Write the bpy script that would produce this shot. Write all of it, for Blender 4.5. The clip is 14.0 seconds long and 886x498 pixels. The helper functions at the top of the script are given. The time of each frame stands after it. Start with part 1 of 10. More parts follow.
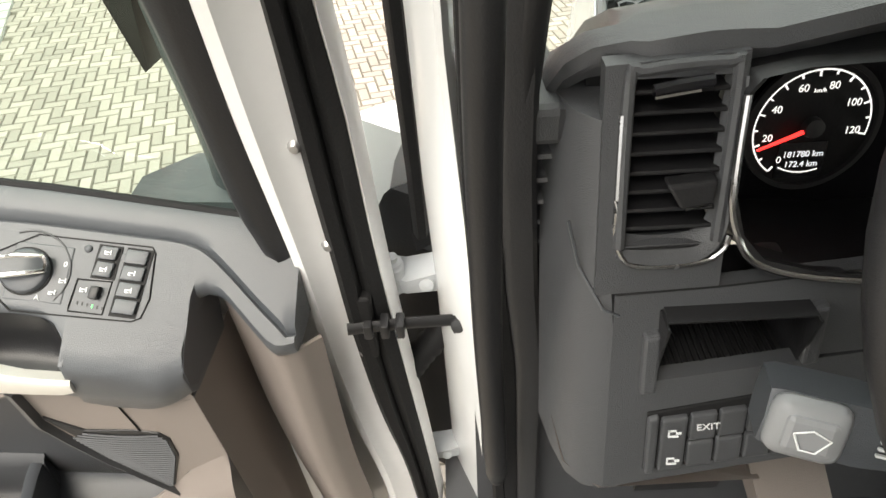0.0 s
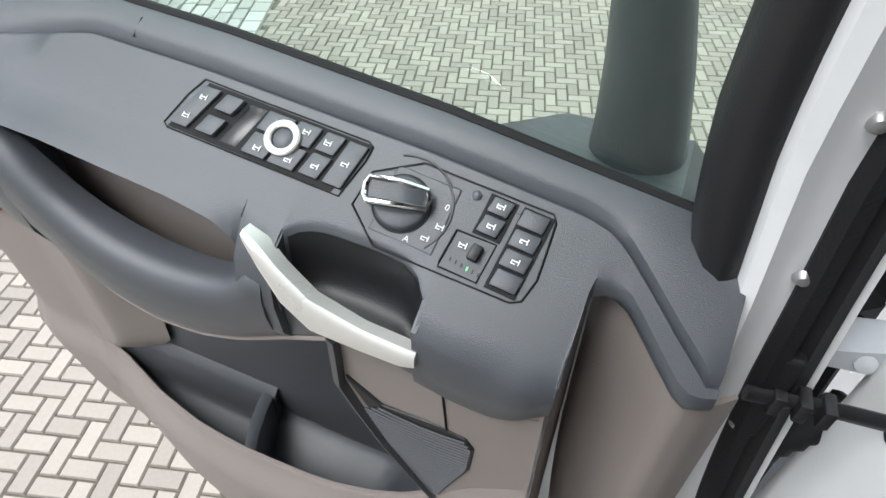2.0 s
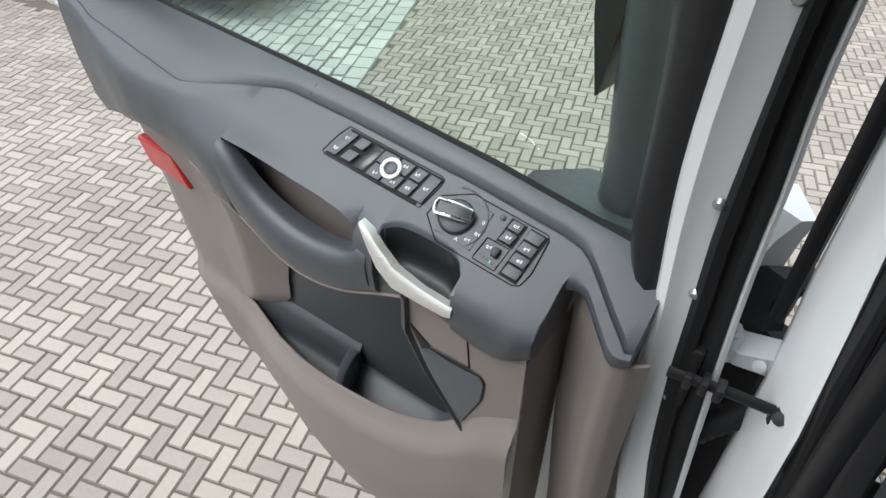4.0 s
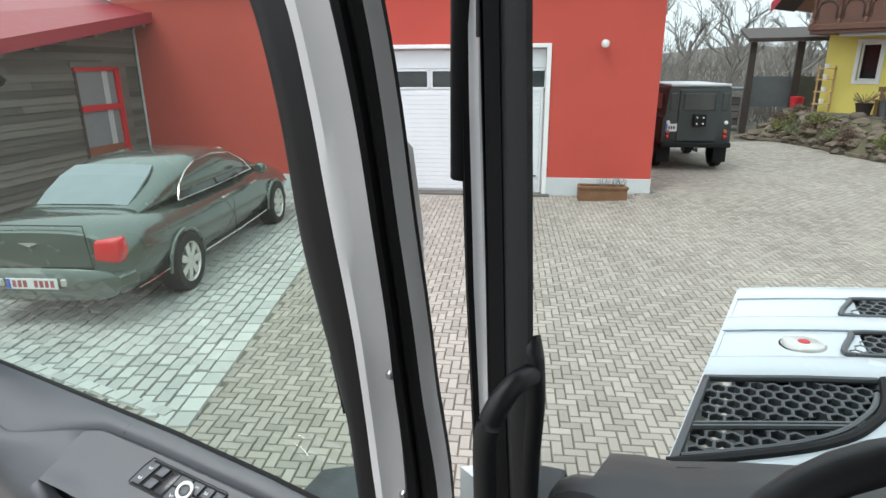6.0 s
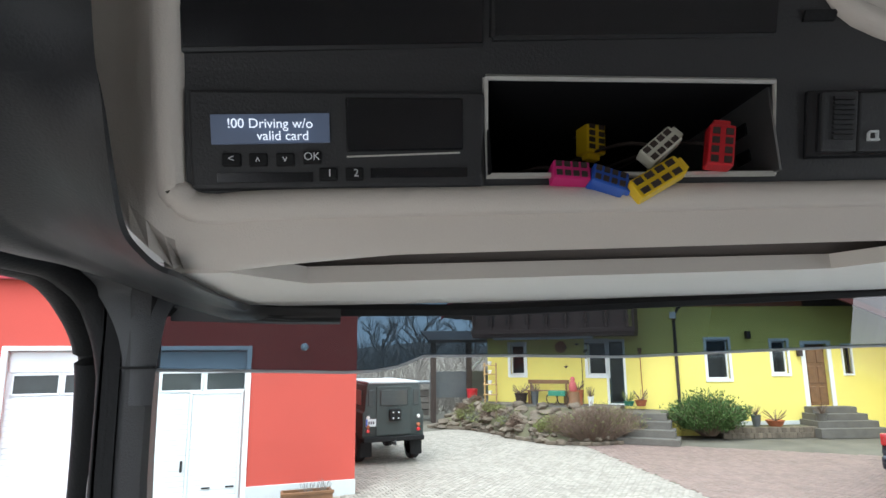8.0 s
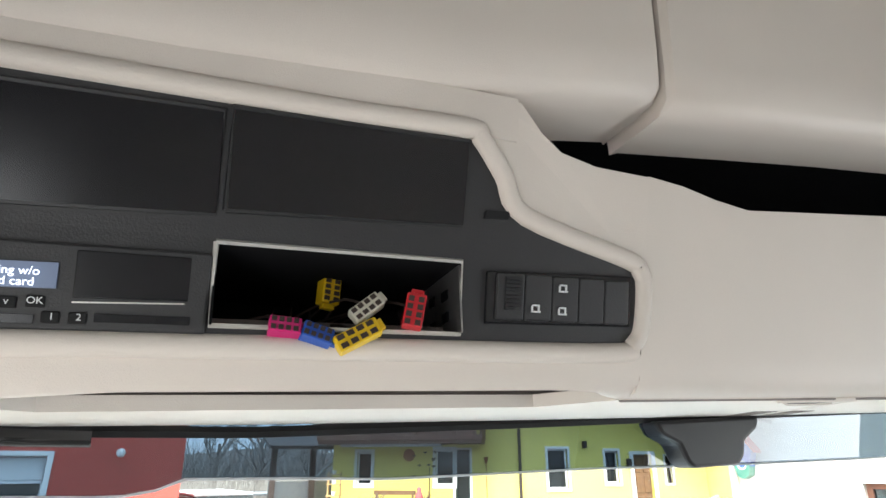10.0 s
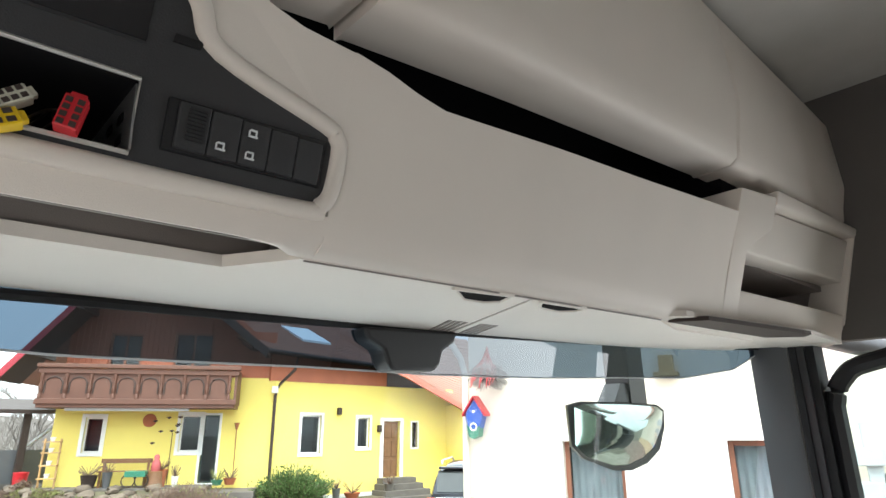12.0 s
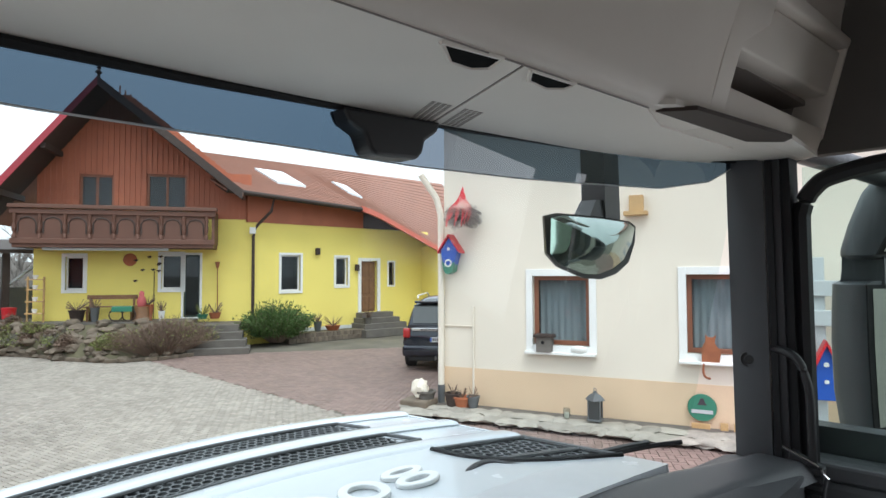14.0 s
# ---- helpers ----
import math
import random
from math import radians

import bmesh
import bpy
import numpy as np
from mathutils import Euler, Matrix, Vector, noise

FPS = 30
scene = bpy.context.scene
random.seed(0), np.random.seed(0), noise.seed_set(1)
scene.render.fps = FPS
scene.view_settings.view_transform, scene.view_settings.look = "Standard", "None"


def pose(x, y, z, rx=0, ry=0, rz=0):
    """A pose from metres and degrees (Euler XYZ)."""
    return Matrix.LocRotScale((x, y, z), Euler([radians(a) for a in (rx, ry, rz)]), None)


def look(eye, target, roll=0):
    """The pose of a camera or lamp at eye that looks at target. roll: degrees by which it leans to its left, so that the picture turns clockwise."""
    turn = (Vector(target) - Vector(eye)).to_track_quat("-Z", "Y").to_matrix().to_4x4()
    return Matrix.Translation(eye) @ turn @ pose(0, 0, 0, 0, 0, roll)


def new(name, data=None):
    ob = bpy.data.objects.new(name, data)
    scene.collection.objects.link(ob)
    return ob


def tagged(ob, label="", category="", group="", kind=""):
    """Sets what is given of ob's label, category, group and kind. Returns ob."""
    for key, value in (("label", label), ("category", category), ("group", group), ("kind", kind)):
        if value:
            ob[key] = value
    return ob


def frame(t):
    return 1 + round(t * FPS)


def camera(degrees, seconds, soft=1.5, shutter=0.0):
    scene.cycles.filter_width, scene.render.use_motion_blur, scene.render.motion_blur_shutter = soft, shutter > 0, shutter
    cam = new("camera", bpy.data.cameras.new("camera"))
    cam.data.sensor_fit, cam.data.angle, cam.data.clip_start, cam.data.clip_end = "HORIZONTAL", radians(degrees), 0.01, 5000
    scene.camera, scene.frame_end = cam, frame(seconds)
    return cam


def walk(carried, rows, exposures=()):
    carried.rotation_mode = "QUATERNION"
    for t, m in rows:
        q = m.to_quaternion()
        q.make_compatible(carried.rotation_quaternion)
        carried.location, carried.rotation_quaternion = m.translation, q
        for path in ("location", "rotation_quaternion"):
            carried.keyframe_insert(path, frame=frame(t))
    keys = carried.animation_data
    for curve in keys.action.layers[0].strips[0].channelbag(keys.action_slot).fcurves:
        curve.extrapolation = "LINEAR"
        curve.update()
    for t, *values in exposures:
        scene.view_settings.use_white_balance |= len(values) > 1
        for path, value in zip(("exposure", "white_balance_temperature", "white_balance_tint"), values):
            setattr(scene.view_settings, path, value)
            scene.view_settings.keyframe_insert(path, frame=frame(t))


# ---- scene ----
cam = camera(73.7, 14.0)
S = 1.07  # metres per unit of the plan
PATH = [
    (0, (-0.202, 0.263, 2.092), (-0.193, 1.673, 0.674), -1.3),
    (0.5, (-0.26, 0.288, 2.055), (-0.414, 1.702, 0.649), -1.1),
    (1, (-0.326, 0.303, 2.023), (-0.622, 1.705, 0.628), -0.6),
    (1.5, (-0.378, 0.324, 1.995), (-0.79, 1.699, 0.603), -0.1),
    (2, (-0.424, 0.335, 1.984), (-0.931, 1.672, 0.586), -0.2),
    (4.3, (-0.251, 0.152, 2.18), (-1.071, 1.392, 0.843), -0.8),
    (4.5, (-0.218, 0.136, 2.202), (-1.045, 1.456, 0.947), -0.3),
    (5, (-0.148, 0.116, 2.25), (-0.99, 1.589, 1.192), -0.5),
    (5.5, (-0.097, 0.096, 2.297), (-0.896, 1.733, 1.471), -0.4),
    (6, (-0.051, 0.086, 2.337), (-0.714, 1.877, 1.743), -0.4),
    (6.5, (-0.011, 0.072, 2.385), (-0.45, 1.986, 2.006), -0.5),
    (7, (0.009, 0.058, 2.44), (-0.163, 2.046, 2.31), -0.4),
    (7.5, (0.019, 0.06, 2.471), (0.093, 2.053, 2.622), -0.4),
    (8, (0.022, 0.045, 2.489), (0.265, 1.998, 2.846), -0.4),
    (8.2, (0.029, 0.043, 2.496), (0.317, 1.979, 2.909), -0.3),
    (10.3, (0.115, -0.059, 2.505), (0.876, 1.651, 3.209), -0.1),
    (10.5, (0.131, -0.063, 2.499), (0.959, 1.612, 3.211), -0.1),
    (11, (0.172, -0.071, 2.472), (1.19, 1.499, 3.179), -0.2),
    (11.5, (0.187, -0.066, 2.433), (1.382, 1.392, 3.102), -0.2),
    (12, (0.169, -0.075, 2.403), (1.476, 1.318, 2.994), -0.2),
    (12.5, (0.17, -0.09, 2.387), (1.532, 1.283, 2.897), -0.3),
    (13, (0.17, -0.081, 2.363), (1.572, 1.28, 2.787), -0.2),
    (13.5, (0.182, -0.064, 2.337), (1.604, 1.319, 2.595), -0.3),
    (14, (0.187, -0.037, 2.31), (1.613, 1.363, 2.392), -0.2),
]
EXPOSURES = [(0.0, 1.4, 7400, 10), (0.5, 1.2, 6850, 10), (1.0, 1.0, 6500, 10), (2.0, 0.82, 6350, 10), (4.5, 0.52, 6350, 10), (5.0, 0.58, 6300, 10), (5.5, 0.66, 6320, 10), (6.0, 0.5, 6350, 10), (6.5, 0.2, 6300, 10), (7.0, 0.4, 6300, 10), (7.5, 0.8, 6250, 10), (8.0, 1.3, 6100, 10), (10.3, 2.5, 6400, 10), (11.0, 2.5, 6450, 10), (11.5, 2.15, 6450, 10), (12.0, 1.83, 6450, 10), (12.5, 1.6, 6450, 10), (13.0, 1.4, 6350, 11), (13.5, 1.12, 6250, 12), (14.0, 0.64, 6250, 12)]
walk(cam, [(t, look(Vector(eye) * S, Vector(target) * S, roll)) for t, eye, target, roll in PATH], EXPOSURES)

# ---- sky and sun: an overcast day ----
world = bpy.data.worlds.new("overcast_sky")
scene.world = world
world.use_nodes = True
wn = world.node_tree
wn.nodes.clear()
sky = wn.nodes.new("ShaderNodeTexSky")
sky.sky_type = "NISHITA"
sky.sun_disc = False
sky.sun_elevation, sky.sun_rotation = radians(62), radians(212)
sky.dust_density, sky.air_density = 5.0, 1.2
soft_sky = wn.nodes.new("ShaderNodeMix")
soft_sky.data_type = "RGBA"
soft_sky.inputs[0].default_value = 0.92
soft_sky.inputs[7].default_value = (8.7, 9.25, 9.75, 1)
sky_back = wn.nodes.new("ShaderNodeBackground")
sky_back.inputs[1].default_value = 0.14
sky_out = wn.nodes.new("ShaderNodeOutputWorld")
wn.links.new(sky.outputs[0], soft_sky.inputs[6])
# an overcast sky is brighter overhead than at the horizon
sky_co = wn.nodes.new("ShaderNodeTexCoord")
sky_axes = wn.nodes.new("ShaderNodeSeparateXYZ")
sky_up = wn.nodes.new("ShaderNodeMapRange")
sky_up.inputs["To Min"].default_value, sky_up.inputs["To Max"].default_value = 0.66, 1.20
sky_even = wn.nodes.new("ShaderNodeVectorMath")
sky_even.operation = "SCALE"
wn.links.new(sky_co.outputs["Generated"], sky_axes.inputs[0])
wn.links.new(sky_axes.outputs["Z"], sky_up.inputs["Value"])
wn.links.new(soft_sky.outputs[2], sky_even.inputs[0])
wn.links.new(sky_up.outputs[0], sky_even.inputs["Scale"])
wn.links.new(sky_even.outputs[0], sky_back.inputs[0])
wn.links.new(sky_back.outputs[0], sky_out.inputs[0])
sun_data = bpy.data.lights.new("sun", "SUN")
sun_data.energy, sun_data.angle, sun_data.color = 1.15, radians(25), (1.0, 0.985, 0.96)
sun = new("sun", sun_data)
sun.matrix_world = look((0, 0, 0), (0.25, 0.40, -0.88))
# sky light entering by the passenger's side window, out of sight behind the pillar
side_data = bpy.data.lights.new("side_window_sky", "AREA")
side_data.shape, side_data.size, side_data.size_y, side_data.energy, side_data.color = "RECTANGLE", 0.76, 0.74, 3.2, (0.95, 0.98, 1.0)
side_sky = new("side_window_sky", side_data)
side_sky.matrix_world = look(Vector((2.05, -0.24, 2.11)) * S, Vector((0.0, -0.24, 1.7)) * S)

# sky light entering by the open driver's door, behind the eye
door_data = bpy.data.lights.new("open_door_sky", "AREA")
door_data.shape, door_data.size, door_data.size_y, door_data.energy, door_data.color = "RECTANGLE", 0.48, 0.85, 0.80, (0.97, 0.99, 1.0)
door_sky = new("open_door_sky", door_data)
door_sky.matrix_world = look(Vector((-0.262, -0.30, 2.10)) * S, Vector((1.2, 0.15, 2.35)) * S)

# ---- materials ----
def mat(name, color, rough=0.5, metal=0.0, var=0.06, scale=6.0, fine=90.0, bump=0.0, rvar=0.08, coat=0.0, piece=0.0, island=0.0, spec=0.5, stretch=None):
    m = bpy.data.materials.new(name)
    m.use_nodes = True
    nt = m.node_tree
    b = nt.nodes["Principled BSDF"]
    b.inputs["Metallic"].default_value = metal
    b.inputs["Coat Weight"].default_value = coat
    b.inputs["Specular IOR Level"].default_value = spec
    tc = nt.nodes.new("ShaderNodeTexCoord")
    n1 = nt.nodes.new("ShaderNodeTexNoise")
    n1.inputs["Scale"].default_value, n1.inputs["Detail"].default_value = scale, 5
    n2 = nt.nodes.new("ShaderNodeTexNoise")
    n2.inputs["Scale"].default_value, n2.inputs["Detail"].default_value = fine, 3
    where = tc.outputs["Object"]
    if stretch:
        mp = nt.nodes.new("ShaderNodeMapping")
        mp.inputs["Scale"].default_value = stretch
        nt.links.new(where, mp.inputs["Vector"])
        where = mp.outputs[0]
    nt.links.new(where, n1.inputs["Vector"])
    nt.links.new(where, n2.inputs["Vector"])
    add = nt.nodes.new("ShaderNodeMath")
    add.operation = "MULTIPLY_ADD"
    add.inputs[1].default_value = 0.45
    nt.links.new(n2.outputs["Fac"], add.inputs[0])
    nt.links.new(n1.outputs["Fac"], add.inputs[2])
    last = add.outputs[0]
    if piece or island:
        src = nt.nodes.new("ShaderNodeObjectInfo" if piece else "ShaderNodeNewGeometry")
        more = nt.nodes.new("ShaderNodeMath")
        more.operation = "MULTIPLY_ADD"
        more.inputs[1].default_value = piece or island
        nt.links.new(src.outputs["Random"] if piece else src.outputs["Random Per Island"], more.inputs[0])
        nt.links.new(last, more.inputs[2])
        last = more.outputs[0]
    rng = nt.nodes.new("ShaderNodeMapRange")
    rng.inputs["From Min"].default_value, rng.inputs["From Max"].default_value = 0.35, 1.1 + (piece or island)
    rng.inputs["To Min"].default_value, rng.inputs["To Max"].default_value = 1 - var, 1 + var
    nt.links.new(last, rng.inputs["Value"])
    mul = nt.nodes.new("ShaderNodeVectorMath")
    mul.operation = "SCALE"
    mul.inputs[0].default_value = color
    nt.links.new(rng.outputs[0], mul.inputs["Scale"])
    nt.links.new(mul.outputs[0], b.inputs["Base Color"])
    rr = nt.nodes.new("ShaderNodeMapRange")
    rr.inputs["To Min"].default_value, rr.inputs["To Max"].default_value = max(rough - rvar, 0.02), min(rough + rvar, 1)
    nt.links.new(n1.outputs["Fac"], rr.inputs["Value"])
    nt.links.new(rr.outputs[0], b.inputs["Roughness"])
    if bump:
        bp = nt.nodes.new("ShaderNodeBump")
        bp.inputs["Strength"].default_value, bp.inputs["Distance"].default_value = bump, 0.004
        nt.links.new(n2.outputs["Fac"], bp.inputs["Height"])
        nt.links.new(bp.outputs[0], b.inputs["Normal"])
    return m


def clear(name, tint, gloss=0.9, base=0.06):
    """A thin pane: light passes with a tint, and reflects by Fresnel."""
    m = bpy.data.materials.new(name)
    m.use_nodes = True
    nt = m.node_tree
    nt.nodes.clear()
    out = nt.nodes.new("ShaderNodeOutputMaterial")
    mix = nt.nodes.new("ShaderNodeMixShader")
    tr = nt.nodes.new("ShaderNodeBsdfTransparent")
    tr.inputs[0].default_value = (*tint, 1)
    gl = nt.nodes.new("ShaderNodeBsdfGlossy")
    gl.inputs["Roughness"].default_value = 0.01
    gl.inputs[0].default_value = (gloss, gloss, gloss, 1)
    fr = nt.nodes.new("ShaderNodeLayerWeight")
    pw = nt.nodes.new("ShaderNodeMath")
    pw.operation, pw.inputs[1].default_value = "POWER", 4.0
    ad = nt.nodes.new("ShaderNodeMath")
    ad.operation, ad.inputs[1].default_value, ad.inputs[2].default_value, ad.use_clamp = "MULTIPLY_ADD", 0.75, base, True
    fr.inputs[0].default_value = 0.5
    nt.links.new(fr.outputs["Facing"], pw.inputs[0])
    nt.links.new(pw.outputs[0], ad.inputs[0])
    nt.links.new(ad.outputs[0], mix.inputs[0])
    nt.links.new(tr.outputs[0], mix.inputs[1])
    nt.links.new(gl.outputs[0], mix.inputs[2])
    nt.links.new(mix.outputs[0], out.inputs[0])
    return m


def glow(name, color, strength):
    m = mat(name, color, 0.4)
    b = m.node_tree.nodes["Principled BSDF"]
    b.inputs["Emission Color"].default_value = (*color, 1)
    b.inputs["Emission Strength"].default_value = strength
    return m


M_DASH = mat("dark_grained_plastic", (0.060, 0.062, 0.067), 0.42, var=0.12, fine=900, bump=0.25)
M_SHELF = mat("grey_soft_plastic", (0.060, 0.066, 0.075), 0.37, var=0.12, fine=1100, bump=0.2, spec=0.75)
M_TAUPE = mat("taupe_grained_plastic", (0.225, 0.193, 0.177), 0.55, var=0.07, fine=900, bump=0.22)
M_CREAM = mat("cream_grained_plastic", (0.70, 0.635, 0.575), 0.55, var=0.05, fine=900, bump=0.15)
M_CREAM2 = mat("cream_lighter_plastic", (0.74, 0.68, 0.62), 0.55, var=0.05, fine=900, bump=0.15)
M_BLACK = mat("black_satin_plastic", (0.014, 0.014, 0.0155), 0.45, var=0.12, fine=600, bump=0.1)
M_GLOSSBLACK = mat("black_gloss_panel", (0.010, 0.010, 0.012), 0.22, var=0.1)
M_RUBBER = mat("black_rubber_seal", (0.009, 0.009, 0.0098), 0.65, var=0.15, fine=300, bump=0.15, spec=0.3)
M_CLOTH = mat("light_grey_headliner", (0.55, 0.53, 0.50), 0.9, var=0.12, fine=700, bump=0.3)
M_WHITE = mat("white_truck_paint", (0.82, 0.83, 0.83), 0.22, var=0.03, coat=0.4, fine=30)
M_HOOD = mat("silver_white_hood_paint", (0.62, 0.66, 0.70), 0.25, var=0.03, coat=0.5, fine=30)
M_SILVER = mat("silver_painted_steel", (0.80, 0.80, 0.80), 0.34, metal=0.0, var=0.05, fine=60)
M_CHROME = mat("chrome", (0.75, 0.75, 0.75), 0.12, metal=1.0, var=0.02)
M_ALU = mat("satin_silver_trim", (0.72, 0.70, 0.66), 0.3, metal=0.5, var=0.03)
M_STEEL = mat("bare_galvanised_steel", (0.45, 0.45, 0.45), 0.38, metal=0.9, var=0.15, fine=60)
M_ICON = mat("white_print", (0.75, 0.77, 0.78), 0.5)
M_DOORGLASS = clear("green_tinted_glass", (0.70, 0.84, 0.76))
M_SHIELD = clear("windscreen_glass", (0.85, 0.92, 0.89), 0.9, 0.008)
M_BAND = clear("dark_sun_band_glass", (0.072, 0.112, 0.148), 0.9, 0.055)
M_PANE = clear("house_window_glass", (0.72, 0.76, 0.77), 0.9, 0.03)
M_LCD = glow("lit_display", (0.10, 0.13, 0.20), 0.10)
M_LCDINK = glow("display_text", (0.75, 0.8, 0.88), 0.35)
M_REDGLOW = glow("red_needle", (0.9, 0.03, 0.03), 1.2)
M_DIALINK = glow("dial_print", (0.8, 0.82, 0.85), 0.45)
M_GREENLED = glow("green_led", (0.1, 0.7, 0.2), 0.6)
M_YELLOWP = mat("yellow_plastic", (0.80, 0.52, 0.01), 0.4)
M_REDP = mat("red_plastic", (0.60, 0.02, 0.03), 0.4)
M_BLUEP = mat("blue_plastic", (0.02, 0.09, 0.45), 0.4)
M_PINKP = mat("pink_plastic", (0.62, 0.02, 0.18), 0.4)
M_IVORYP = mat("ivory_plastic", (0.62, 0.60, 0.50), 0.4)
M_REFLECT = mat("red_reflector", (0.45, 0.02, 0.02), 0.15, coat=0.6)
M_REDWALL = mat("red_stucco", (0.50, 0.075, 0.055), 0.85, var=0.10, scale=0.8, fine=60, bump=0.4)
M_REDTRIM = mat("dark_red_sheet_metal", (0.33, 0.03, 0.045), 0.45, var=0.08)
M_PLINTH = mat("grey_white_plinth", (0.60, 0.62, 0.63), 0.85, var=0.12, scale=2, fine=50, bump=0.3)
M_GDOOR = mat("white_door_panel", (0.76, 0.78, 0.80), 0.4, var=0.05, scale=2)
M_OLDWOOD = mat("weathered_grey_boards", (0.135, 0.120, 0.108), 0.85, var=0.75, scale=3, fine=25, bump=0.6, piece=0.9, stretch=(0.12, 0.12, 3.0))
M_YELLOW = mat("yellow_stucco", (0.86, 0.72, 0.19), 0.85, var=0.07, scale=0.9, fine=60, bump=0.35)
M_WFRAME = mat("white_window_surround", (0.80, 0.80, 0.79), 0.6, var=0.05)
M_ORANGEWOOD = mat("orange_stained_boards", (0.40, 0.125, 0.065), 0.6, var=0.25, scale=2, fine=20, piece=0.3)
M_BALCONY = mat("brown_carved_wood", (0.125, 0.055, 0.036), 0.55, var=0.25, scale=4, fine=30)
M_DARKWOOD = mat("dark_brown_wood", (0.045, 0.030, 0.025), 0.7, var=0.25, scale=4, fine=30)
M_OAK = mat("brown_oak_door", (0.19, 0.095, 0.045), 0.5, var=0.3, scale=5, fine=40)
M_TILE = mat("red_clay_roof_tiles", (0.31, 0.150, 0.108), 0.75, var=0.30, scale=1.5, fine=15, bump=0.3, island=0.4)
M_BEIGE = mat("cream_stucco", (0.76, 0.69, 0.595), 0.85, var=0.07, scale=0.8, fine=60, bump=0.4)
M_TAN = mat("tan_plinth_paint", (0.69, 0.515, 0.355), 0.85, var=0.12, scale=1.2, fine=60, bump=0.4)
M_CONCRETE = mat("grey_concrete_step", (0.125, 0.112, 0.10), 0.85, var=0.3, scale=3, fine=40, bump=0.4)
M_STONE = mat("rough_grey_stone", (0.155, 0.122, 0.092), 0.85, var=0.6, scale=5, fine=40, bump=0.6, piece=0.5)
M_PAVER = mat("concrete_herringbone_pavers", (0.335, 0.300, 0.262), 0.85, var=0.32, scale=0.7, fine=55, bump=0.5, island=0.8, spec=0.35)
M_PAVERP = mat("concrete_herringbone_pavers_single", (0.345, 0.307, 0.268), 0.85, var=0.32, scale=0.7, fine=55, bump=0.5, piece=0.8, spec=0.35)
M_REDPAVER = mat("red_brown_pavers", (0.235, 0.165, 0.145), 0.7, var=0.30, scale=1.2, fine=50, bump=0.5, island=0.6)
M_SETT = mat("grey_granite_setts", (0.43, 0.43, 0.41), 0.75, var=0.30, scale=1.5, fine=60, bump=0.6, island=0.7)
M_JOINT = mat("sandy_joint_ground", (0.135, 0.120, 0.095), 0.95, var=0.4, scale=1.0, fine=60, bump=0.4)
M_CARPAINT = mat("dark_green_grey_metallic_paint", (0.110, 0.138, 0.124), 0.25, metal=0.6, var=0.04, coat=0.8)
M_NAVY = mat("dark_navy_car_paint", (0.012, 0.016, 0.028), 0.2, metal=0.3, var=0.04, coat=0.8)
M_OFFROAD = mat("dull_dark_green_paint", (0.040, 0.050, 0.048), 0.5, var=0.15, scale=4)
M_CARGLASS = mat("dark_car_glass", (0.05, 0.058, 0.06), 0.05, var=0.1, spec=0.8)
# paler than the car glass: a bright reflection put into the base colour
M_REARGLASS = mat("glass_with_painted_pale_reflection", (0.22, 0.25, 0.27), 0.06, var=0.1)
M_TYRE = mat("black_tyre_rubber", (0.018, 0.018, 0.019), 0.8, var=0.2, fine=200, bump=0.3)
M_TAIL = mat("red_tail_lamp", (0.62, 0.02, 0.025), 0.12, coat=0.6)
M_PLATE = mat("white_number_plate", (0.70, 0.71, 0.72), 0.4)
M_INK = mat("dark_print", (0.05, 0.04, 0.05), 0.6)
M_REDINK = mat("dull_red_print", (0.32, 0.05, 0.06), 0.6)
M_TERRA = mat("terracotta", (0.40, 0.13, 0.06), 0.8, var=0.2)
M_LEAF = mat("dark_conifer_needles", (0.075, 0.135, 0.035), 0.7, var=0.5, island=0.9)
M_LEAF2 = mat("pale_green_foliage", (0.20, 0.22, 0.07), 0.7, var=0.5, island=0.9)
M_TWIG = mat("bare_brown_twigs", (0.17, 0.115, 0.085), 0.85, var=0.4, island=0.6)
M_GREYTWIG = mat("bare_grey_branches", (0.20, 0.18, 0.165), 0.9, var=0.3)
M_CURTAIN = mat("white_net_curtain", (0.62, 0.63, 0.65), 0.9, var=0.12, fine=120)
M_ROOMDARK = mat("room_wall_painted_dim", (0.10, 0.10, 0.11), 0.9, var=0.2)
M_BROWNFRAME = mat("brown_window_frame", (0.24, 0.09, 0.05), 0.5, var=0.1)
M_PINE = mat("light_pine", (0.52, 0.33, 0.15), 0.6, var=0.2, scale=5, fine=40)
M_GREENSIGN = mat("green_enamel", (0.04, 0.20, 0.13), 0.35)
M_GREYPAINT = mat("light_grey_painted_wood", (0.48, 0.50, 0.52), 0.6, var=0.1)
M_MIRROR = mat("mirror_glass", (0.50, 0.55, 0.545), 0.02, metal=1.0, var=0.01, rvar=0.0)
# dark green tint paints a dim greenish reflection into the mirror
M_KERBMIRROR = mat("mirror_tinted_for_dark_reflection", (0.27, 0.34, 0.315), 0.04, metal=1.0, var=0.12, scale=14)
M_SLAB = mat("pale_natural_stone", (0.33, 0.305, 0.265), 0.85, var=0.5, scale=6, fine=45, bump=0.6, piece=0.4)
M_FADEDRED = mat("faded_red_paint", (0.40, 0.085, 0.085), 0.7, var=0.2)
M_GALV = mat("grey_lantern_metal", (0.16, 0.17, 0.18), 0.5, metal=0.6, var=0.15)
M_RUST = mat("rusty_steel", (0.28, 0.10, 0.045), 0.8, var=0.3)
M_MOSS = mat("mossy_earth", (0.11, 0.10, 0.06), 0.95, var=0.5, scale=2, fine=30, bump=0.6)
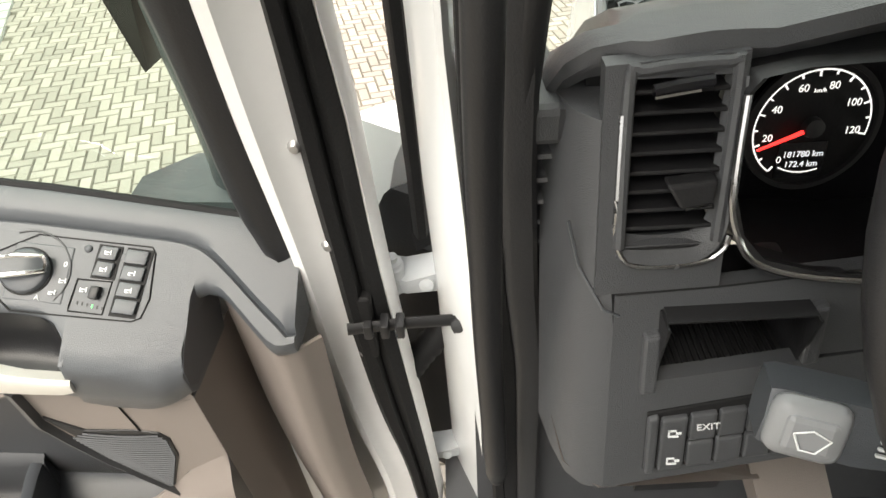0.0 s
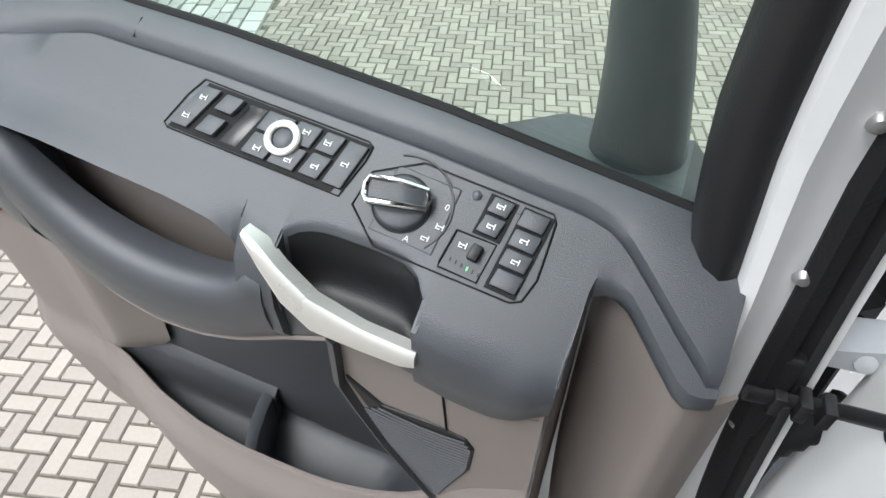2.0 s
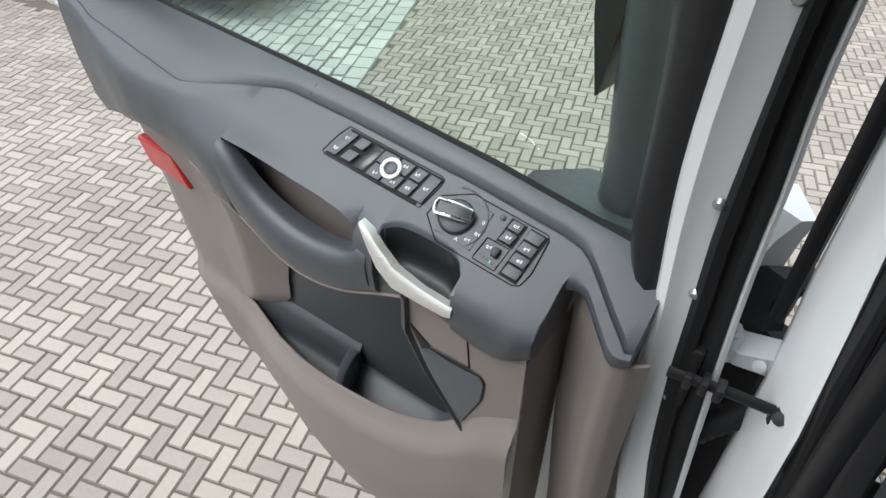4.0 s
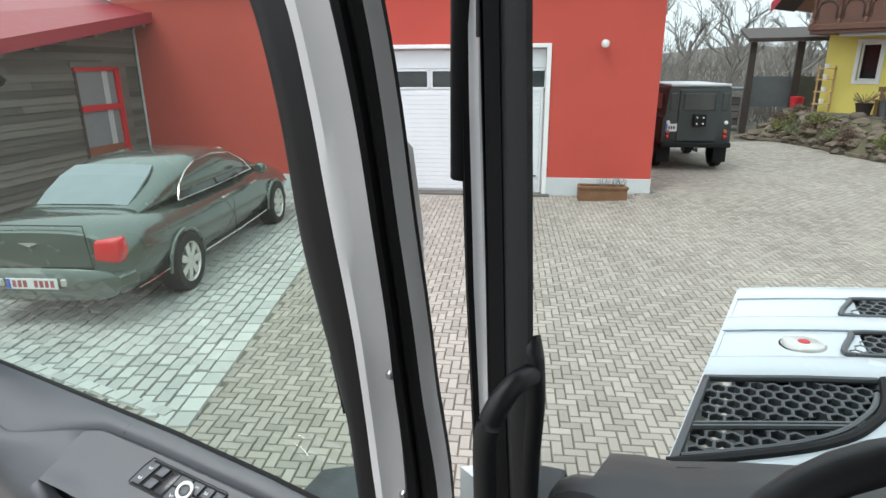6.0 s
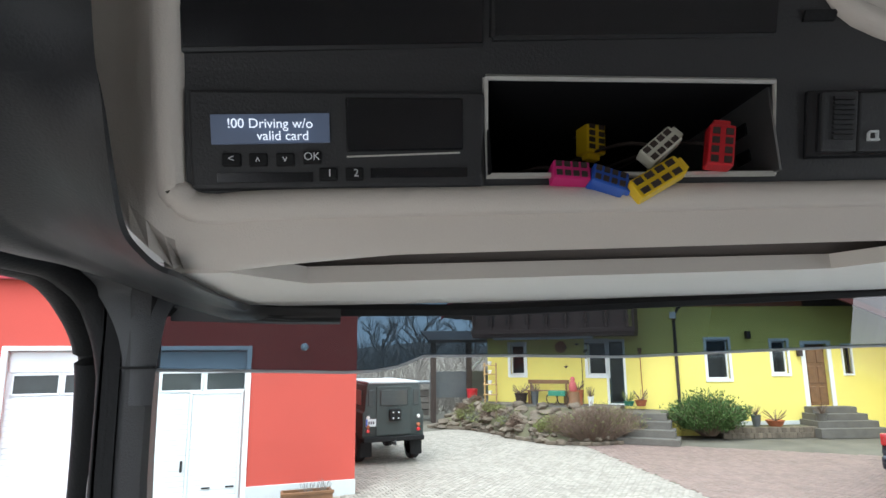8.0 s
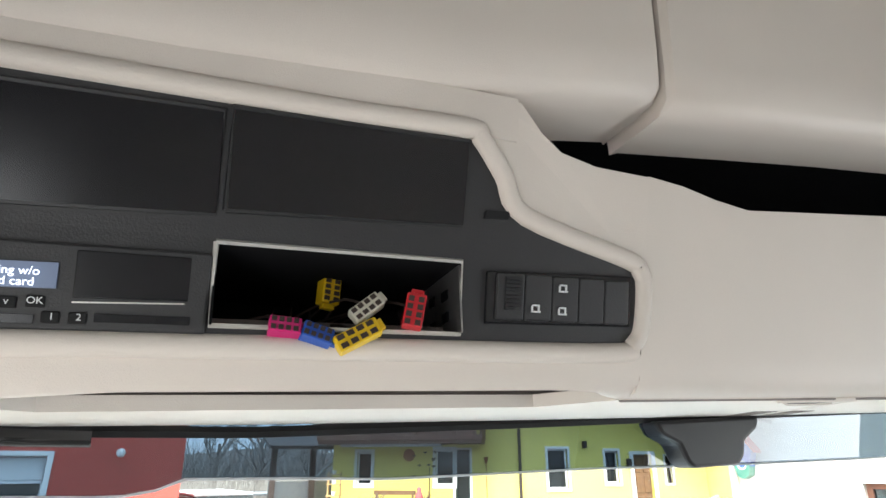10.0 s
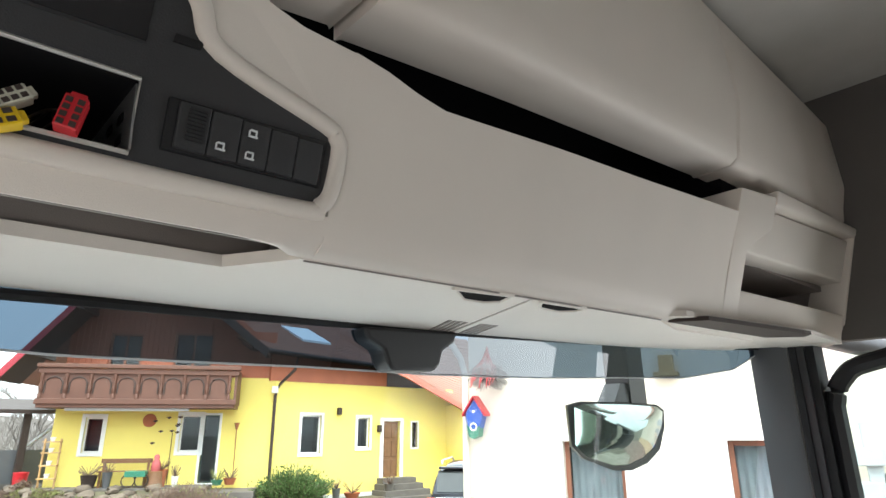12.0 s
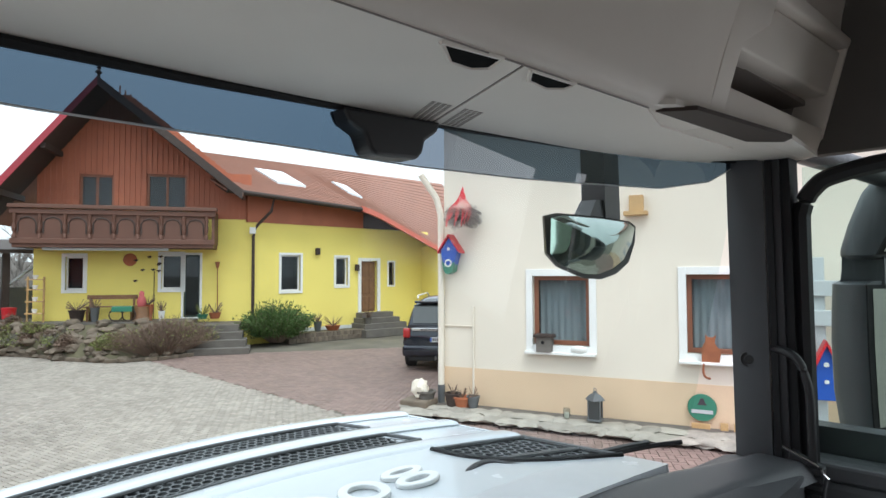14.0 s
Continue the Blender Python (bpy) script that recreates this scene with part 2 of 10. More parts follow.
M_WHITEP = mat("white_plastic", (0.75, 0.75, 0.73), 0.5)
M_GREENDOOR = mat("dark_green_door_frame", (0.03, 0.06, 0.055), 0.4)
M_SKYPANE = mat("roof_window_glass", (0.72, 0.76, 0.80), 0.08, var=0.03)
M_REDTRIM2 = mat("red_painted_verge", (0.48, 0.10, 0.06), 0.5, var=0.1)
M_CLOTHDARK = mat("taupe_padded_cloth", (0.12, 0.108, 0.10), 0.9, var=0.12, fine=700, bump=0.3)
# black without gloss: paints the shade inside recesses
M_RECESSSHADE = mat("black_recess_shade", (0.010, 0.010, 0.011), 0.95, var=0.1, spec=0.05)
M_STALK = mat("mid_grey_stalk_plastic", (0.24, 0.245, 0.255), 0.4, var=0.06)
M_TRIM = mat("dull_chrome_trim", (0.42, 0.42, 0.43), 0.28, metal=1.0, var=0.05)
M_PANELBLACK = mat("matt_black_panel", (0.028, 0.028, 0.030), 0.5, var=0.12, fine=600, bump=0.15)

# ---- frames of the plan and building helpers ----
def frame_of(origin, ax, ay):
    ax, ay = Vector(ax).normalized(), Vector(ay).normalized()
    az = ax.cross(ay)
    m = Matrix((ax, ay, az)).transposed().to_4x4()
    return Matrix.Scale(S, 4) @ Matrix.Translation(origin) @ m


ROLL = radians(2.3)
F_WORLD = Matrix.Scale(S, 4)
F_CAB = F_WORLD @ Matrix.Translation((0, 0, 2.3)) @ Matrix.Rotation(-ROLL, 4, "Y") @ Matrix.Translation((0, 0, -2.3))
F_HOOD = F_CAB @ Matrix.Translation((0.86, 0.90, 1.752)) @ Matrix.Rotation(radians(-5.7), 4, "Z") @ Matrix.Rotation(radians(-2.2), 4, "X")
F_DOOR = frame_of((-0.30, 0.66, 0), (-0.998, 0.06, 0), (-0.06, -0.998, 0))
F_GARAGE = frame_of((-5.6, 10.18, 0), (0.978, 0.21, 0), (-0.21, 0.978, 0))
F_BARN = frame_of((-9.75, 9.29, 0), (0.21, -0.978, 0), (0.978, 0.21, 0))
F_GABLE = frame_of((7.242, 19.564, 0), (0.861, -0.508, 0), (0.508, 0.861, 0))
F_WING = frame_of((9.705, 18.114, 0), (0.998, -0.0625, 0), (0.0625, 0.998, 0))
F_BEIGE = frame_of((7.49, 7.10, 0), (0.328, -0.945, 0), (0.945, 0.328, 0))
PLACE = {"at": F_WORLD}


def use(f):
    PLACE["at"] = f


def thing(name, label, category, at=(0, 0, 0), group="", kind=""):
    ob = new(name)
    ob.empty_display_size = 0.1
    ob.matrix_world = Matrix.Translation(PLACE["at"] @ Vector(at))
    return tagged(ob, label, category, group, kind)


def part(name, bm, material, parent=None, label="", category="", group="", kind="", smooth=False, m=None):
    me = bpy.data.meshes.new(name)
    bmesh.ops.recalc_face_normals(bm, faces=bm.faces)
    bm.transform(m if m is not None else PLACE["at"])
    if smooth:
        for f in bm.faces:
            f.smooth = True
        for e in bm.edges:
            if len(e.link_faces) == 2 and e.calc_face_angle(0) > 0.75:
                e.smooth = False
    bm.to_mesh(me)
    bm.free()
    me.materials.append(material)
    ob = new(name, me)
    if parent is not None:
        ob.parent = parent
        ob.matrix_parent_inverse = world_of(parent).inverted()
    return tagged(ob, label, category, group, kind)


def world_of(ob):
    if ob.parent is None:
        return ob.matrix_basis.copy()
    return world_of(ob.parent) @ ob.matrix_parent_inverse @ ob.matrix_basis


def B():
    return bmesh.new()


def box(bm, x0, x1, y0, y1, z0, z1, bevel=0.0, seg=2, m=None):
    r = bmesh.ops.create_cube(bm, size=1.0)
    vs = r["verts"]
    for v in vs:
        v.co = Vector(((x0 + x1) / 2 + v.co.x * (x1 - x0), (y0 + y1) / 2 + v.co.y * (y1 - y0), (z0 + z1) / 2 + v.co.z * (z1 - z0)))
    if m is not None:
        bmesh.ops.transform(bm, matrix=m, verts=vs)
    if bevel:
        es = list({e for v in vs for e in v.link_edges})
        bmesh.ops.bevel(bm, geom=es, offset=bevel, segments=seg, affect="EDGES", profile=0.5)
    return bm


def prism(bm, pts, axis, a, b, bevel=0.0, seg=2):
    """A polygon pushed from a to b along an axis. pts: (x, z) for axis y, (y, z) for axis x, (x, y) for axis z."""
    def at(p, w):
        return {"x": (w, p[0], p[1]), "y": (p[0], w, p[1]), "z": (p[0], p[1], w)}[axis]
    lo = [bm.verts.new(at(p, a)) for p in pts]
    hi = [bm.verts.new(at(p, b)) for p in pts]
    fs = [bm.faces.new(lo), bm.faces.new(hi)]
    n = len(pts)
    for i in range(n):
        fs.append(bm.faces.new((lo[i], lo[(i + 1) % n], hi[(i + 1) % n], hi[i])))
    if bevel:
        bmesh.ops.recalc_face_normals(bm, faces=fs)
        es = list({e for f in fs for e in f.edges})
        bmesh.ops.bevel(bm, geom=es, offset=bevel, segments=seg, affect="EDGES", profile=0.5)
    return bm


def loft(bm, rings, close=True, caps=True):
    rows = [[bm.verts.new(p) for p in r] for r in rings]
    n = len(rows[0])
    for a, b in zip(rows, rows[1:]):
        for i in range(n if close else n - 1):
            j = (i + 1) % n
            bm.faces.new((a[i], a[j], b[j], b[i]))
    if close and caps:
        bm.faces.new(rows[0])
        bm.faces.new(rows[-1])
    return bm


def smooth_path(pts, steps=6):
    pts = [Vector(p) for p in pts]
    out = []
    for i in range(len(pts) - 1):
        p0, p1, p2, p3 = pts[max(i - 1, 0)], pts[i], pts[i + 1], pts[min(i + 2, len(pts) - 1)]
        for k in range(steps):
            t = k / steps
            out.append(0.5 * (2 * p1 + (p2 - p0) * t + (2 * p0 - 5 * p1 + 4 * p2 - p3) * t * t + (3 * p1 - p0 - 3 * p2 + p3) * t ** 3))
    return out + [pts[-1]]


def tube(bm, pts, r, sides=8, flat=1.0, steps=0, taper=None, up=(0, 0, 1)):
    """A round or oval bar along points; flat squeezes it across."""
    if steps:
        pts = smooth_path(pts, steps)
    pts = [Vector(p) for p in pts]
    rings = []
    for i, p in enumerate(pts):
        d = (pts[min(i + 1, len(pts) - 1)] - pts[max(i - 1, 0)]).normalized()
        u = Vector(up)
        if abs(d.dot(u)) > 0.95:
            u = Vector((1, 0, 0))
        a = d.cross(u).normalized()
        c = a.cross(d).normalized()
        k = r if taper is None else r * (1 + (taper - 1) * i / (len(pts) - 1))
        rings.append([p + a * math.cos(2 * math.pi * j / sides) * k * flat + c * math.sin(2 * math.pi * j / sides) * k for j in range(sides)])
    return loft(bm, rings)


def lathe(bm, prof, centre, axis=(0, 0, 1), sides=24, caps=True):
    """prof: (radius, height) pairs, turned round an axis through centre."""
    q = Vector((0, 0, 1)).rotation_difference(Vector(axis)).to_matrix()
    rings = [[Vector(centre) + q @ Vector((r * math.cos(2 * math.pi * j / sides), r * math.sin(2 * math.pi * j / sides), h)) for j in range(sides)] for r, h in prof]
    return loft(bm, rings, caps=caps)


def sheet(bm, fn, nu, nv, thick=0.0):
    rows = [[bm.verts.new(fn(i / nu, j / nv)) for j in range(nv + 1)] for i in range(nu + 1)]
    for i in range(nu):
        for j in range(nv):
            bm.faces.new((rows[i][j], rows[i + 1][j], rows[i + 1][j + 1], rows[i][j + 1]))
    if thick:
        bmesh.ops.recalc_face_normals(bm, faces=bm.faces)
        bmesh.ops.solidify(bm, geom=bm.faces[:], thickness=thick)
    return bm


def lettering(name, words, size, m, material, parent, depth=0.0006, align="CENTER"):
    """Raised letters in the built-in font, turned into a mesh."""
    cu = bpy.data.curves.new(name, "FONT")
    cu.body, cu.size, cu.extrude, cu.align_x, cu.align_y = words, size, depth, align, "CENTER"
    ob = bpy.data.objects.new("letters_tmp", cu)
    scene.collection.objects.link(ob)
    me = bpy.data.meshes.new_from_object(ob.evaluated_get(bpy.context.evaluated_depsgraph_get()))
    bpy.data.objects.remove(ob)
    bm = B()
    bm.from_mesh(me)
    bpy.data.meshes.remove(me)
    return part(name, bm, material, parent, m=PLACE["at"] @ m)


def lerp(a, b, t):
    return a + (b - a) * t


def curve_at(pts, x):
    """Piecewise linear through (x, value) pairs."""
    if x <= pts[0][0]:
        return pts[0][1]
    for (a, va), (b, vb) in zip(pts, pts[1:]):
        if x <= b:
            return lerp(va, vb, (x - a) / (b - a))
    return pts[-1][1]

# ---- the yard ----
def sm(t):
    t = min(max(t, 0.0), 1.0)
    return t * t * (3 - 2 * t)


def rise(x, y):
    """Height of the yard: nearly level, a little higher at the garage corner."""
    return 0.10 * sm((y - 9.8) / 2.0) * sm((x + 1.9) / 1.6) * sm((3.5 - x) / 2.5) * sm((15 - y) / 2)


use(F_WORLD)
gr = B()
coarse = [-400, -150, -60, -30, -18, -12] + [i * 0.75 for i in range(-12, 29)] + [24, 32, 60, 150, 400]
rows = [[gr.verts.new((x, y, rise(x, y) - 0.012)) for y in coarse] for x in coarse]
for i in range(len(coarse) - 1):
    for j in range(len(coarse) - 1):
        gr.faces.new((rows[i][j], rows[i + 1][j], rows[i + 1][j + 1], rows[i][j + 1]))
ground = part("ground", gr, M_JOINT, None, "sandy yard ground under the paving", "ground", kind="structure", smooth=True)

KERB_A, KERB_B = Vector((-3.06, 3.25)), Vector((-5.2, 9.2))
KDIR = (KERB_B - KERB_A).normalized()
KNOR = Vector((-KDIR.y, KDIR.x))


def in_setts(x, y):
    q = Vector((x, y)) - KERB_A
    return q.dot(KNOR) > 0 and y > 2.78 - 0.10 * (x + 3.28)


def in_house(x, y):
    a = Vector((x, y)) - Vector((-5.6, 10.18))
    return a.y * 0.978 - a.x * 0.21 > -0.02 and a.x * 0.978 + a.y * 0.21 < 5.55


def stone_geometry(w, d, gap, lip, drop):
    a, b = w / 2 - gap, d / 2 - gap
    vs = [(-a, -b, -drop), (a, -b, -drop), (a, b, -drop), (-a, b, -drop), (-a + lip, -b + lip, 0), (a - lip, -b + lip, 0), (a - lip, b - lip, 0), (-a + lip, b - lip, 0)]
    fs = [(4, 5, 6, 7), (0, 1, 5, 4), (1, 2, 6, 5), (2, 3, 7, 6), (3, 0, 4, 7)]
    return vs, fs


def stones_mesh(name, items, material, label, drop=0.012, gap=0.0038):
    """items: x, y, angle, length, width, lift. One mesh of many separate stones."""
    vs, fs = [], []
    for x, y, a, w, d, lift in items:
        v0, f0 = stone_geometry(w, d, gap, 0.004, drop)
        k, c, s = len(vs), math.cos(a), math.sin(a)
        z = rise(x, y) + lift
        tx, ty = random.uniform(-0.008, 0.008), random.uniform(-0.008, 0.008)
        vs += [((x + px * c - py * s) * S, (y + px * s + py * c) * S, (z + pz + px * tx + py * ty) * S) for px, py, pz in v0]
        fs += [tuple(i + k for i in f) for f in f0]
    me = bpy.data.meshes.new(name)
    me.from_pydata(vs, [], fs)
    me.materials.append(material)
    ob = new(name, me)
    ob.parent = ground
    return tagged(ob, label, kind="stuff")


def herringbone(x0, x1, y0, y1, angle, w, keep):
    out = []
    c, s = math.cos(angle), math.sin(angle)
    r = max(abs(x0), abs(x1), abs(y0), abs(y1)) * 1.5
    n = int(r / w)
    for i in range(-n, n):
        for j in range(-n, n):
            k = (i - j) % 4
            if k == 0:
                px, py, a = (i + 1) * w, (j + 0.5) * w, 0.0
            elif k == 3:
                px, py, a = (i + 0.5) * w, (j + 1) * w, math.pi / 2
            else:
                continue
            x, y = px * c - py * s, px * s + py * c
            if x0 < x < x1 and y0 < y < y1 and keep(x, y):
                out.append((x, y, a + angle, 2 * w, w, random.uniform(-0.0015, 0.002)))
    return out


YARD_TURN = radians(14)
PAVER_W = 0.0735
yard = herringbone(-7.5, 9.5, -0.6, 21.0, YARD_TURN, PAVER_W, lambda x, y: not in_setts(x, y) and not in_house(x, y) and (x < 6.03 or y > 40) and (x > -6.5 or y < 3) and y < 17 + 0.6 * (x + 4))
near = sorted(yard, key=lambda q: (q[0] + 1.15) ** 2 + (q[1] - 1.5) ** 2)[:300]
chosen = set(near)
stones_mesh("paving_field", [q for q in yard if q not in chosen], M_PAVER, "grey-beige concrete pavers laid in herringbone, worn and stained")
v0, f0 = stone_geometry(2 * PAVER_W, PAVER_W, 0.0030, 0.004, 0.012)
paver_mesh = bpy.data.meshes.new("paver")
paver_mesh.from_pydata([Vector(v) * S for v in v0], [], f0)
paver_mesh.materials.append(M_PAVERP)
for x, y, a, _, _, lift in near:
    ob = new("paver", paver_mesh)
    ob.parent = ground
    ob.matrix_basis = Matrix.Translation(Vector((x, y, rise(x, y) + lift)) * S) @ Matrix.Rotation(a, 4, "Z")
red = herringbone(5.9, 20, -3.0, 20.0, YARD_TURN + radians(20), 0.0735 * 1.3, lambda x, y: x > 6.06 and (x - 7.49) * 0.945 + (y - 7.10) * 0.328 < 8 and not ((x - 7.49) * 0.945 + (y - 7.10) * 0.328 > -0.05 and y < 7.4 + (x - 7.4) * -0.347 + 0.2) and (x - 9.705) * 0.0625 + (y - 18.114) * 0.998 < -0.3 and (x - 7.242) * 0.508 + (y - 19.564) * 0.861 < -2.2)
stones_mesh("red_paving_field", red, M_REDPAVER, "dark red-brown pavers of the drive, worn")

setts = []
turn = math.atan2(KDIR.y, KDIR.x)
SW, SL = 0.118, 0.19
for i in range(0, 60):
    shift = random.random()
    for j in range(-6, 46):
        q = KERB_A + KNOR * (0.160 + (i + 0.5) * SW) + KDIR * ((j + shift) * SL)
        if in_setts(q.x, q.y) and not in_house(q.x, q.y) and q.x > -9.6:
            setts.append((q.x, q.y, turn + random.uniform(-0.03, 0.03), SL * random.uniform(0.9, 1.0), SW * random.uniform(0.9, 1.0), random.uniform(0.004, 0.018)))
for j in range(-4, 36):
    q = KERB_A + KNOR * 0.078 + KDIR * (j * 0.185 + 0.1)
    if in_setts(q.x, q.y):
        setts.append((q.x, q.y, turn, 0.182, 0.155, 0.016))
for j in range(0, 40):
    q = Vector((-3.2 - j * 0.16, 2.83 + j * 0.016))
    setts.append((q.x, q.y, -0.1 + random.uniform(-0.06, 0.06), 0.155, 0.10, 0.018))
stones_mesh("sett_field", setts, M_SETT, "pale grey granite setts of the parking strip", drop=0.03)

# ---- buildings ----
def window_unit(parent, x0, x1, z0, z1, y, trim=0.0, frame=M_WFRAME, fw=0.05, room=None, curtain=False, mullion=None, sill=False):
    """A window in a facade at depth y: surround, frame, pane, and a niche painted dark for the dim room behind."""
    w = B()
    if trim:
        for a, b, c, d in ((x0 - trim, x0, z0 - trim, z1 + trim), (x1, x1 + trim, z0 - trim, z1 + trim), (x0, x1, z1, z1 + trim), (x0, x1, z0 - trim, z0)):
            box(w, a, b, -0.03, y + 0.02, c, d, 0.004, 1)
        part("window_surround", w, M_WFRAME, parent, "white painted window surround")
        w = B()
    for a, b, c, d in ((x0, x0 + fw, z0, z1), (x1 - fw, x1, z0, z1), (x0 + fw, x1 - fw, z1 - fw, z1), (x0 + fw, x1 - fw, z0, z0 + fw)):
        box(w, a, b, y + 0.03, y + 0.09, c, d, 0.005, 1)
    if mullion:
        box(w, mullion - fw / 2, mullion + fw / 2, y + 0.03, y + 0.09, z0 + fw, z1 - fw, 0.004, 1)
    win = part("window", w, frame, parent)
    p = part("pane", box(B(), x0 + fw, x1 - fw, y + 0.055, y + 0.06, z0 + fw, z1 - fw), M_PANE, win)
    p.visible_shadow = False
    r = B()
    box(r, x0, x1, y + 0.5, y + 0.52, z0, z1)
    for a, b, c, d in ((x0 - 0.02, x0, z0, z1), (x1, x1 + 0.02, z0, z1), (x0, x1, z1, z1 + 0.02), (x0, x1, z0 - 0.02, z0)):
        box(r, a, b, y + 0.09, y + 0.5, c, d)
    # niche coloured dark to stand for the unlit room
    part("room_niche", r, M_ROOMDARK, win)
    if curtain:
        def fold(u, v):
            x = lerp(x0 + fw, x1 - fw, u)
            return (x, y + 0.16 + 0.02 * math.sin(x * 60), lerp(z0 + 0.05, z1 - 0.03, v))
        part("curtain", sheet(B(), fold, 60, 2), M_CURTAIN, win, "white net curtain")
    if sill:
        part("window_sill", box(B(), x0 - trim, x1 + trim, -0.14, -0.028, z0 - trim - 0.03, z0 - trim + 0.012, 0.008), M_WFRAME, win)
    return win


def wall_with_holes(name, parent, material, x0, x1, z0, z1, y0, y1, holes, label=""):
    """A wall slab with rectangular openings (x0, x1, z0, z1), made of strips."""
    xs = sorted({x0, x1, *[h[0] for h in holes], *[h[1] for h in holes]})
    zs = sorted({z0, z1, *[h[2] for h in holes], *[h[3] for h in holes]})
    bm = B()
    grid = {}
    def v(x, y, z):
        key = (round(x, 4), round(y, 4), round(z, 4))
        if key not in grid:
            grid[key] = bm.verts.new((x, y, z))
        return grid[key]
    def solid(i, j):
        if not (0 <= i < len(xs) - 1 and 0 <= j < len(zs) - 1):
            return False
        cx, cz = (xs[i] + xs[i + 1]) / 2, (zs[j] + zs[j + 1]) / 2
        return not any(h[0] < cx < h[1] and h[2] < cz < h[3] for h in holes)
    for i in range(len(xs) - 1):
        for j in range(len(zs) - 1):
            if not solid(i, j):
                continue
            a, b, c, d = xs[i], xs[i + 1], zs[j], zs[j + 1]
            bm.faces.new((v(a, y0, c), v(b, y0, c), v(b, y0, d), v(a, y0, d)))
            bm.faces.new((v(a, y1, c), v(b, y1, c), v(b, y1, d), v(a, y1, d)))
            for di, dj, p, q in ((-1, 0, (a, c), (a, d)), (1, 0, (b, c), (b, d)), (0, -1, (a, c), (b, c)), (0, 1, (a, d), (b, d))):
                if not solid(i + di, j + dj):
                    bm.faces.new((v(p[0], y0, p[1]), v(q[0], y0, q[1]), v(q[0], y1, q[1]), v(p[0], y1, p[1])))
    return part(name, bm, material, parent, label)


# red garage
use(F_GARAGE)
garage = thing("garage", "red stucco garage with white sectional doors and flat roof", "garage", (0.5, 0, 0))
wall_with_holes("wall", garage, M_REDWALL, -4.6, 5.52, 0.0, 3.74, 0.0, 0.3, [(0.0, 3.62, -0.1, 2.65)])
part("side_wall", box(B(), 5.22, 5.52, 0.3, 8.0, 0.0, 3.74), M_REDWALL, garage)
part("plinth", box(B(), 3.66, 5.53, -0.025, 0.0, 0.0, 0.335, 0.006), M_PLINTH, garage)
part("plinth", box(B(), -4.6, -0.04, -0.025, 0.0, 0.0, 0.31, 0.006), M_PLINTH, garage)
part("roof", box(B(), -5.0, 5.9, -0.12, 8.2, 3.79, 3.84), M_DARKWOOD, garage)
part("roof_edge", box(B(), -5.0, 5.9, -0.14, -0.10, 3.735, 3.885, 0.006), M_REDTRIM, garage, "dark red metal roof edge")
dt = B()
for a, b, c, d in ((-0.06, 0.02, 0, 2.69), (3.58, 3.66, 0, 2.69), (0.02, 3.58, 2.62, 2.69)):
    box(dt, a, b, -0.03, 0.05, c, d, 0.006)
part("door_surround", dt, M_WFRAME, garage)
gdoor = part("sectional_door", box(B(), 0.0, 3.62, 0.13, 0.2, 0.0, 2.65), M_GDOOR, garage, "white sectional garage door with a window row")
for k in range(22):
    z = 0.06 + k * 0.083
    part("door_slat", box(B(), 0.03, 2.68, 0.105, 0.14, z, z + 0.080, 0.004, 1), M_GDOOR, gdoor)
    if z > 0.1:
        part("door_slat", box(B(), 2.74, 3.50, 0.11, 0.14, z, z + 0.080, 0.004, 1), M_GDOOR, gdoor)
for i in range(5):
    a = 0.08 + i * 0.71
    wf = B()
    for x0, x1, z0, z1 in ((a, a + 0.03, 1.92, 2.26), (a + 0.64, a + 0.67, 1.92, 2.26), (a, a + 0.67, 2.23, 2.26), (a, a + 0.67, 1.92, 1.95)):
        box(wf, x0, x1, 0.10, 0.14, z0, z1, 0.004, 1)
    wfo = part("door_window", wf, M_GDOOR, gdoor)
    part("pane", box(B(), a + 0.03, a + 0.64, 0.118, 0.128, 1.95, 2.23), M_CARGLASS, wfo)
part("top_panel", box(B(), 0.03, 3.58, 0.105, 0.135, 2.28, 2.60, 0.01), M_GDOOR, gdoor)
wk = B()
for x0, x1, z0, z1 in ((2.69, 2.73, 0.0, 1.9), (3.51, 3.55, 0.0, 1.9), (2.69, 3.55, 1.88, 1.92)):
    box(wk, x0, x1, 0.095, 0.135, z0, z1, 0.004, 1)
part("wicket_frame", wk, M_GDOOR, gdoor)
for x in (2.95, 3.33):
    part("pull_handle", box(B(), x, x + 0.14, 0.085, 0.115, 0.33, 0.355, 0.006), M_BLACK, gdoor)
part("door_latch", box(B(), 2.60, 2.64, 0.07, 0.11, 0.62, 0.80, 0.006), M_BLACK, gdoor)
part("threshold", box(B(), -0.1, 3.72, -0.18, 0.1, -0.01, 0.03, 0.006), M_CONCRETE, garage)
lamp = thing("wall_lamp", "white glass globe lamp on the red garage wall", "lamp", (4.55, 0, 2.67))
part("globe", lathe(B(), [(0.001, -0.07), (0.05, -0.055), (0.072, 0), (0.05, 0.055), (0.001, 0.07)], (4.55, -0.12, 2.67), sides=16), M_WHITEP, lamp, smooth=True)
part("bracket", tube(B(), [(4.55, 0.0, 2.67), (4.55, -0.07, 2.67)], 0.025), M_WHITEP, lamp)
pl = thing("planter", "long brown planter with dry stalks before the garage", "planter", (4.65, -0.35, 0.05))
zp = 0.03
pb = B()
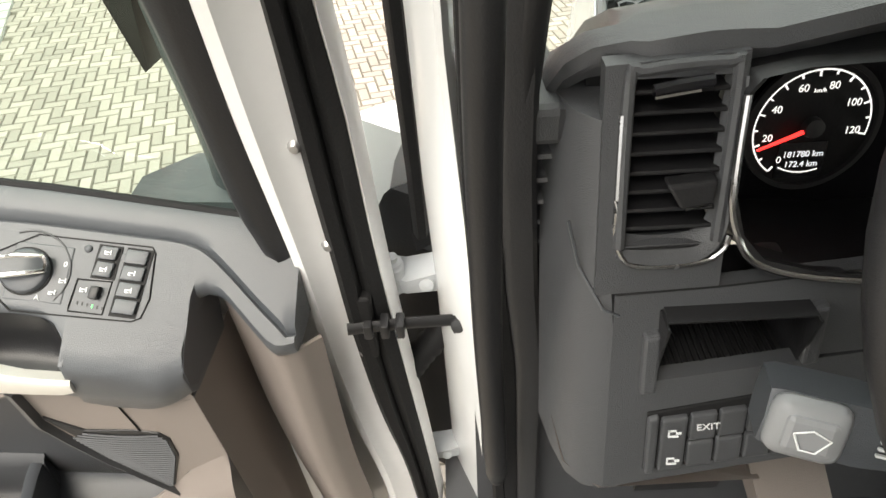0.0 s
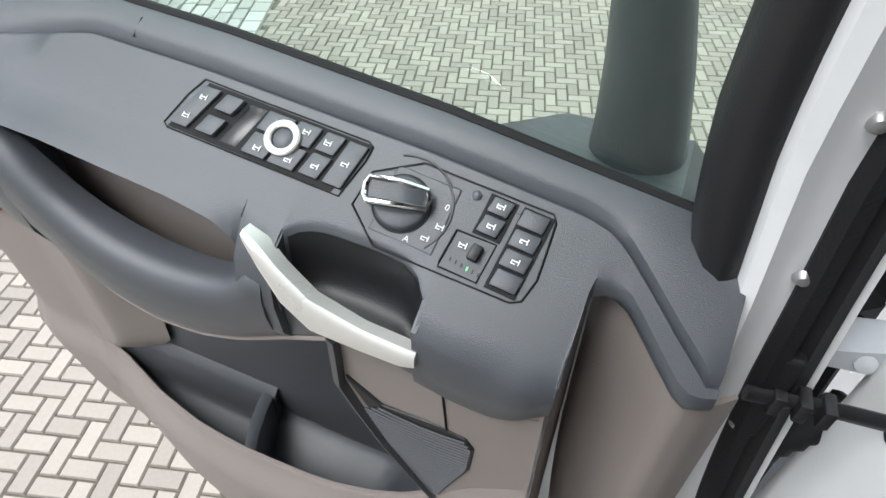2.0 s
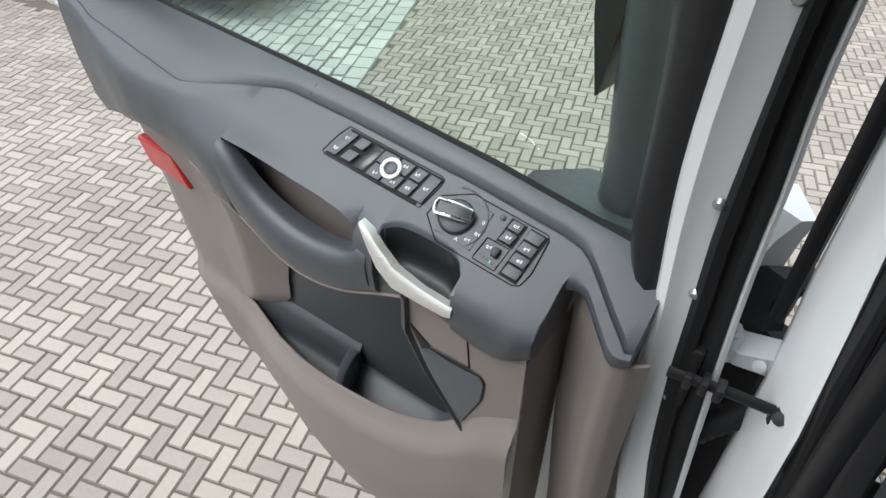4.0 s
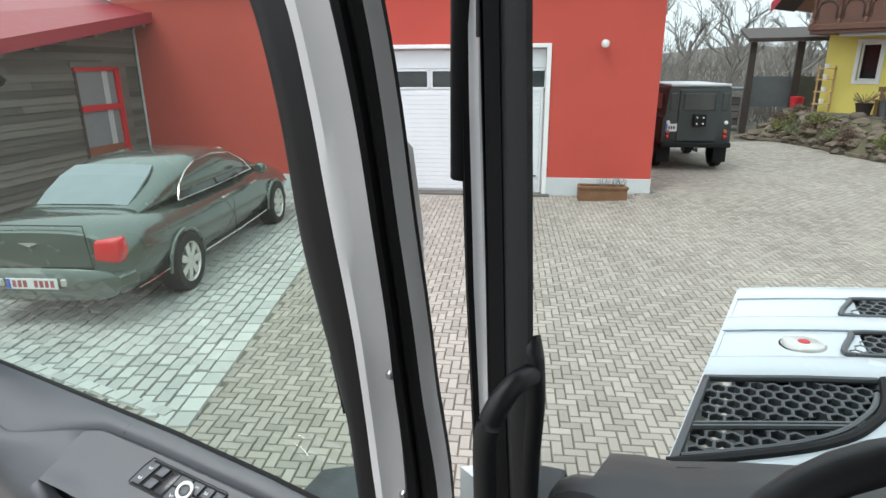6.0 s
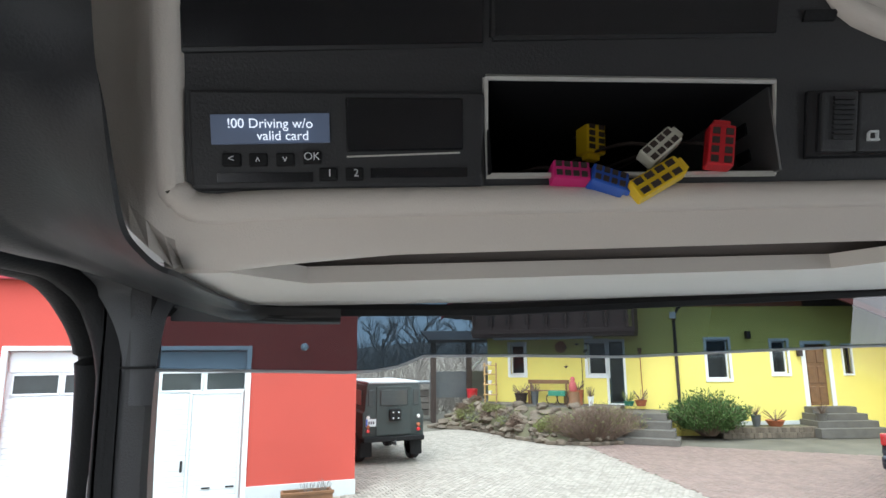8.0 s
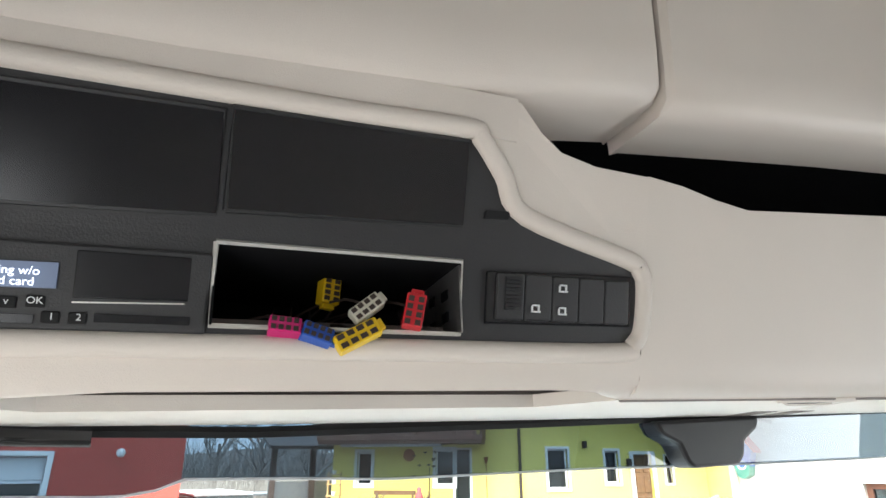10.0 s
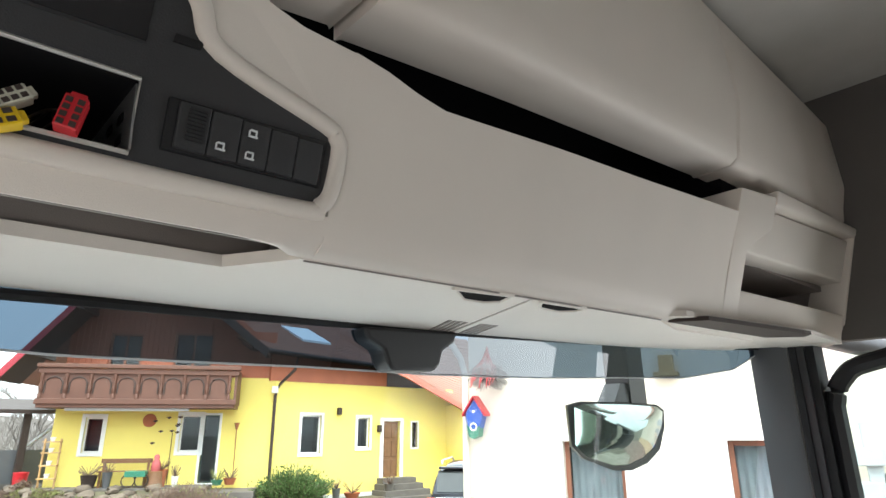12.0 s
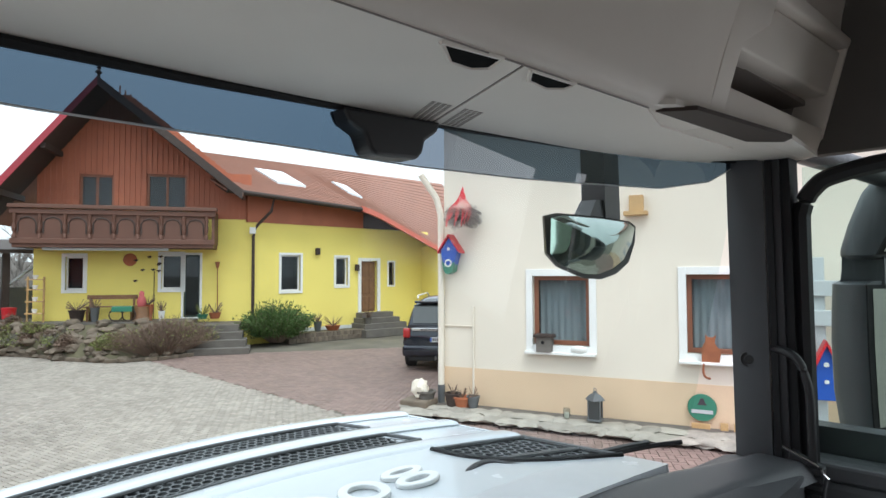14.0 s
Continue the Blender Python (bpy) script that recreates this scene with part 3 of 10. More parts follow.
for a in ((4.22, 5.06, -0.50, -0.46, zp, zp + 0.24), (4.22, 5.06, -0.22, -0.18, zp, zp + 0.24), (4.22, 4.26, -0.46, -0.22, zp, zp + 0.24), (5.02, 5.06, -0.46, -0.22, zp, zp + 0.24), (4.22, 5.06, -0.5, -0.18, zp - 0.02, zp + 0.02), (4.20, 5.08, -0.52, -0.47, zp + 0.2, zp + 0.25)):
    box(pb, *a, 0.008)
part("trough", pb, M_OAK, pl)
part("soil", box(B(), 4.26, 5.02, -0.46, -0.22, zp + 0.15, zp + 0.19), M_MOSS, pl)
stalks = B()
for k in range(40):
    x, y = random.uniform(4.55, 5.0), random.uniform(-0.42, -0.26)
    tube(stalks, [(x, y, zp + 0.18), (x + random.uniform(-0.1, 0.1), y + random.uniform(-0.08, 0.08), zp + random.uniform(0.25, 0.42))], 0.004, 4)
part("dry_stalks", stalks, M_GREYTWIG, pl)

# weathered timber barn at the side of the parking strip, its roof falling towards the yard's near end
use(F_BARN)
barn = thing("timber_barn", "weathered grey timber barn with a red-framed window and red roof edge", "barn", (3, 0, 0))


def barn_top(x):
    return 3.27 - 0.175 * x


part("wall", prism(B(), [(0.0, -0.1), (7.4, -0.1), (7.4, barn_top(7.4)), (0.0, barn_top(0))], "y", -0.3, -0.03), M_DARKWOOD, barn)
holes = [(0.62, 1.76, 0.45, 2.34), (4.6, 6.6, 0.0, 1.55)]
z = 0.0
while z < 3.2:
    ends = (0.0, min(7.4, (3.27 - z - 0.06) / 0.175))
    spans = [ends]
    for h in holes:
        if h[2] - 0.1 < z < h[3]:
            spans = [s for a, b in spans for s in ((a, min(h[0], b)), (h[1], b)) if s[1] - s[0] > 0.05]
    for a, b in spans:
        cuts = [a] + sorted(random.uniform(a + 0.5, b - 0.5) for _ in range(int((b - a) / 3.5))) + [b] if b - a > 1.2 else [a, b]
        for p, q in zip(cuts, cuts[1:]):
            bb = B()
            o = random.uniform(0.022, 0.038)
            prism(bb, [(-0.03, z), (o, z), (o - 0.004, z + 0.02), (0.002, z + 0.124), (-0.03, z + 0.124)], "x", p + 0.002, q - 0.002)
            part("board", bb, M_OLDWOOD, barn)
    z += 0.112
for k, (h, bars) in enumerate(((holes[0], (1.66,)), (holes[1], (0.08, 0.72)))):
    wf = B()
    for a, b, c, d in ((h[0], h[0] + 0.13, h[2], h[3]), (h[0], h[1], h[3] - 0.06, h[3])) if k == 0 else ((h[0], h[0] + 0.1, h[2], h[3]), (h[1] - 0.1, h[1], h[2], h[3]), (h[0], h[1], h[3] - 0.1, h[3])):
        box(wf, a, b, -0.02, 0.05, c, d, 0.006)
    fr_ = part("window", wf, M_REDP if k == 0 else M_BROWNFRAME, barn, "bright red window frame" if k == 0 else "")
    if k == 0:
        part("side_board", box(B(), h[0] - 0.20, h[0], -0.02, 0.045, h[2], h[3] + 0.08, 0.006), M_OLDWOOD, fr_)
        part("head_board", box(B(), h[0] - 0.20, h[1] + 0.06, -0.02, 0.050, h[3] + 0.003, h[3] + 0.09, 0.006), M_OLDWOOD, fr_)
        part("inner_post", box(B(), h[0] + 0.30, h[0] + 0.44, -0.02, 0.02, h[2], h[3] - 0.06, 0.006), M_GREYPAINT, fr_, "pale grey inner post")
        part("dark_post", box(B(), h[1] - 0.06, h[1], -0.02, 0.035, h[2], h[3] - 0.06, 0.006), M_DARKWOOD, fr_)
        part("lower_panel", box(B(), h[0] + 0.13, h[1] - 0.06, -0.02, 0.022, h[2], h[2] + 0.55, 0.006), M_BROWNFRAME, fr_, "dark red lower panel")
    # pane's pale colour stands for the reflected surroundings
    part("pane", box(B(), h[0] + 0.1, h[1] - 0.06, 0.005, 0.012, h[2], h[3] - 0.06), M_REARGLASS, fr_)
    for c in bars:
        part("red_bar", box(B(), h[0] + 0.08, h[1] - 0.04, 0.01, 0.06, c - 0.05, c + 0.05, 0.006), M_REDP, fr_, "bright red window bar")
    if k == 1:
        for q in (0.38, 0.72):
            part("red_post", box(B(), lerp(h[0], h[1], q) - 0.03, lerp(h[0], h[1], q) + 0.03, 0.01, 0.05, h[2], h[3] - 0.1, 0.006), M_REDP if q > 0.5 else M_BROWNFRAME, fr_)
rf_ = B()
loft(rf_, [[(x, 0.42, barn_top(x) - 0.02), (x, -4.0, barn_top(x) + 1.1), (x, -4.0, barn_top(x) + 1.16), (x, 0.42, barn_top(x) + 0.04)] for x in (-0.12, 7.6)])
part("roof", rf_, M_REDTRIM, barn, "dull red sheet metal roof")
part("eave_board", loft(B(), [[(x, 0.42, barn_top(x) - 0.13), (x, 0.46, barn_top(x) - 0.13), (x, 0.46, barn_top(x) + 0.06), (x, 0.42, barn_top(x) + 0.06)] for x in (-0.12, 7.6)]), M_REDTRIM, barn, "dark red eave board")
for k in range(11):
    x = 0.15 + k * 0.66
    part("rafter", box(B(), x, x + 0.10, -0.05, 0.40, barn_top(x) - 0.20, barn_top(x) - 0.06, 0.008), M_OLDWOOD, barn)
part("corner_pipe", tube(B(), [(0.03, 0.05, 0.1), (0.03, 0.05, 3.0), (0.03, 0.12, 3.14)], 0.022, 8), M_GREYPAINT, barn, "thin pale rain pipe in the corner")
fl_lamp = thing("flood_lamp", "small black flood lamp on the barn wall", "lamp", (3.33, 0.1, 2.19))
part("arm", tube(B(), [(3.33, 0.03, 2.18), (3.33, 0.14, 2.18), (3.26, 0.17, 2.18)], 0.022, 8), M_RUBBER, fl_lamp, smooth=True)
part("head", lathe(B(), [(0.03, 0.0), (0.075, 0.03), (0.08, 0.10), (0.07, 0.105), (0.001, 0.09)], (3.33, 0.14, 2.19), (0.7, 0.4, -0.2), 14), M_RUBBER, fl_lamp, smooth=True)

# yellow farmhouse: gabled part with the balcony
use(F_GABLE)
house = thing("farmhouse", "yellow rendered farmhouse with wooden upper floor and red tiled roof", "house", (0, 0, 0))
GW = [(-2.60, -2.10, 1.84, 2.86), (0.10, 0.70, 1.84, 2.93), (0.76, 1.24, 0.93, 2.93)]
wall_with_holes("wall", house, M_YELLOW, -3.46, 2.85, 0.0, 4.10, 0.0, 0.35, GW)
for k, h in enumerate(GW):
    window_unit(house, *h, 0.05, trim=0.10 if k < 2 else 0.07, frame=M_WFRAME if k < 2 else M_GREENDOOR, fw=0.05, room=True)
UW = [(-2.26, -1.30, 4.25, 5.42), (-0.36, 0.82, 4.25, 5.50)]
wall_with_holes("upper_wall", house, M_ORANGEWOOD, -3.40, 2.80, 4.10, 5.6, 0.0, 0.3, UW)
gab = B()
prism(gab, [(-3.40, 5.6), (2.08, 5.6), (0.15, 7.2), (-0.9, 8.0), (-1.6, 8.0), (-3.40, 6.0)], "y", 0.02, 0.3)
part("gable_wall", gab, M_ORANGEWOOD, house)
for k in range(40):
    x = -3.38 + k * 0.157
    z0 = 4.1
    top = min(5.0 + (x + 4.3) * 1.05, 5.0 + (2.9 - x) * 0.80)
    for a, b in ((z0, top),):
        cuts = [(a, b)]
        for h in UW:
            if h[0] - 0.02 < x < h[1] + 0.02:
                cuts = [(h[3] + 0.03, b)]
        for c, d in cuts:
            part("cover_strip", box(B(), x - 0.02, x + 0.02, -0.03, 0.0, c, d), M_ORANGEWOOD, house)
for h in UW:
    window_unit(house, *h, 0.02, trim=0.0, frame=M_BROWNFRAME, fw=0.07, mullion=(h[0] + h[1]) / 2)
# roof planes of the gable with wide dark eaves
RX, RZ = -1.42, 7.95


def slope_roof(name, pts, lift, material, label=""):
    """A flat roof plane through (x, z) pairs, from y0 to y1."""
    (x0, z0), (x1, z1), y0, y1 = pts
    bm = B()
    prism(bm, [(x0, z0), (x1, z1), (x1, z1 + lift), (x0, z0 + lift)], "y", y0, y1)
    return part(name, bm, material, house, label)


slope_roof("roof", ((RX, RZ), (-4.6, 3.85), -1.45, 8.0), 0.14, M_TILE, "red clay tiled roof")
slope_roof("soffit", ((RX, RZ - 0.02), (-4.55, 3.84), -1.43, 0.0), -0.03, M_DARKWOOD, "dark boarded eaves")
slope_roof("roof", ((RX, RZ), (2.62, 4.72), -1.45, 3.0), 0.14, M_TILE)
slope_roof("soffit", ((RX, RZ - 0.02), (2.55, 4.75), -1.43, 0.0), -0.03, M_DARKWOOD)
bb = B()
prism(bb, [(RX, RZ + 0.14), (RX, RZ - 0.12), (-4.62, 3.72), (-4.62, 4.0)], "y", -1.49, -1.45)
part("verge_board", bb, M_REDTRIM, house, "red verge board")
bb = B()
prism(bb, [(RX, RZ + 0.14), (RX, RZ - 0.12), (2.6, 4.60), (2.64, 4.88)], "y", -1.49, -1.45)
part("verge_board", bb, M_DARKWOOD, house)
part("roof_finial", lathe(B(), [(0.05, 0.0), (0.04, 0.12), (0.10, 0.18), (0.03, 0.26), (0.07, 0.32), (0.01, 0.42)], (RX, -1.35, RZ + 0.1), sides=10), M_DARKWOOD, house, smooth=True)
for x in (-3.9, -2.8):
    part("eave_beam", box(B(), x - 0.07, x + 0.07, -1.4, 0.3, 4.55 + (x + 3.9) * 1.25, 4.72 + (x + 3.9) * 1.25), M_DARKWOOD, house)
# balcony
bal = part("balcony", box(B(), -3.62, 1.75, -1.12, 0.0, 3.10, 3.24, 0.01), M_BALCONY, house, "carved brown wooden balcony")
part("lower_rail", box(B(), -3.66, 1.80, -1.17, -1.05, 3.20, 3.36, 0.015), M_BALCONY, bal)
part("upper_rail", box(B(), -3.72, 1.86, -1.24, -1.02, 4.22, 4.34, 0.02), M_BALCONY, bal)
part("top_board", box(B(), -3.68, 1.82, -1.18, -1.06, 4.06, 4.20, 0.015), M_BALCONY, bal)
part("balcony_end", box(B(), 1.70, 1.78, -1.10, 0.0, 3.22, 4.24, 0.01), M_BALCONY, bal)
for k in range(9):
    x = -3.56 + k * 0.64
    if x > 1.8:
        break
    part("post", lathe(B(), [(0.05, 0.0), (0.05, 0.10), (0.025, 0.14), (0.05, 0.22), (0.06, 0.34), (0.03, 0.46), (0.05, 0.52), (0.05, 0.70)], (x, -1.14, 3.36), sides=10), M_BALCONY, bal, smooth=True)
    if x + 0.6 < 1.85:
        part("panel_board", box(B(), x - 0.018, x + 0.618, -1.11, -1.08, 3.345, 4.07, 0.006), M_BALCONY, bal)
        arch_ = B()
        tube(arch_, [(x + 0.09, -1.12, 3.50), (x + 0.09, -1.12, 3.80), (x + 0.17, -1.12, 3.92), (x + 0.32, -1.12, 3.97), (x + 0.47, -1.12, 3.92), (x + 0.55, -1.12, 3.80), (x + 0.55, -1.12, 3.50)], 0.022, 6)
        part("panel_arch", arch_, M_DARKWOOD, bal, smooth=True)
part("awning_box", box(B(), -2.9, 0.45, -1.0, -0.8, 3.02, 3.10, 0.01), M_GREYPAINT, house)
part("wall_plaque", lathe(B(), [(0.001, 0.02), (0.19, 0.02), (0.20, 0.0)], (-0.81, 0.0, 2.77), (0, -1, 0), 24), M_TERRA, house, smooth=True)
dp = B()
tube(dp, [(2.88, -0.10, 0.3), (2.88, -0.10, 3.55), (3.0, -0.15, 3.9), (3.45, -0.45, 4.35), (3.55, -0.55, 4.85)], 0.05, 8)
part("downpipe", dp, M_DARKWOOD, house, "brown rain downpipe")
part("meter_box", box(B(), 2.76, 2.96, -0.20, -0.02, 3.62, 3.84, 0.02), M_WHITEP, house)
# terrace in front, raised, with steps
ter = B()
prism(ter, [(-4.4, 1.0), (-4.0, 0.0), (-3.7, -0.6), (-2.8, -0.95), (-1.7, -1.0), (-0.6, -1.1), (0.4, -1.2), (1.15, -1.3), (1.2, 0.0), (-3.4, 0.0), (-3.4, 1.0)], "z", 0.0, 0.90)
part("terrace", ter, M_CONCRETE, house, "raised grey terrace")
for k in range(4):
    part("step", box(B(), 1.15 + 0.0, 2.55 + 0.12 * k, -2.05 - 0.0 - 0.30 * k + 0.5, 0.0 if k == 0 else -1.25 - 0.30 * (k - 1) + 0.2, 0.0, 0.78 - 0.2 * k, 0.012), M_CONCRETE, house, "worn concrete step")
# wing with the entrance
use(F_WING)
WW = [(1.02, 1.74, 1.72, 2.95), (3.18, 3.68, 1.87, 2.90), (4.28, 5.02, 0.85, 2.80), (5.56, 5.82, 1.85, 2.75)]
wing_part = wall_with_holes("wing_wall", house, M_YELLOW, 0.0, 7.6, 0.0, 4.02, 0.0, 0.35, WW)
wall_with_holes("wing_upper_wall", house, M_ORANGEWOOD, -0.2, 4.35, 4.02, 4.95, -0.03, 0.3, [])
part("wing_upper_wall", prism(B(), [(4.35, 4.02), (4.35, 4.88), (5.5, 4.45), (6.55, 4.02)], "y", -0.03, 0.3), M_DARKWOOD, house)
part("return_wall", box(B(), 7.25, 7.6, -3.0, 0.0, 0.0, 3.4), M_YELLOW, house)
for k, h in enumerate(WW):
    if k == 2:
        continue
    window_unit(house, *h, 0.05, trim=0.085 if k != 3 else 0.06, frame=M_DARKWOOD if k == 3 else M_WFRAME, fw=0.05)
ed = part("entrance_door", box(B(), 4.32, 4.98, 0.10, 0.16, 0.86, 2.78), M_OAK, house, "brown panelled wooden entrance door")
for x0, x1 in ((4.38, 4.60), (4.70, 4.92)):
    for z0, z1 in ((0.95, 1.45), (1.55, 2.1), (2.2, 2.7)):
        part("door_panel", box(B(), x0, x1, 0.07, 0.12, z0, z1, 0.02), M_OAK, ed)
es = B()
for a, b, c, d in ((4.14, 4.28, 0.85, 2.90), (5.02, 5.16, 0.85, 2.90), (4.28, 5.02, 2.80, 2.90)):
    box(es, a, b, -0.03, 0.05, c, d, 0.006)
part("door_surround", es, M_WFRAME, ed)
for k in range(4):
    part("step", box(B(), 4.05 - 0.10 * k, 5.5 + 0.14 * k, -0.40 - 0.24 * k, 0.0, 0.0, 0.85 - 0.19 * k, 0.012), M_CONCRETE, house, "worn concrete step")
part("wall_foot", box(B(), 0.9, 4.0, -0.03, 0.0, 0.0, 0.42), M_PLINTH, house)
for x, z in ((2.38, 3.12), (4.05, 2.55)):
    wl = part("wall_lantern", box(B(), x - 0.07, x + 0.07, -0.16, -0.02, z - 0.14, z + 0.1, 0.02), M_DARKWOOD, house)
# tiled roof of the wing, its rows of tiles, two roof windows
def wing_roof(u, v):
    x = lerp(-1.2, 13.0, u)
    ye = curve_at([(-1.2, -0.75), (4.0, -0.75), (4.4, -0.95), (13.0, -1.6)], x)
    ze = curve_at([(-1.2, 4.92), (4.0, 4.66), (8.0, 3.0), (13.0, 0.9)], x) if False else curve_at([(-1.2, 4.92), (3.9, 4.66), (7.8, 2.98), (13.0, 0.75)], x)
    return Vector((x, lerp(ye, 5.2, v), lerp(ze, 7.15, v)))
rf = part("wing_roof", sheet(B(), wing_roof, 28, 4, 0.05), M_TILE, house, "red clay tiled roof of the wing")
for k in range(26):
    v0 = k / 26
    rb = B()
    pts = [wing_roof(u / 40, v0) for u in range(41)]
    nxt = [wing_roof(u / 40, v0 + 0.034) for u in range(41)]
    rows_ = [[rb.verts.new(p + Vector((0, 0, 0.095))) for p in pts], [rb.verts.new(p + Vector((0, 0, 0.06))) for p in nxt], [rb.verts.new(p + Vector((0, 0, 0.05))) for p in pts]]
    for a, b in ((0, 1), (2, 0)):
        for i in range(40):
            rb.faces.new((rows_[a][i], rows_[a][i + 1], rows_[b][i + 1], rows_[b][i]))
    part("tile_row", rb, M_TILE, rf)
for (x0, x1, v0, v1) in ((1.35, 2.5, 0.30, 0.62), (4.7, 5.4, 0.42, 0.62)):
    rb = B()
    c = [wing_roof((x + 1.2) / 14.2, v) + Vector((0, -0.02, 0.14)) for x, v in ((x0, v0), (x1, v0), (x1, v1), (x0, v1))]
    vs = [rb.verts.new(p) for p in c] + [rb.verts.new(p - Vector((0, 0, 0.08))) for p in c]
    rb.faces.new(vs[:4])
    for i in range(4):
        rb.faces.new((vs[i], vs[(i + 1) % 4], vs[4 + (i + 1) % 4], vs[4 + i]))
    part("roof_window", rb, M_SKYPANE, rf, "pale roof window")
gt = B()
tube(gt, [wing_roof(u / 60, 0.0) + Vector((0, -0.06, -0.02)) for u in range(0, 22)], 0.07, 8)
part("gutter", gt, M_DARKWOOD, house, "dark rain gutter", smooth=True)
vb = B()
loft(vb, [[p + Vector((0, -0.10, -0.10)), p + Vector((0, -0.06, 0.10)), p + Vector((0, 0.0, 0.10)), p + Vector((0, 0, -0.10))] for p in [wing_roof(u / 60, 0.0) for u in range(21, 61)]])
part("red_verge", vb, M_REDTRIM2, house, "red painted verge")
part("soffit", sheet(B(), lambda u, v: wing_roof(u * 0.62, v * 0.16) + Vector((0, 0, -0.08)), 10, 2, 0.02), M_DARKWOOD, house)

# cream house beside the drive
use(F_BEIGE)
cream = thing("cream_house", "cream rendered house with tan plinth and white window surrounds", "house", (3, 0, 0))
CW = [(1.57, 2.47, 1.17, 2.26), (3.86, 4.76, 1.15, 2.28)]
wall_with_holes("wall", cream, M_BEIGE, 0.0, 10.0, 0.72, 5.2, 0.0, 0.35, CW)
part("plinth", box(B(), 0.0, 10.0, -0.006, 0.35, -0.1, 0.72), M_TAN, cream, "tan painted plinth")
part("end_wall", box(B(), 0.0, 0.35, 0.35, 7.0, -0.1, 5.2), M_BEIGE, cream)
part("roof", prism(B(), [(-0.6, 5.0), (-0.6, 5.12), (4.0, 7.6), (4.0, 7.48)], "x", -0.5, 10.2), M_TILE, cream)
for h in CW:
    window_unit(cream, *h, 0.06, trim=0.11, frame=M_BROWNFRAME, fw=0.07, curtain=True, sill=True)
part("corner_pipe", tube(B(), [(-0.03, -0.07, 0.3), (-0.03, -0.07, 3.3), (-0.10, -0.10, 3.6), (-0.3, -0.3, 4.0)], 0.055, 10), M_BEIGE, cream, "cream corner rain pipe", smooth=True)
part("pipe_foot", tube(B(), [(-0.03, -0.07, -0.05), (-0.03, -0.07, 0.42)], 0.062, 10), M_GALV, cream, smooth=True)
cd = B()
tube(cd, [(0.54, -0.02, 0.3), (0.54, -0.02, 1.75)], 0.018, 6)
tube(cd, [(0.0, -0.02, 1.42), (0.54, -0.02, 1.42)], 0.012, 6)
part("wall_conduit", cd, M_BEIGE, cream)
# stone border along the foot of the wall
border = thing("stone_border", "low rough stone border along the cream house", "stone border", (3, -0.4, 0))
for k in range(46):
    x = -0.35 + k * 0.135 + random.uniform(-0.03, 0.03)
    bm = B()
    bmesh.ops.create_icosphere(bm, subdivisions=2, radius=1.0)
    sx, sy, sz = random.uniform(0.16, 0.30), random.uniform(0.16, 0.26), random.uniform(0.035, 0.06)
    for v in bm.verts:
        n = noise.noise(v.co * 1.3 + Vector((k * 3.1, 0, 0)))
        v.co = Vector((v.co.x * sx, v.co.y * sy, v.co.z * sz)) * (1 + 0.35 * n)
        v.co += Vector((x, -0.40 - random.uniform(0, 0.05) - 0.22 * (k % 2), 0.10 - 0.03 * (k % 2)))
    part("stone", bm, M_SLAB, border, smooth=True)
part("gravel_bed", box(B(), -0.4, 6.0, -0.5, -0.02, -0.02, 0.12, 0.02), M_CONCRETE, border)


def lantern(x, y, z, h, label="grey metal candle lantern on the stone border"):
    ob = thing("lantern", label, "lantern", (x, y, z))
    w = h * 0.22
    part("base", box(B(), x - w, x + w, y - w, y + w, z, z + 0.06 * h, 0.006), M_GALV, ob)
    for sx in (-1, 1):
        for sy in (-1, 1):
            part("post", box(B(), x + sx * w * 0.85 - 0.008, x + sx * w * 0.85 + 0.008, y + sy * w * 0.85 - 0.008, y + sy * w * 0.85 + 0.008, z + 0.06 * h, z + 0.66 * h), M_GALV, ob)
    part("glass", box(B(), x - w * 0.8, x + w * 0.8, y - w * 0.8, y + w * 0.8, z + 0.06 * h, z + 0.66 * h), M_CARGLASS, ob)
    part("roof", lathe(B(), [(w * 1.5, 0.64 * h), (w * 0.8, 0.8 * h), (w * 0.3, 0.86 * h), (w * 0.3, 0.9 * h), (0.01, 0.93 * h)], (x, y, z), sides=4), M_GALV, ob)
    part("ring", tube(B(), [(x + 0.05 * h * math.cos(a), y, z + 0.96 * h + 0.05 * h * math.sin(a)) for a in [2 * math.pi * k / 12 for k in range(13)]], 0.006, 5), M_GALV, ob)
    return ob


lantern(2.62, -0.42, 0.16, 0.46)
jar = thing("candle_jar", "small glass candle jar on the stones", "jar", (2.2, -0.42, 0.15))
part("glass", lathe(B(), [(0.04, 0.0), (0.055, 0.02), (0.055, 0.12), (0.045, 0.14), (0.05, 0.15)], (2.2, -0.42, 0.15), sides=16), M_PANE, jar, smooth=True)
part("candle", lathe(B(), [(0.035, 0.005), (0.035, 0.08), (0.001, 0.085)], (2.2, -0.42, 0.15), sides=12), M_IVORYP, jar)
# bird houses, basket, figures
bh = thing("bird_house", "blue and green bird house with a red roof", "bird house", (0.16, -0.15, 2.3))
part("body", prism(B(), [(0.03, 2.62), (0.10, 2.35), (0.16, 2.31), (0.24, 2.35), (0.32, 2.62), (0.33, 2.70), (0.18, 2.92), (0.02, 2.70)], "y", -0.20, -0.02, 0.012), M_BLUEP, bh)
for a, b in (((-0.02, 2.68), (0.18, 2.97)), ((0.38, 2.68), (0.18, 2.97))):
    part("roof_board", prism(B(), [a, b, (b[0], b[1] - 0.035), (a[0], a[1] - 0.035)], "y", -0.25, 0.0), M_REDP, bh)
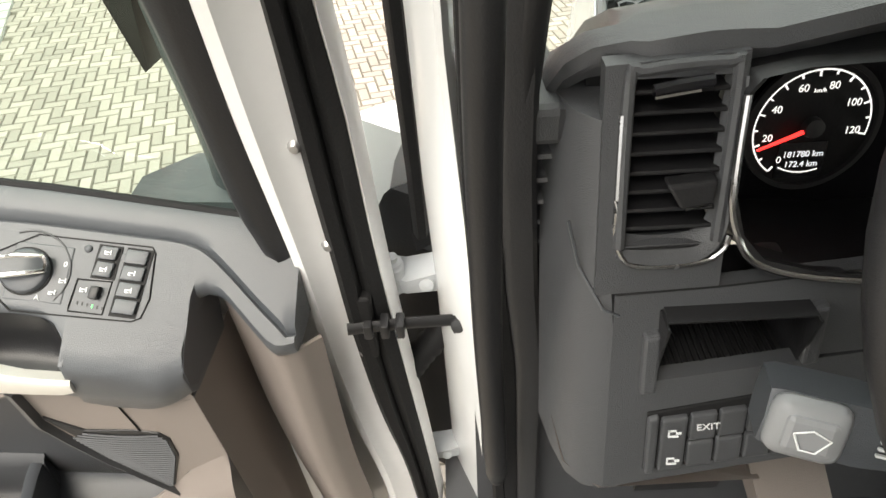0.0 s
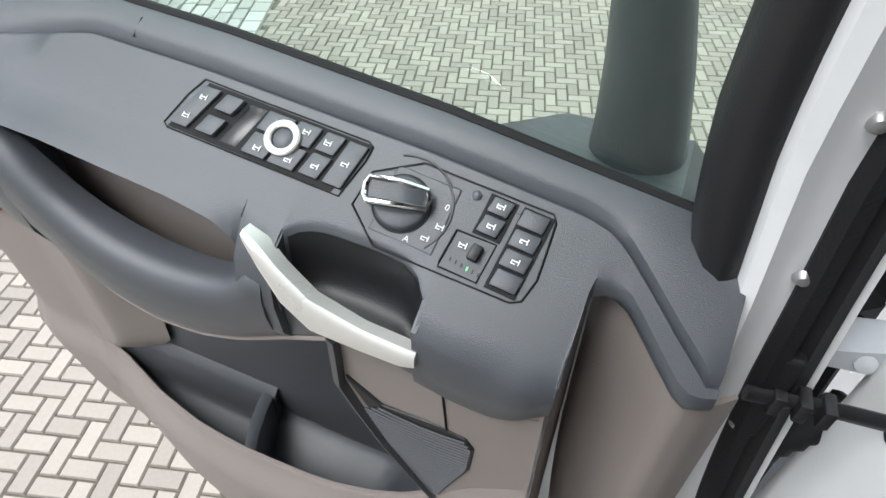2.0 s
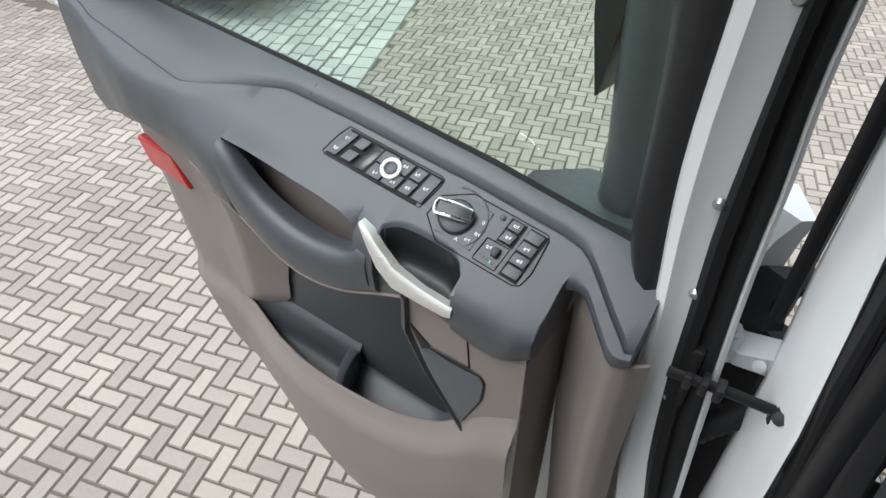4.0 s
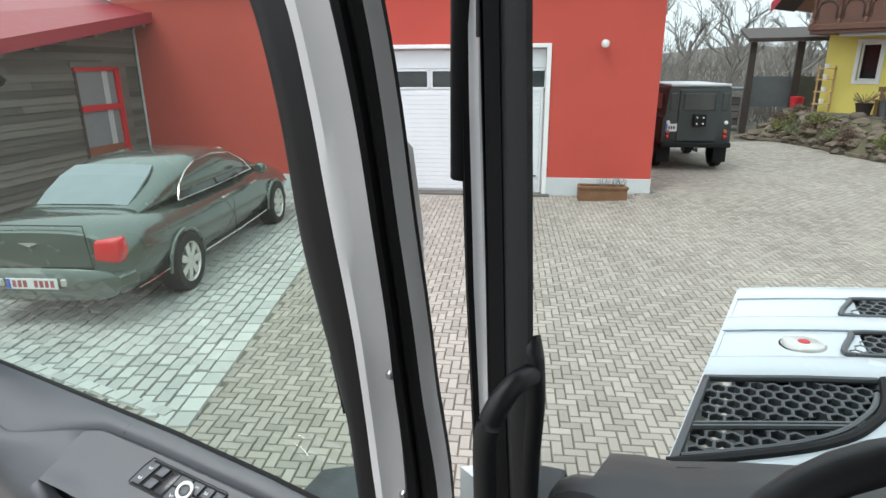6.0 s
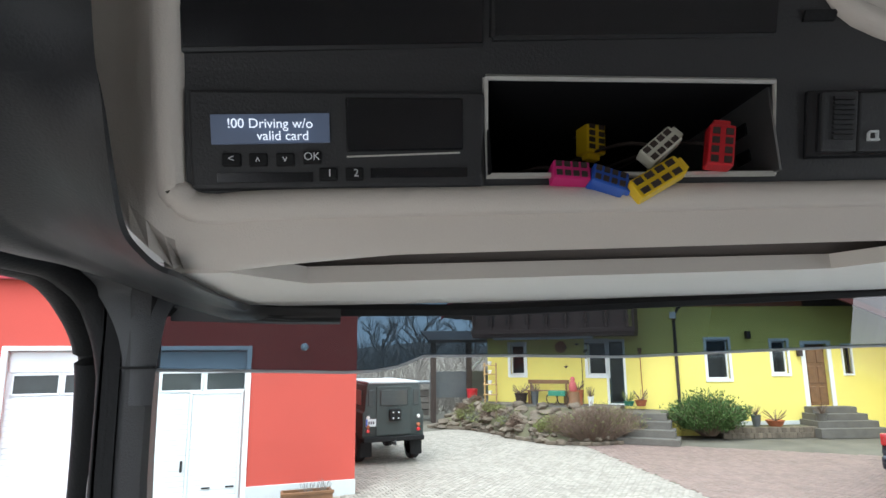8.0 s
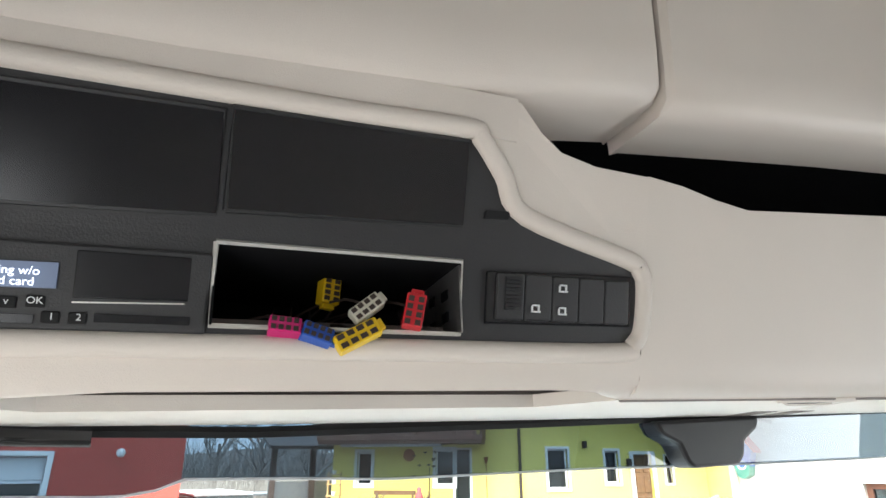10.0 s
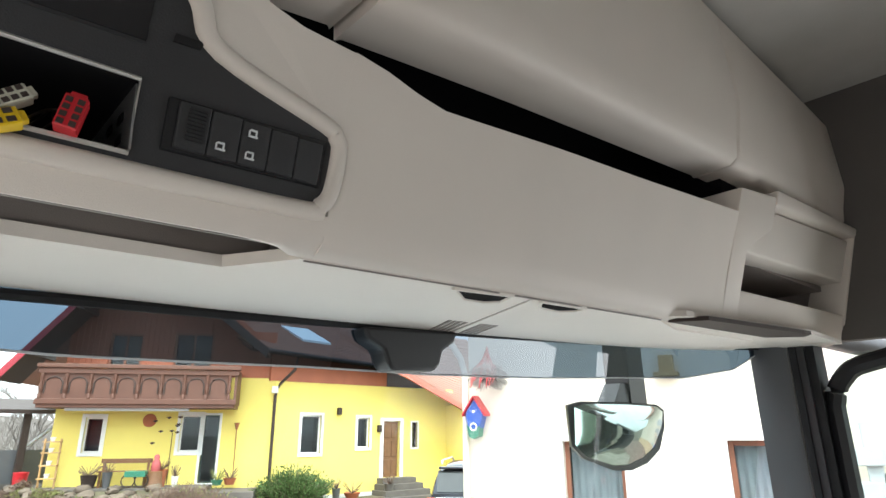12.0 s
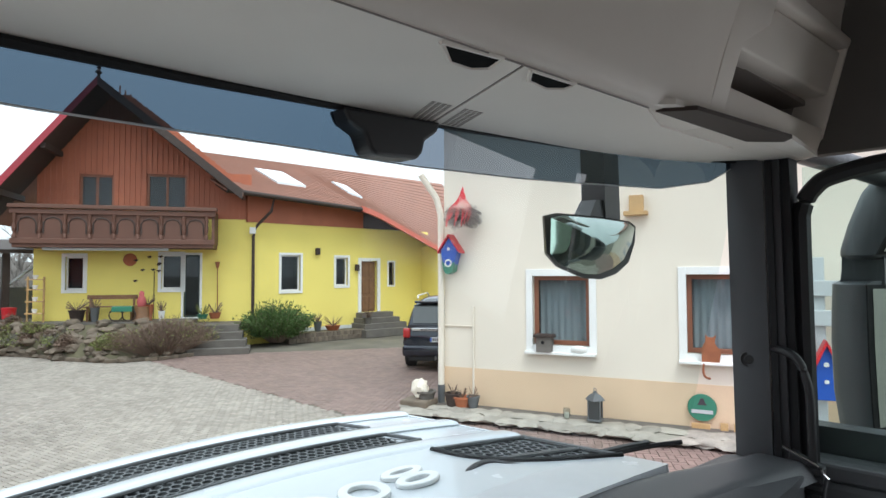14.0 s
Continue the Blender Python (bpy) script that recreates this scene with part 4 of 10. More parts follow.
part("green_foot", prism(B(), [(0.05, 2.50), (0.09, 2.33), (0.16, 2.29), (0.25, 2.34), (0.28, 2.50), (0.17, 2.44)], "y", -0.21, -0.03), M_GREENSIGN, bh)
part("hole_ring", tube(B(), [(0.17 + 0.055 * math.cos(a), -0.215, 2.48 + 0.055 * math.sin(a)) for a in [2 * math.pi * k / 16 for k in range(17)]], 0.014, 6), M_WHITEP, bh, smooth=True)
part("upper_hole", lathe(B(), [(0.025, 0.0), (0.025, 0.01), (0.001, 0.012)], (0.17, -0.20, 2.72), (0, -1, 0), 14), M_WHITEP, bh)
hb = thing("hanging_basket", "hanging basket with a dry plant and red ribbons", "basket", (0.48, -0.3, 3.2))
twb = B()
for k in range(420):
    a, e_ = random.uniform(0, 6.28), random.uniform(-0.9, 0.9)
    r = random.uniform(0.20, 0.36)
    p = Vector((0.48, -0.30, 3.24))
    t = p + Vector((r * math.cos(a) * math.cos(e_), 0.8 * r * math.sin(a) * math.cos(e_), 0.75 * r * math.sin(e_) - 0.02))
    tube(twb, [p, p.lerp(t, 0.55) + Vector((0, 0, 0.05)), t], 0.006, 4)
part("dry_plant", twb, M_GREYTWIG, hb)
rib = B()
for k in range(12):
    x = 0.48 + (k - 5.5) * 0.036
    q = 1 - abs(k - 5.5) / 7
    tube(rib, [(0.48, -0.30, 3.74), (lerp(0.48, x, 0.4), -0.34, 3.52), (x, -0.42, 3.34 + 0.08 * q), (x + random.uniform(-0.04, 0.04), -0.58, 3.10 + random.uniform(-0.06, 0.08))], 0.006, 4, steps=3)
part("ribbon", rib, M_REDP, hb)
part("bowl", lathe(B(), [(0.02, -0.12), (0.12, -0.08), (0.17, 0.02), (0.15, 0.02)], (0.48, -0.30, 3.24), sides=16), M_DARKWOOD, hb, smooth=True)
wb = thing("nest_box", "wooden nest box with pitched roof on the window sill", "nest box", (1.76, -0.08, 1.06))
part("body", box(B(), 1.66, 1.90, -0.16, 0.02, 1.065, 1.30, 0.006), M_OLDWOOD, wb)
part("roof", prism(B(), [(1.62, 1.30), (1.94, 1.30), (1.93, 1.345), (1.63, 1.345)], "y", -0.20, 0.04, 0.006), M_DARKWOOD, wb)
part("hole", lathe(B(), [(0.028, 0.0), (0.028, 0.004), (0.001, 0.005)], (1.77, -0.16, 1.22), (0, -1, 0), 14), M_RUBBER, wb)
fig = thing("sleeping_figure", "small white china animal asleep on the sill", "figurine", (2.32, -0.08, 1.06))
bm = B()
bmesh.ops.create_icosphere(bm, subdivisions=2, radius=1.0)
for v in bm.verts:
    v.co = Vector((v.co.x * 0.13 * (1 + 0.3 * noise.noise(v.co * 2)), v.co.y * 0.06, v.co.z * 0.07)) + Vector((2.32, -0.08, 1.125))
part("body", bm, M_WHITEP, fig, smooth=True)
cat = thing("cat_figure", "rust-coloured sheet metal cat on the window sill", "figurine", (4.15, -0.1, 1.06))
part("body", prism(B(), [(4.05, 1.03), (4.28, 1.05), (4.30, 1.20), (4.22, 1.32), (4.24, 1.44), (4.20, 1.40), (4.14, 1.40), (4.10, 1.44), (4.10, 1.34), (4.05, 1.25)], "y", -0.115, -0.095, 0.003), M_RUST, cat)
part("tail", tube(B(), [(4.08, -0.12, 1.05), (4.07, -0.16, 0.92), (4.10, -0.17, 0.85), (4.16, -0.16, 0.83)], 0.016, 8, steps=3), M_RUST, cat, smooth=True)
gs = thing("round_sign", "round green enamel sign leaning on the plinth", "sign", (4.04, -0.1, 0.2))
part("disc", lathe(B(), [(0.001, 0.012), (0.185, 0.012), (0.192, 0.0), (0.001, -0.004)], (4.04, -0.05, 0.40), (0, -1, 0), 36), M_GREENSIGN, gs, smooth=True)
part("emblem", prism(B(), [(3.98, 0.44), (4.10, 0.44), (4.08, 0.47), (4.06, 0.53), (4.02, 0.53), (4.0, 0.48)], "y", -0.068, -0.060), M_INK, gs)
part("text_bar", box(B(), 3.90, 4.18, -0.068, -0.060, 0.32, 0.37), M_GREYPAINT, gs)
for k, (x, w, h) in enumerate(((4.02, 0.24, 0.42), (4.32, 0.10, 0.45), (4.48, 0.08, 0.46))):
    pl_ = thing("pine_plank", "short pine plank leaning on the plinth", "plank", (x, -0.25, 0.12), group="pine planks")
    part("board", box(B(), x - w / 2, x + w / 2, -0.12, -0.08, -0.02, h - 0.25 + 0.02, 0.006), M_PINE, pl_)
nest = thing("wall_box", "small tan wooden box high on the cream wall", "box", (3.2, -0.1, 3.2))
part("body", box(B(), 3.10, 3.30, -0.14, 0.0, 3.22, 3.46, 0.01), M_PINE, nest)
part("foot_board", box(B(), 3.02, 3.36, -0.18, 0.0, 3.16, 3.22, 0.008), M_PINE, nest)
# board sign and small house at the far end, seen past the passenger mirror
bs = thing("board_stand", "pale grey board stand against the cream wall", "stand", (5.6, -0.4, 0.6))
part("post", box(B(), 5.36, 5.52, -0.30, -0.24, 0.0, 2.50, 0.01), M_GREYPAINT, bs)
for z in (2.00, 1.62):
    part("cross_board", box(B(), 5.2, 6.6, -0.36, -0.30, z, z + 0.20, 0.01), M_GREYPAINT, bs)
part("lower_board", box(B(), 5.2, 6.6, -0.36, -0.30, 0.9, 1.05, 0.01), M_GREYPAINT, bs)
b2 = thing("bird_house", "blue bird house with a long red roof", "bird house", (5.5, -0.5, 1.0))
part("body", prism(B(), [(5.37, 0.72), (5.60, 0.72), (5.62, 1.10), (5.485, 1.40), (5.35, 1.10)], "y", -0.55, -0.40, 0.006), M_BLUEP, b2, "tall blue pointed body")
part("roof_board", prism(B(), [(5.64, 1.05), (5.67, 1.07), (5.487, 1.46), (5.485, 1.40)], "y", -0.60, -0.36), M_REDP, b2)
part("roof_board", prism(B(), [(5.33, 1.05), (5.30, 1.07), (5.483, 1.46), (5.485, 1.40)], "y", -0.60, -0.36), M_REDP, b2)
for z, rr in ((1.16, 0.030), (0.95, 0.026)):
    part("hole_ring", lathe(B(), [(rr * 0.6, 0.0), (rr, 0.0), (rr, 0.012), (rr * 0.6, 0.012)], (5.48, -0.55, z), (0, -1, 0), 16), M_WHITEP, b2, "white ring round an entrance hole", smooth=True)
    part("hole", lathe(B(), [(0.001, 0.004), (rr * 0.6, 0.004), (rr * 0.6, 0.0)], (5.48, -0.55, z), (0, -1, 0), 14), M_BLACK, b2)
pots = [(0.30, 0.13, 0.20, M_DARKWOOD), (0.47, 0.14, 0.16, M_TERRA), (0.66, 0.10, 0.18, M_GALV), (-0.2, 0.16, 0.2, M_CONCRETE)]
for x, r, h, mt in pots:
    pt = thing("flower_pot", "weathered flower pot at the house corner", "flower pot", (x, -0.35, 0.12), group="pots at the corner")
    part("pot", lathe(B(), [(r * 0.7, 0.0), (r, h), (r * 1.1, h), (r * 1.1, h + 0.03), (r * 0.9, h + 0.03), (r * 0.85, h - 0.02), (0.001, h - 0.02)], (x, -0.33, 0.12), sides=16), mt, pt, smooth=True)
    tw = B()
    for k in range(14):
        a = random.uniform(0, 6.28)
        tube(tw, [(x, -0.33, 0.12 + h), (x + 0.08 * math.cos(a), -0.33 + 0.08 * math.sin(a), 0.12 + h + random.uniform(0.05, 0.18))], 0.006, 4)
    part("dry_stems", tw, M_TWIG, pt)
st = thing("stone_pillar", "low stone pedestal with a pale stone head", "pedestal", (-0.28, -0.35, 0.0))
part("block", box(B(), -0.55, -0.05, -0.6, -0.15, 0.0, 0.22, 0.03), M_STONE, st)
bm = B()
bmesh.ops.create_icosphere(bm, subdivisions=3, radius=1.0)
for v in bm.verts:
    v.co = Vector((v.co.x * 0.15, v.co.y * 0.13, v.co.z * 0.16)) * (1 + 0.35 * noise.noise(v.co * 3)) + Vector((-0.28, -0.38, 0.38))
part("carving", bm, M_BEIGE, st, smooth=True)

# ---- parked vehicles ----
def frame_at(x, y, z, deg):
    """A frame for a vehicle: its nose along +y."""
    return F_WORLD @ Matrix.Translation((x, y, z)) @ Matrix.Rotation(radians(deg), 4, "Z") @ Matrix.Scale(1 / S, 4)


def wheel(parent, x, y, r, w, side, spokes, rim=M_ALU):
    wo = part("wheel", lathe(B(), [(r * 0.68, -w / 2), (r * 0.93, -w / 2), (r, -w * 0.36), (r, w * 0.36), (r * 0.93, w / 2), (r * 0.68, w / 2)], (x, y, r), (side, 0, 0), 36, False), M_TYRE, parent, smooth=True)
    part("rim", lathe(B(), [(r * 0.70, w * 0.40), (r * 0.70, w * 0.47), (r * 0.66, w * 0.49), (r * 0.63, w * 0.44), (r * 0.62, w * 0.36)], (x, y, r), (side, 0, 0), 36, False), rim, wo, smooth=True)
    part("rim_dish", lathe(B(), [(r * 0.66, w * 0.36), (r * 0.3, w * 0.34), (0.01, w * 0.34)], (x, y, r), (side, 0, 0), 30), M_BLACK, wo, smooth=True)
    for k in range(spokes):
        a = 2 * math.pi * k / spokes
        c, s_ = math.cos(a), math.sin(a)
        sp_ = B()
        p0, p1 = Vector((x + side * w * 0.45, y + c * r * 0.12, r + s_ * r * 0.12)), Vector((x + side * w * 0.45, y + c * r * 0.64, r + s_ * r * 0.64))
        d = Vector((0, -s_, c))
        loft(sp_, [[p + d * k1 * r + Vector((side * k2, 0, 0)) for k1, k2 in ((-h, 0), (h, 0), (h, -0.04), (-h, -0.04))] for p, h in ((p0, 0.10), (p1, 0.13))])
        part("spoke", sp_, rim, wo)
    part("hub", lathe(B(), [(0.001, w * 0.44), (r * 0.14, w * 0.43), (r * 0.16, w * 0.30)], (x, y, r), (side, 0, 0), 16), rim, wo, smooth=True)
    return wo


def plate_bars(parent, x, y, z, w=0.52, h=0.11, turn=0.0, ink=M_REDINK):
    p = part("number_plate", box(B(), x - w / 2, x + w / 2, y - 0.012, y, z - h / 2, z + h / 2, 0.004), M_PLATE, parent, "white number plate with unreadable marks")
    part("country_strip", box(B(), x - w / 2 + 0.004, x - w / 2 + 0.044, y - 0.015, y - 0.011, z - h / 2 + 0.004, z + h / 2 - 0.004), M_BLUEP, p)
    for k in range(8):
        if k == 3:
            continue
        a = x - w / 2 + 0.065 + k * 0.055
        part("mark", box(B(), a, a + 0.036, y - 0.015, y - 0.011, z - 0.035, z + 0.035), ink, p)


def loft_body(sections, n=28, power=2.6):
    """Rings across a car: each (y, half width, z low, z high, crown, tuck)."""
    rings = []
    for y, w, z0, z1, crown, tuck in sections:
        ring = []
        for k in range(n):
            a = 2 * math.pi * k / n
            c, s_ = math.cos(a), math.sin(a)
            e = 2.0 / power
            px = math.copysign(abs(c) ** e, c) * w
            pz = math.copysign(abs(s_) ** e, s_)
            z = lerp(z0, z1, (pz + 1) / 2)
            if pz < 0:
                px *= 1 - tuck * abs(pz)
            else:
                px *= 1 - crown * pz
            ring.append((px, y, z))
        rings.append(ring)
    return rings


# four-door saloon on the setts; rear axle at y = 0
SAL = frame_at(-5.62, 4.60, 0.0, 16.5)
use(SAL)
car = thing("saloon_car", "dark grey-green four-door saloon parked on the setts", "car", (0, 1.5, 0))
body = loft_body([(-1.13, 0.55, 0.42, 0.72, 0.05, 0.1), (-1.10, 0.80, 0.30, 0.98, 0.05, 0.12), (-0.98, 0.90, 0.24, 1.05, 0.06, 0.12), (-0.6, 0.945, 0.20, 1.07, 0.10, 0.10), (0.0, 0.96, 0.20, 1.03, 0.10, 0.08), (0.7, 0.955, 0.20, 0.98, 0.08, 0.08), (1.6, 0.955, 0.20, 0.97, 0.08, 0.08), (2.4, 0.955, 0.20, 0.98, 0.08, 0.08), (3.0, 0.96, 0.20, 0.99, 0.12, 0.08), (3.6, 0.93, 0.22, 0.94, 0.16, 0.10), (3.95, 0.86, 0.26, 0.86, 0.18, 0.12), (4.12, 0.62, 0.34, 0.74, 0.2, 0.1)], 36, 3.6)
part("body", loft(B(), body), M_CARPAINT, car, "glossy dark grey-green body", smooth=True)
cab_ = [(-0.35, 0.66, 0.95, 1.06, 0.10, 0.0), (0.0, 0.70, 0.95, 1.22, 0.14, 0.0), (0.45, 0.74, 0.95, 1.41, 0.18, 0.0), (0.95, 0.76, 0.95, 1.475, 0.20, 0.0), (1.6, 0.76, 0.95, 1.48, 0.20, 0.0), (2.1, 0.75, 0.95, 1.40, 0.18, 0.0), (2.6, 0.74, 0.95, 1.20, 0.12, 0.0), (3.0, 0.72, 0.95, 1.00, 0.06, 0.0)]
part("cabin", loft(B(), loft_body(cab_, 36, 4.0)), M_CARPAINT, car, smooth=True)
for s in (-1, 1):
    def side_glass(y0, y1, tops):
        bm = B()
        loft(bm, [[(s * 0.765, y, 1.00), (s * (0.735 - 0.30 * (t - 1.0)), y, t), (s * (0.715 - 0.30 * (t - 1.0)), y, t), (s * 0.745, y, 1.00)] for y, t in tops])
        return bm
    part("side_window", side_glass(0, 0, ((0.38, 1.14), (0.62, 1.26), (0.9, 1.33), (1.34, 1.355))), M_CARGLASS, car)
    part("side_window", side_glass(0, 0, ((1.40, 1.355), (1.8, 1.33), (2.1, 1.26), (2.48, 1.06))), M_CARGLASS, car)
    part("window_trim", tube(B(), [(s * 0.772, 0.30, 0.995), (s * 0.745, 0.40, 1.15), (s * 0.71, 0.66, 1.28), (s * 0.68, 1.0, 1.37), (s * 0.68, 1.5, 1.385), (s * 0.70, 1.95, 1.335), (s * 0.745, 2.35, 1.16), (s * 0.775, 2.56, 0.995), (s * 0.78, 1.4, 0.985), (s * 0.772, 0.30, 0.995)], 0.011, 6), M_CHROME, car, "chrome window trim", smooth=True)
    part("sill_trim", tube(B(), [(s * 0.945, 0.42, 0.33), (s * 0.95, 1.6, 0.32), (s * 0.945, 2.6, 0.33)], 0.012, 6), M_CHROME, car, smooth=True)
    part("bumper_trim", tube(B(), [(s * 0.955, -0.42, 0.40), (s * 0.945, -0.7, 0.39), (s * 0.92, -0.95, 0.38)], 0.009, 6), M_CHROME, car, smooth=True)
    for y in (1.05, 2.05):
        part("door_handle", tube(B(), [(s * 0.955, y, 0.87), (s * 0.975, y + 0.05, 0.875), (s * 0.975, y + 0.17, 0.88), (s * 0.955, y + 0.22, 0.88)], 0.013, 6), M_CHROME, car, smooth=True)
    part("tail_lamp", prism(B(), [(s * 0.60, 0.70), (s * 0.62, 0.91), (s * 0.86, 0.93), (s * 0.885, 0.80), (s * 0.86, 0.68)], "y", -1.125, -0.95, 0.035, 3), M_TAIL, car, "red tail lamp", smooth=True)
    part("wing_mirror", lathe(B(), [(0.001, 0.10), (0.07, 0.08), (0.09, 0.0), (0.06, -0.07), (0.001, -0.08)], (s * 0.98, 2.42, 1.03), (0.2 * s, 1, 0), 12), M_CARPAINT, car, smooth=True)
    part("door_gap", tube(B(), [(s * 0.957, 1.40, 0.30), (s * 0.962, 1.40, 0.75), (s * 0.90, 1.40, 0.97)], 0.005, 4), M_RUBBER, car)
    for y in (0.0, 3.065):
        wheel(car, s * 0.872, y, 0.345, 0.25, s, 7)
        part("wheel_arch", tube(B(), [(s * 0.955, y + 0.40 * math.cos(a), 0.33 + 0.40 * math.sin(a)) for a in [math.pi * k / 12 for k in range(13)]], 0.028, 8), M_CARPAINT, car, smooth=True)
part("rear_window", loft(B(), [[(-w_, y_, z_), (-w_ * 0.6, y_ - 0.012, z_ + 0.012), (w_ * 0.6, y_ - 0.012, z_ + 0.012), (w_, y_, z_), (w_, y_ + 0.02, z_ - 0.02), (-w_, y_ + 0.02, z_ - 0.02)] for y_, z_, w_ in ((-0.30, 1.075, 0.52), (-0.10, 1.185, 0.53), (0.15, 1.31, 0.52), (0.38, 1.40, 0.47))]), M_REARGLASS, car, "rear window, pale sky reflection put into its colour")
part("screen", prism(B(), [(2.20, 1.355), (2.98, 1.005), (2.99, 1.02), (2.21, 1.367)], "x", -0.50, 0.50, 0.0), M_CARGLASS, car)
part("boot_gap", tube(B(), [(-0.60, -1.137, 0.64), (-0.57, -1.14, 0.95), (-0.5, -1.05, 1.04), (0.5, -1.05, 1.04), (0.57, -1.14, 0.95), (0.60, -1.137, 0.64), (-0.60, -1.137, 0.64)], 0.006, 4), M_RUBBER, car)
part("boot_badge", prism(B(), [(-0.11, 0.89), (-0.03, 0.865), (0.0, 0.85), (0.03, 0.865), (0.11, 0.89), (0.03, 0.895), (-0.03, 0.895)], "y", -1.155, -1.125), M_CHROME, car, "small chrome badge")
part("rear_bumper", loft(B(), loft_body([(-1.20, 0.70, 0.34, 0.60, 0.0, 0.1), (-1.16, 0.88, 0.30, 0.64, 0.0, 0.12), (-0.95, 0.93, 0.28, 0.64, 0.0, 0.12)], 24, 4.0)), M_CARPAINT, car, smooth=True)
plate_bars(car, 0.0, -1.205, 0.50)
for s in (-1, 1):
    part("plate_lamp", box(B(), s * 0.32 - 0.03, s * 0.32 + 0.03, -1.215, -1.195, 0.47, 0.55, 0.01), M_CHROME, car)

# boxy off-road vehicle behind the garage corner
OFF = frame_at(0.62, 14.55, 0.02, 14)
use(OFF)
off = thing("off_road_vehicle", "old boxy dark green off-road vehicle, rear door with spare parts", "car", (0, 1.5, 0))
ob_ = B()
prism(ob_, [(-0.80, 0.62), (0.80, 0.62), (0.80, 1.25), (0.755, 1.30), (0.70, 1.93), (0.60, 2.0), (-0.60, 2.0), (-0.70, 1.93), (-0.755, 1.30), (-0.80, 1.25)], "y", 0.0, 2.6, 0.02)
part("body", ob_, M_OFFROAD, off, smooth=True)
part("bonnet", box(B(), -0.76, 0.76, 2.6, 3.9, 0.62, 1.28, 0.05), M_OFFROAD, off)
part("roof_rim", box(B(), -0.68, 0.68, -0.03, 2.5, 1.965, 2.02, 0.02), M_GREYPAINT, off, "pale roof edge")
part("rear_door", box(B(), -0.46, 0.46, -0.035, 0.01, 0.70, 1.90, 0.02), M_OFFROAD, off)
part("rear_window", box(B(), -0.36, 0.36, -0.045, -0.03, 1.42, 1.82, 0.02), M_CARGLASS, off)
for s in (-1, 1):
    part("corner_window", box(B(), s * 0.59 - 0.07, s * 0.59 + 0.07, -0.015, 0.005, 1.42, 1.82, 0.015), M_CARGLASS, off)
    part("side_window", box(B(), s * 0.745 - 0.012, s * 0.745 + 0.012, 0.35, 1.05, 1.42, 1.80), M_CARGLASS, off)
    part("side_window", box(B(), s * 0.745 - 0.012, s * 0.745 + 0.012, 1.25, 2.3, 1.42, 1.80), M_CARGLASS, off)
    for z, mt in ((0.82, M_TAIL), (0.93, M_TERRA), (1.14, M_WHITEP)):
        part("lamp", lathe(B(), [(0.001, 0.04), (0.04, 0.035), (0.048, 0.0)], (s * 0.66, -0.0, z), (0, -1, 0), 16), mt, off, smooth=True)
    part("mud_flap", box(B(), s * 0.66 - 0.15, s * 0.66 + 0.15, 0.18, 0.20, 0.18, 0.55), M_RUBBER, off)
    for y in (0.72, 3.1):
        wheel(off, s * 0.72, y, 0.38, 0.22, s, 5, M_GALV)
part("bumper", box(B(), -0.79, 0.79, -0.12, 0.02, 0.56, 0.68, 0.02), M_RUBBER, off)
part("tow_hitch", tube(B(), [(0.0, 0.1, 0.50), (0.0, -0.18, 0.50), (0.0, -0.20, 0.58)], 0.035, 8), M_GALV, off, smooth=True)
part("door_box", box(B(), -0.13, 0.17, -0.13, -0.035, 1.06, 1.34, 0.02), M_RUBBER, off)
for x, z in ((-0.05, 1.12), (0.09, 1.12), (-0.05, 1.26), (0.09, 1.26)):
    part("bolt", lathe(B(), [(0.001, 0.03), (0.022, 0.025), (0.025, 0.0)], (x, -0.13, z), (0, -1, 0), 10), M_CHROME, off)
plate_bars(off, -0.58, -0.012, 1.02, 0.28, 0.18, ink=M_INK)

# dark estate car at the entrance, half hidden by the cream house
EST = frame_at(10.80, 10.35, 0.0, -52)
use(EST)
est = thing("estate_car", "dark navy off-road estate car with chrome strip", "car", (0, 1.5, 0))
eb = loft_body([(-0.92, 0.80, 0.36, 1.02, 0.05, 0.1), (-0.86, 0.96, 0.30, 1.12, 0.06, 0.12), (-0.4, 1.0, 0.28, 1.16, 0.06, 0.1), (0.6, 1.0, 0.28, 1.16, 0.06, 0.1), (2.9, 1.0, 0.28, 1.14, 0.08, 0.1), (3.7, 0.95, 0.32, 1.02, 0.1, 0.1), (3.95, 0.7, 0.4, 0.85, 0.1, 0.1)], 32, 4.0)
part("body", loft(B(), eb), M_NAVY, est, smooth=True)
ec = loft_body([(-0.78, 0.86, 1.05, 1.18, 0.06, 0), (-0.50, 0.84, 1.05, 1.66, 0.12, 0), (-0.30, 0.83, 1.05, 1.80, 0.14, 0), (0.8, 0.83, 1.05, 1.87, 0.14, 0), (1.9, 0.82, 1.05, 1.82, 0.14, 0), (2.8, 0.80, 1.05, 1.16, 0.06, 0)], 32, 4.0)
part("cabin", loft(B(), ec), M_NAVY, est, smooth=True)
part("rear_window", prism(B(), [(-0.80, 1.20), (-0.56, 1.66), (-0.53, 1.66), (-0.77, 1.20)], "x", -0.72, 0.72), M_CARGLASS, est, "dark reflecting rear window")
part("tailgate_strip", box(B(), -0.72, 0.72, -0.955, -0.90, 1.02, 1.09, 0.01), M_CHROME, est, "chrome tailgate strip")
for k in range(10):
    part("mark", box(B(), -0.50 + k * 0.10, -0.43 + k * 0.10, -0.962, -0.950, 1.035, 1.075), M_INK, est)
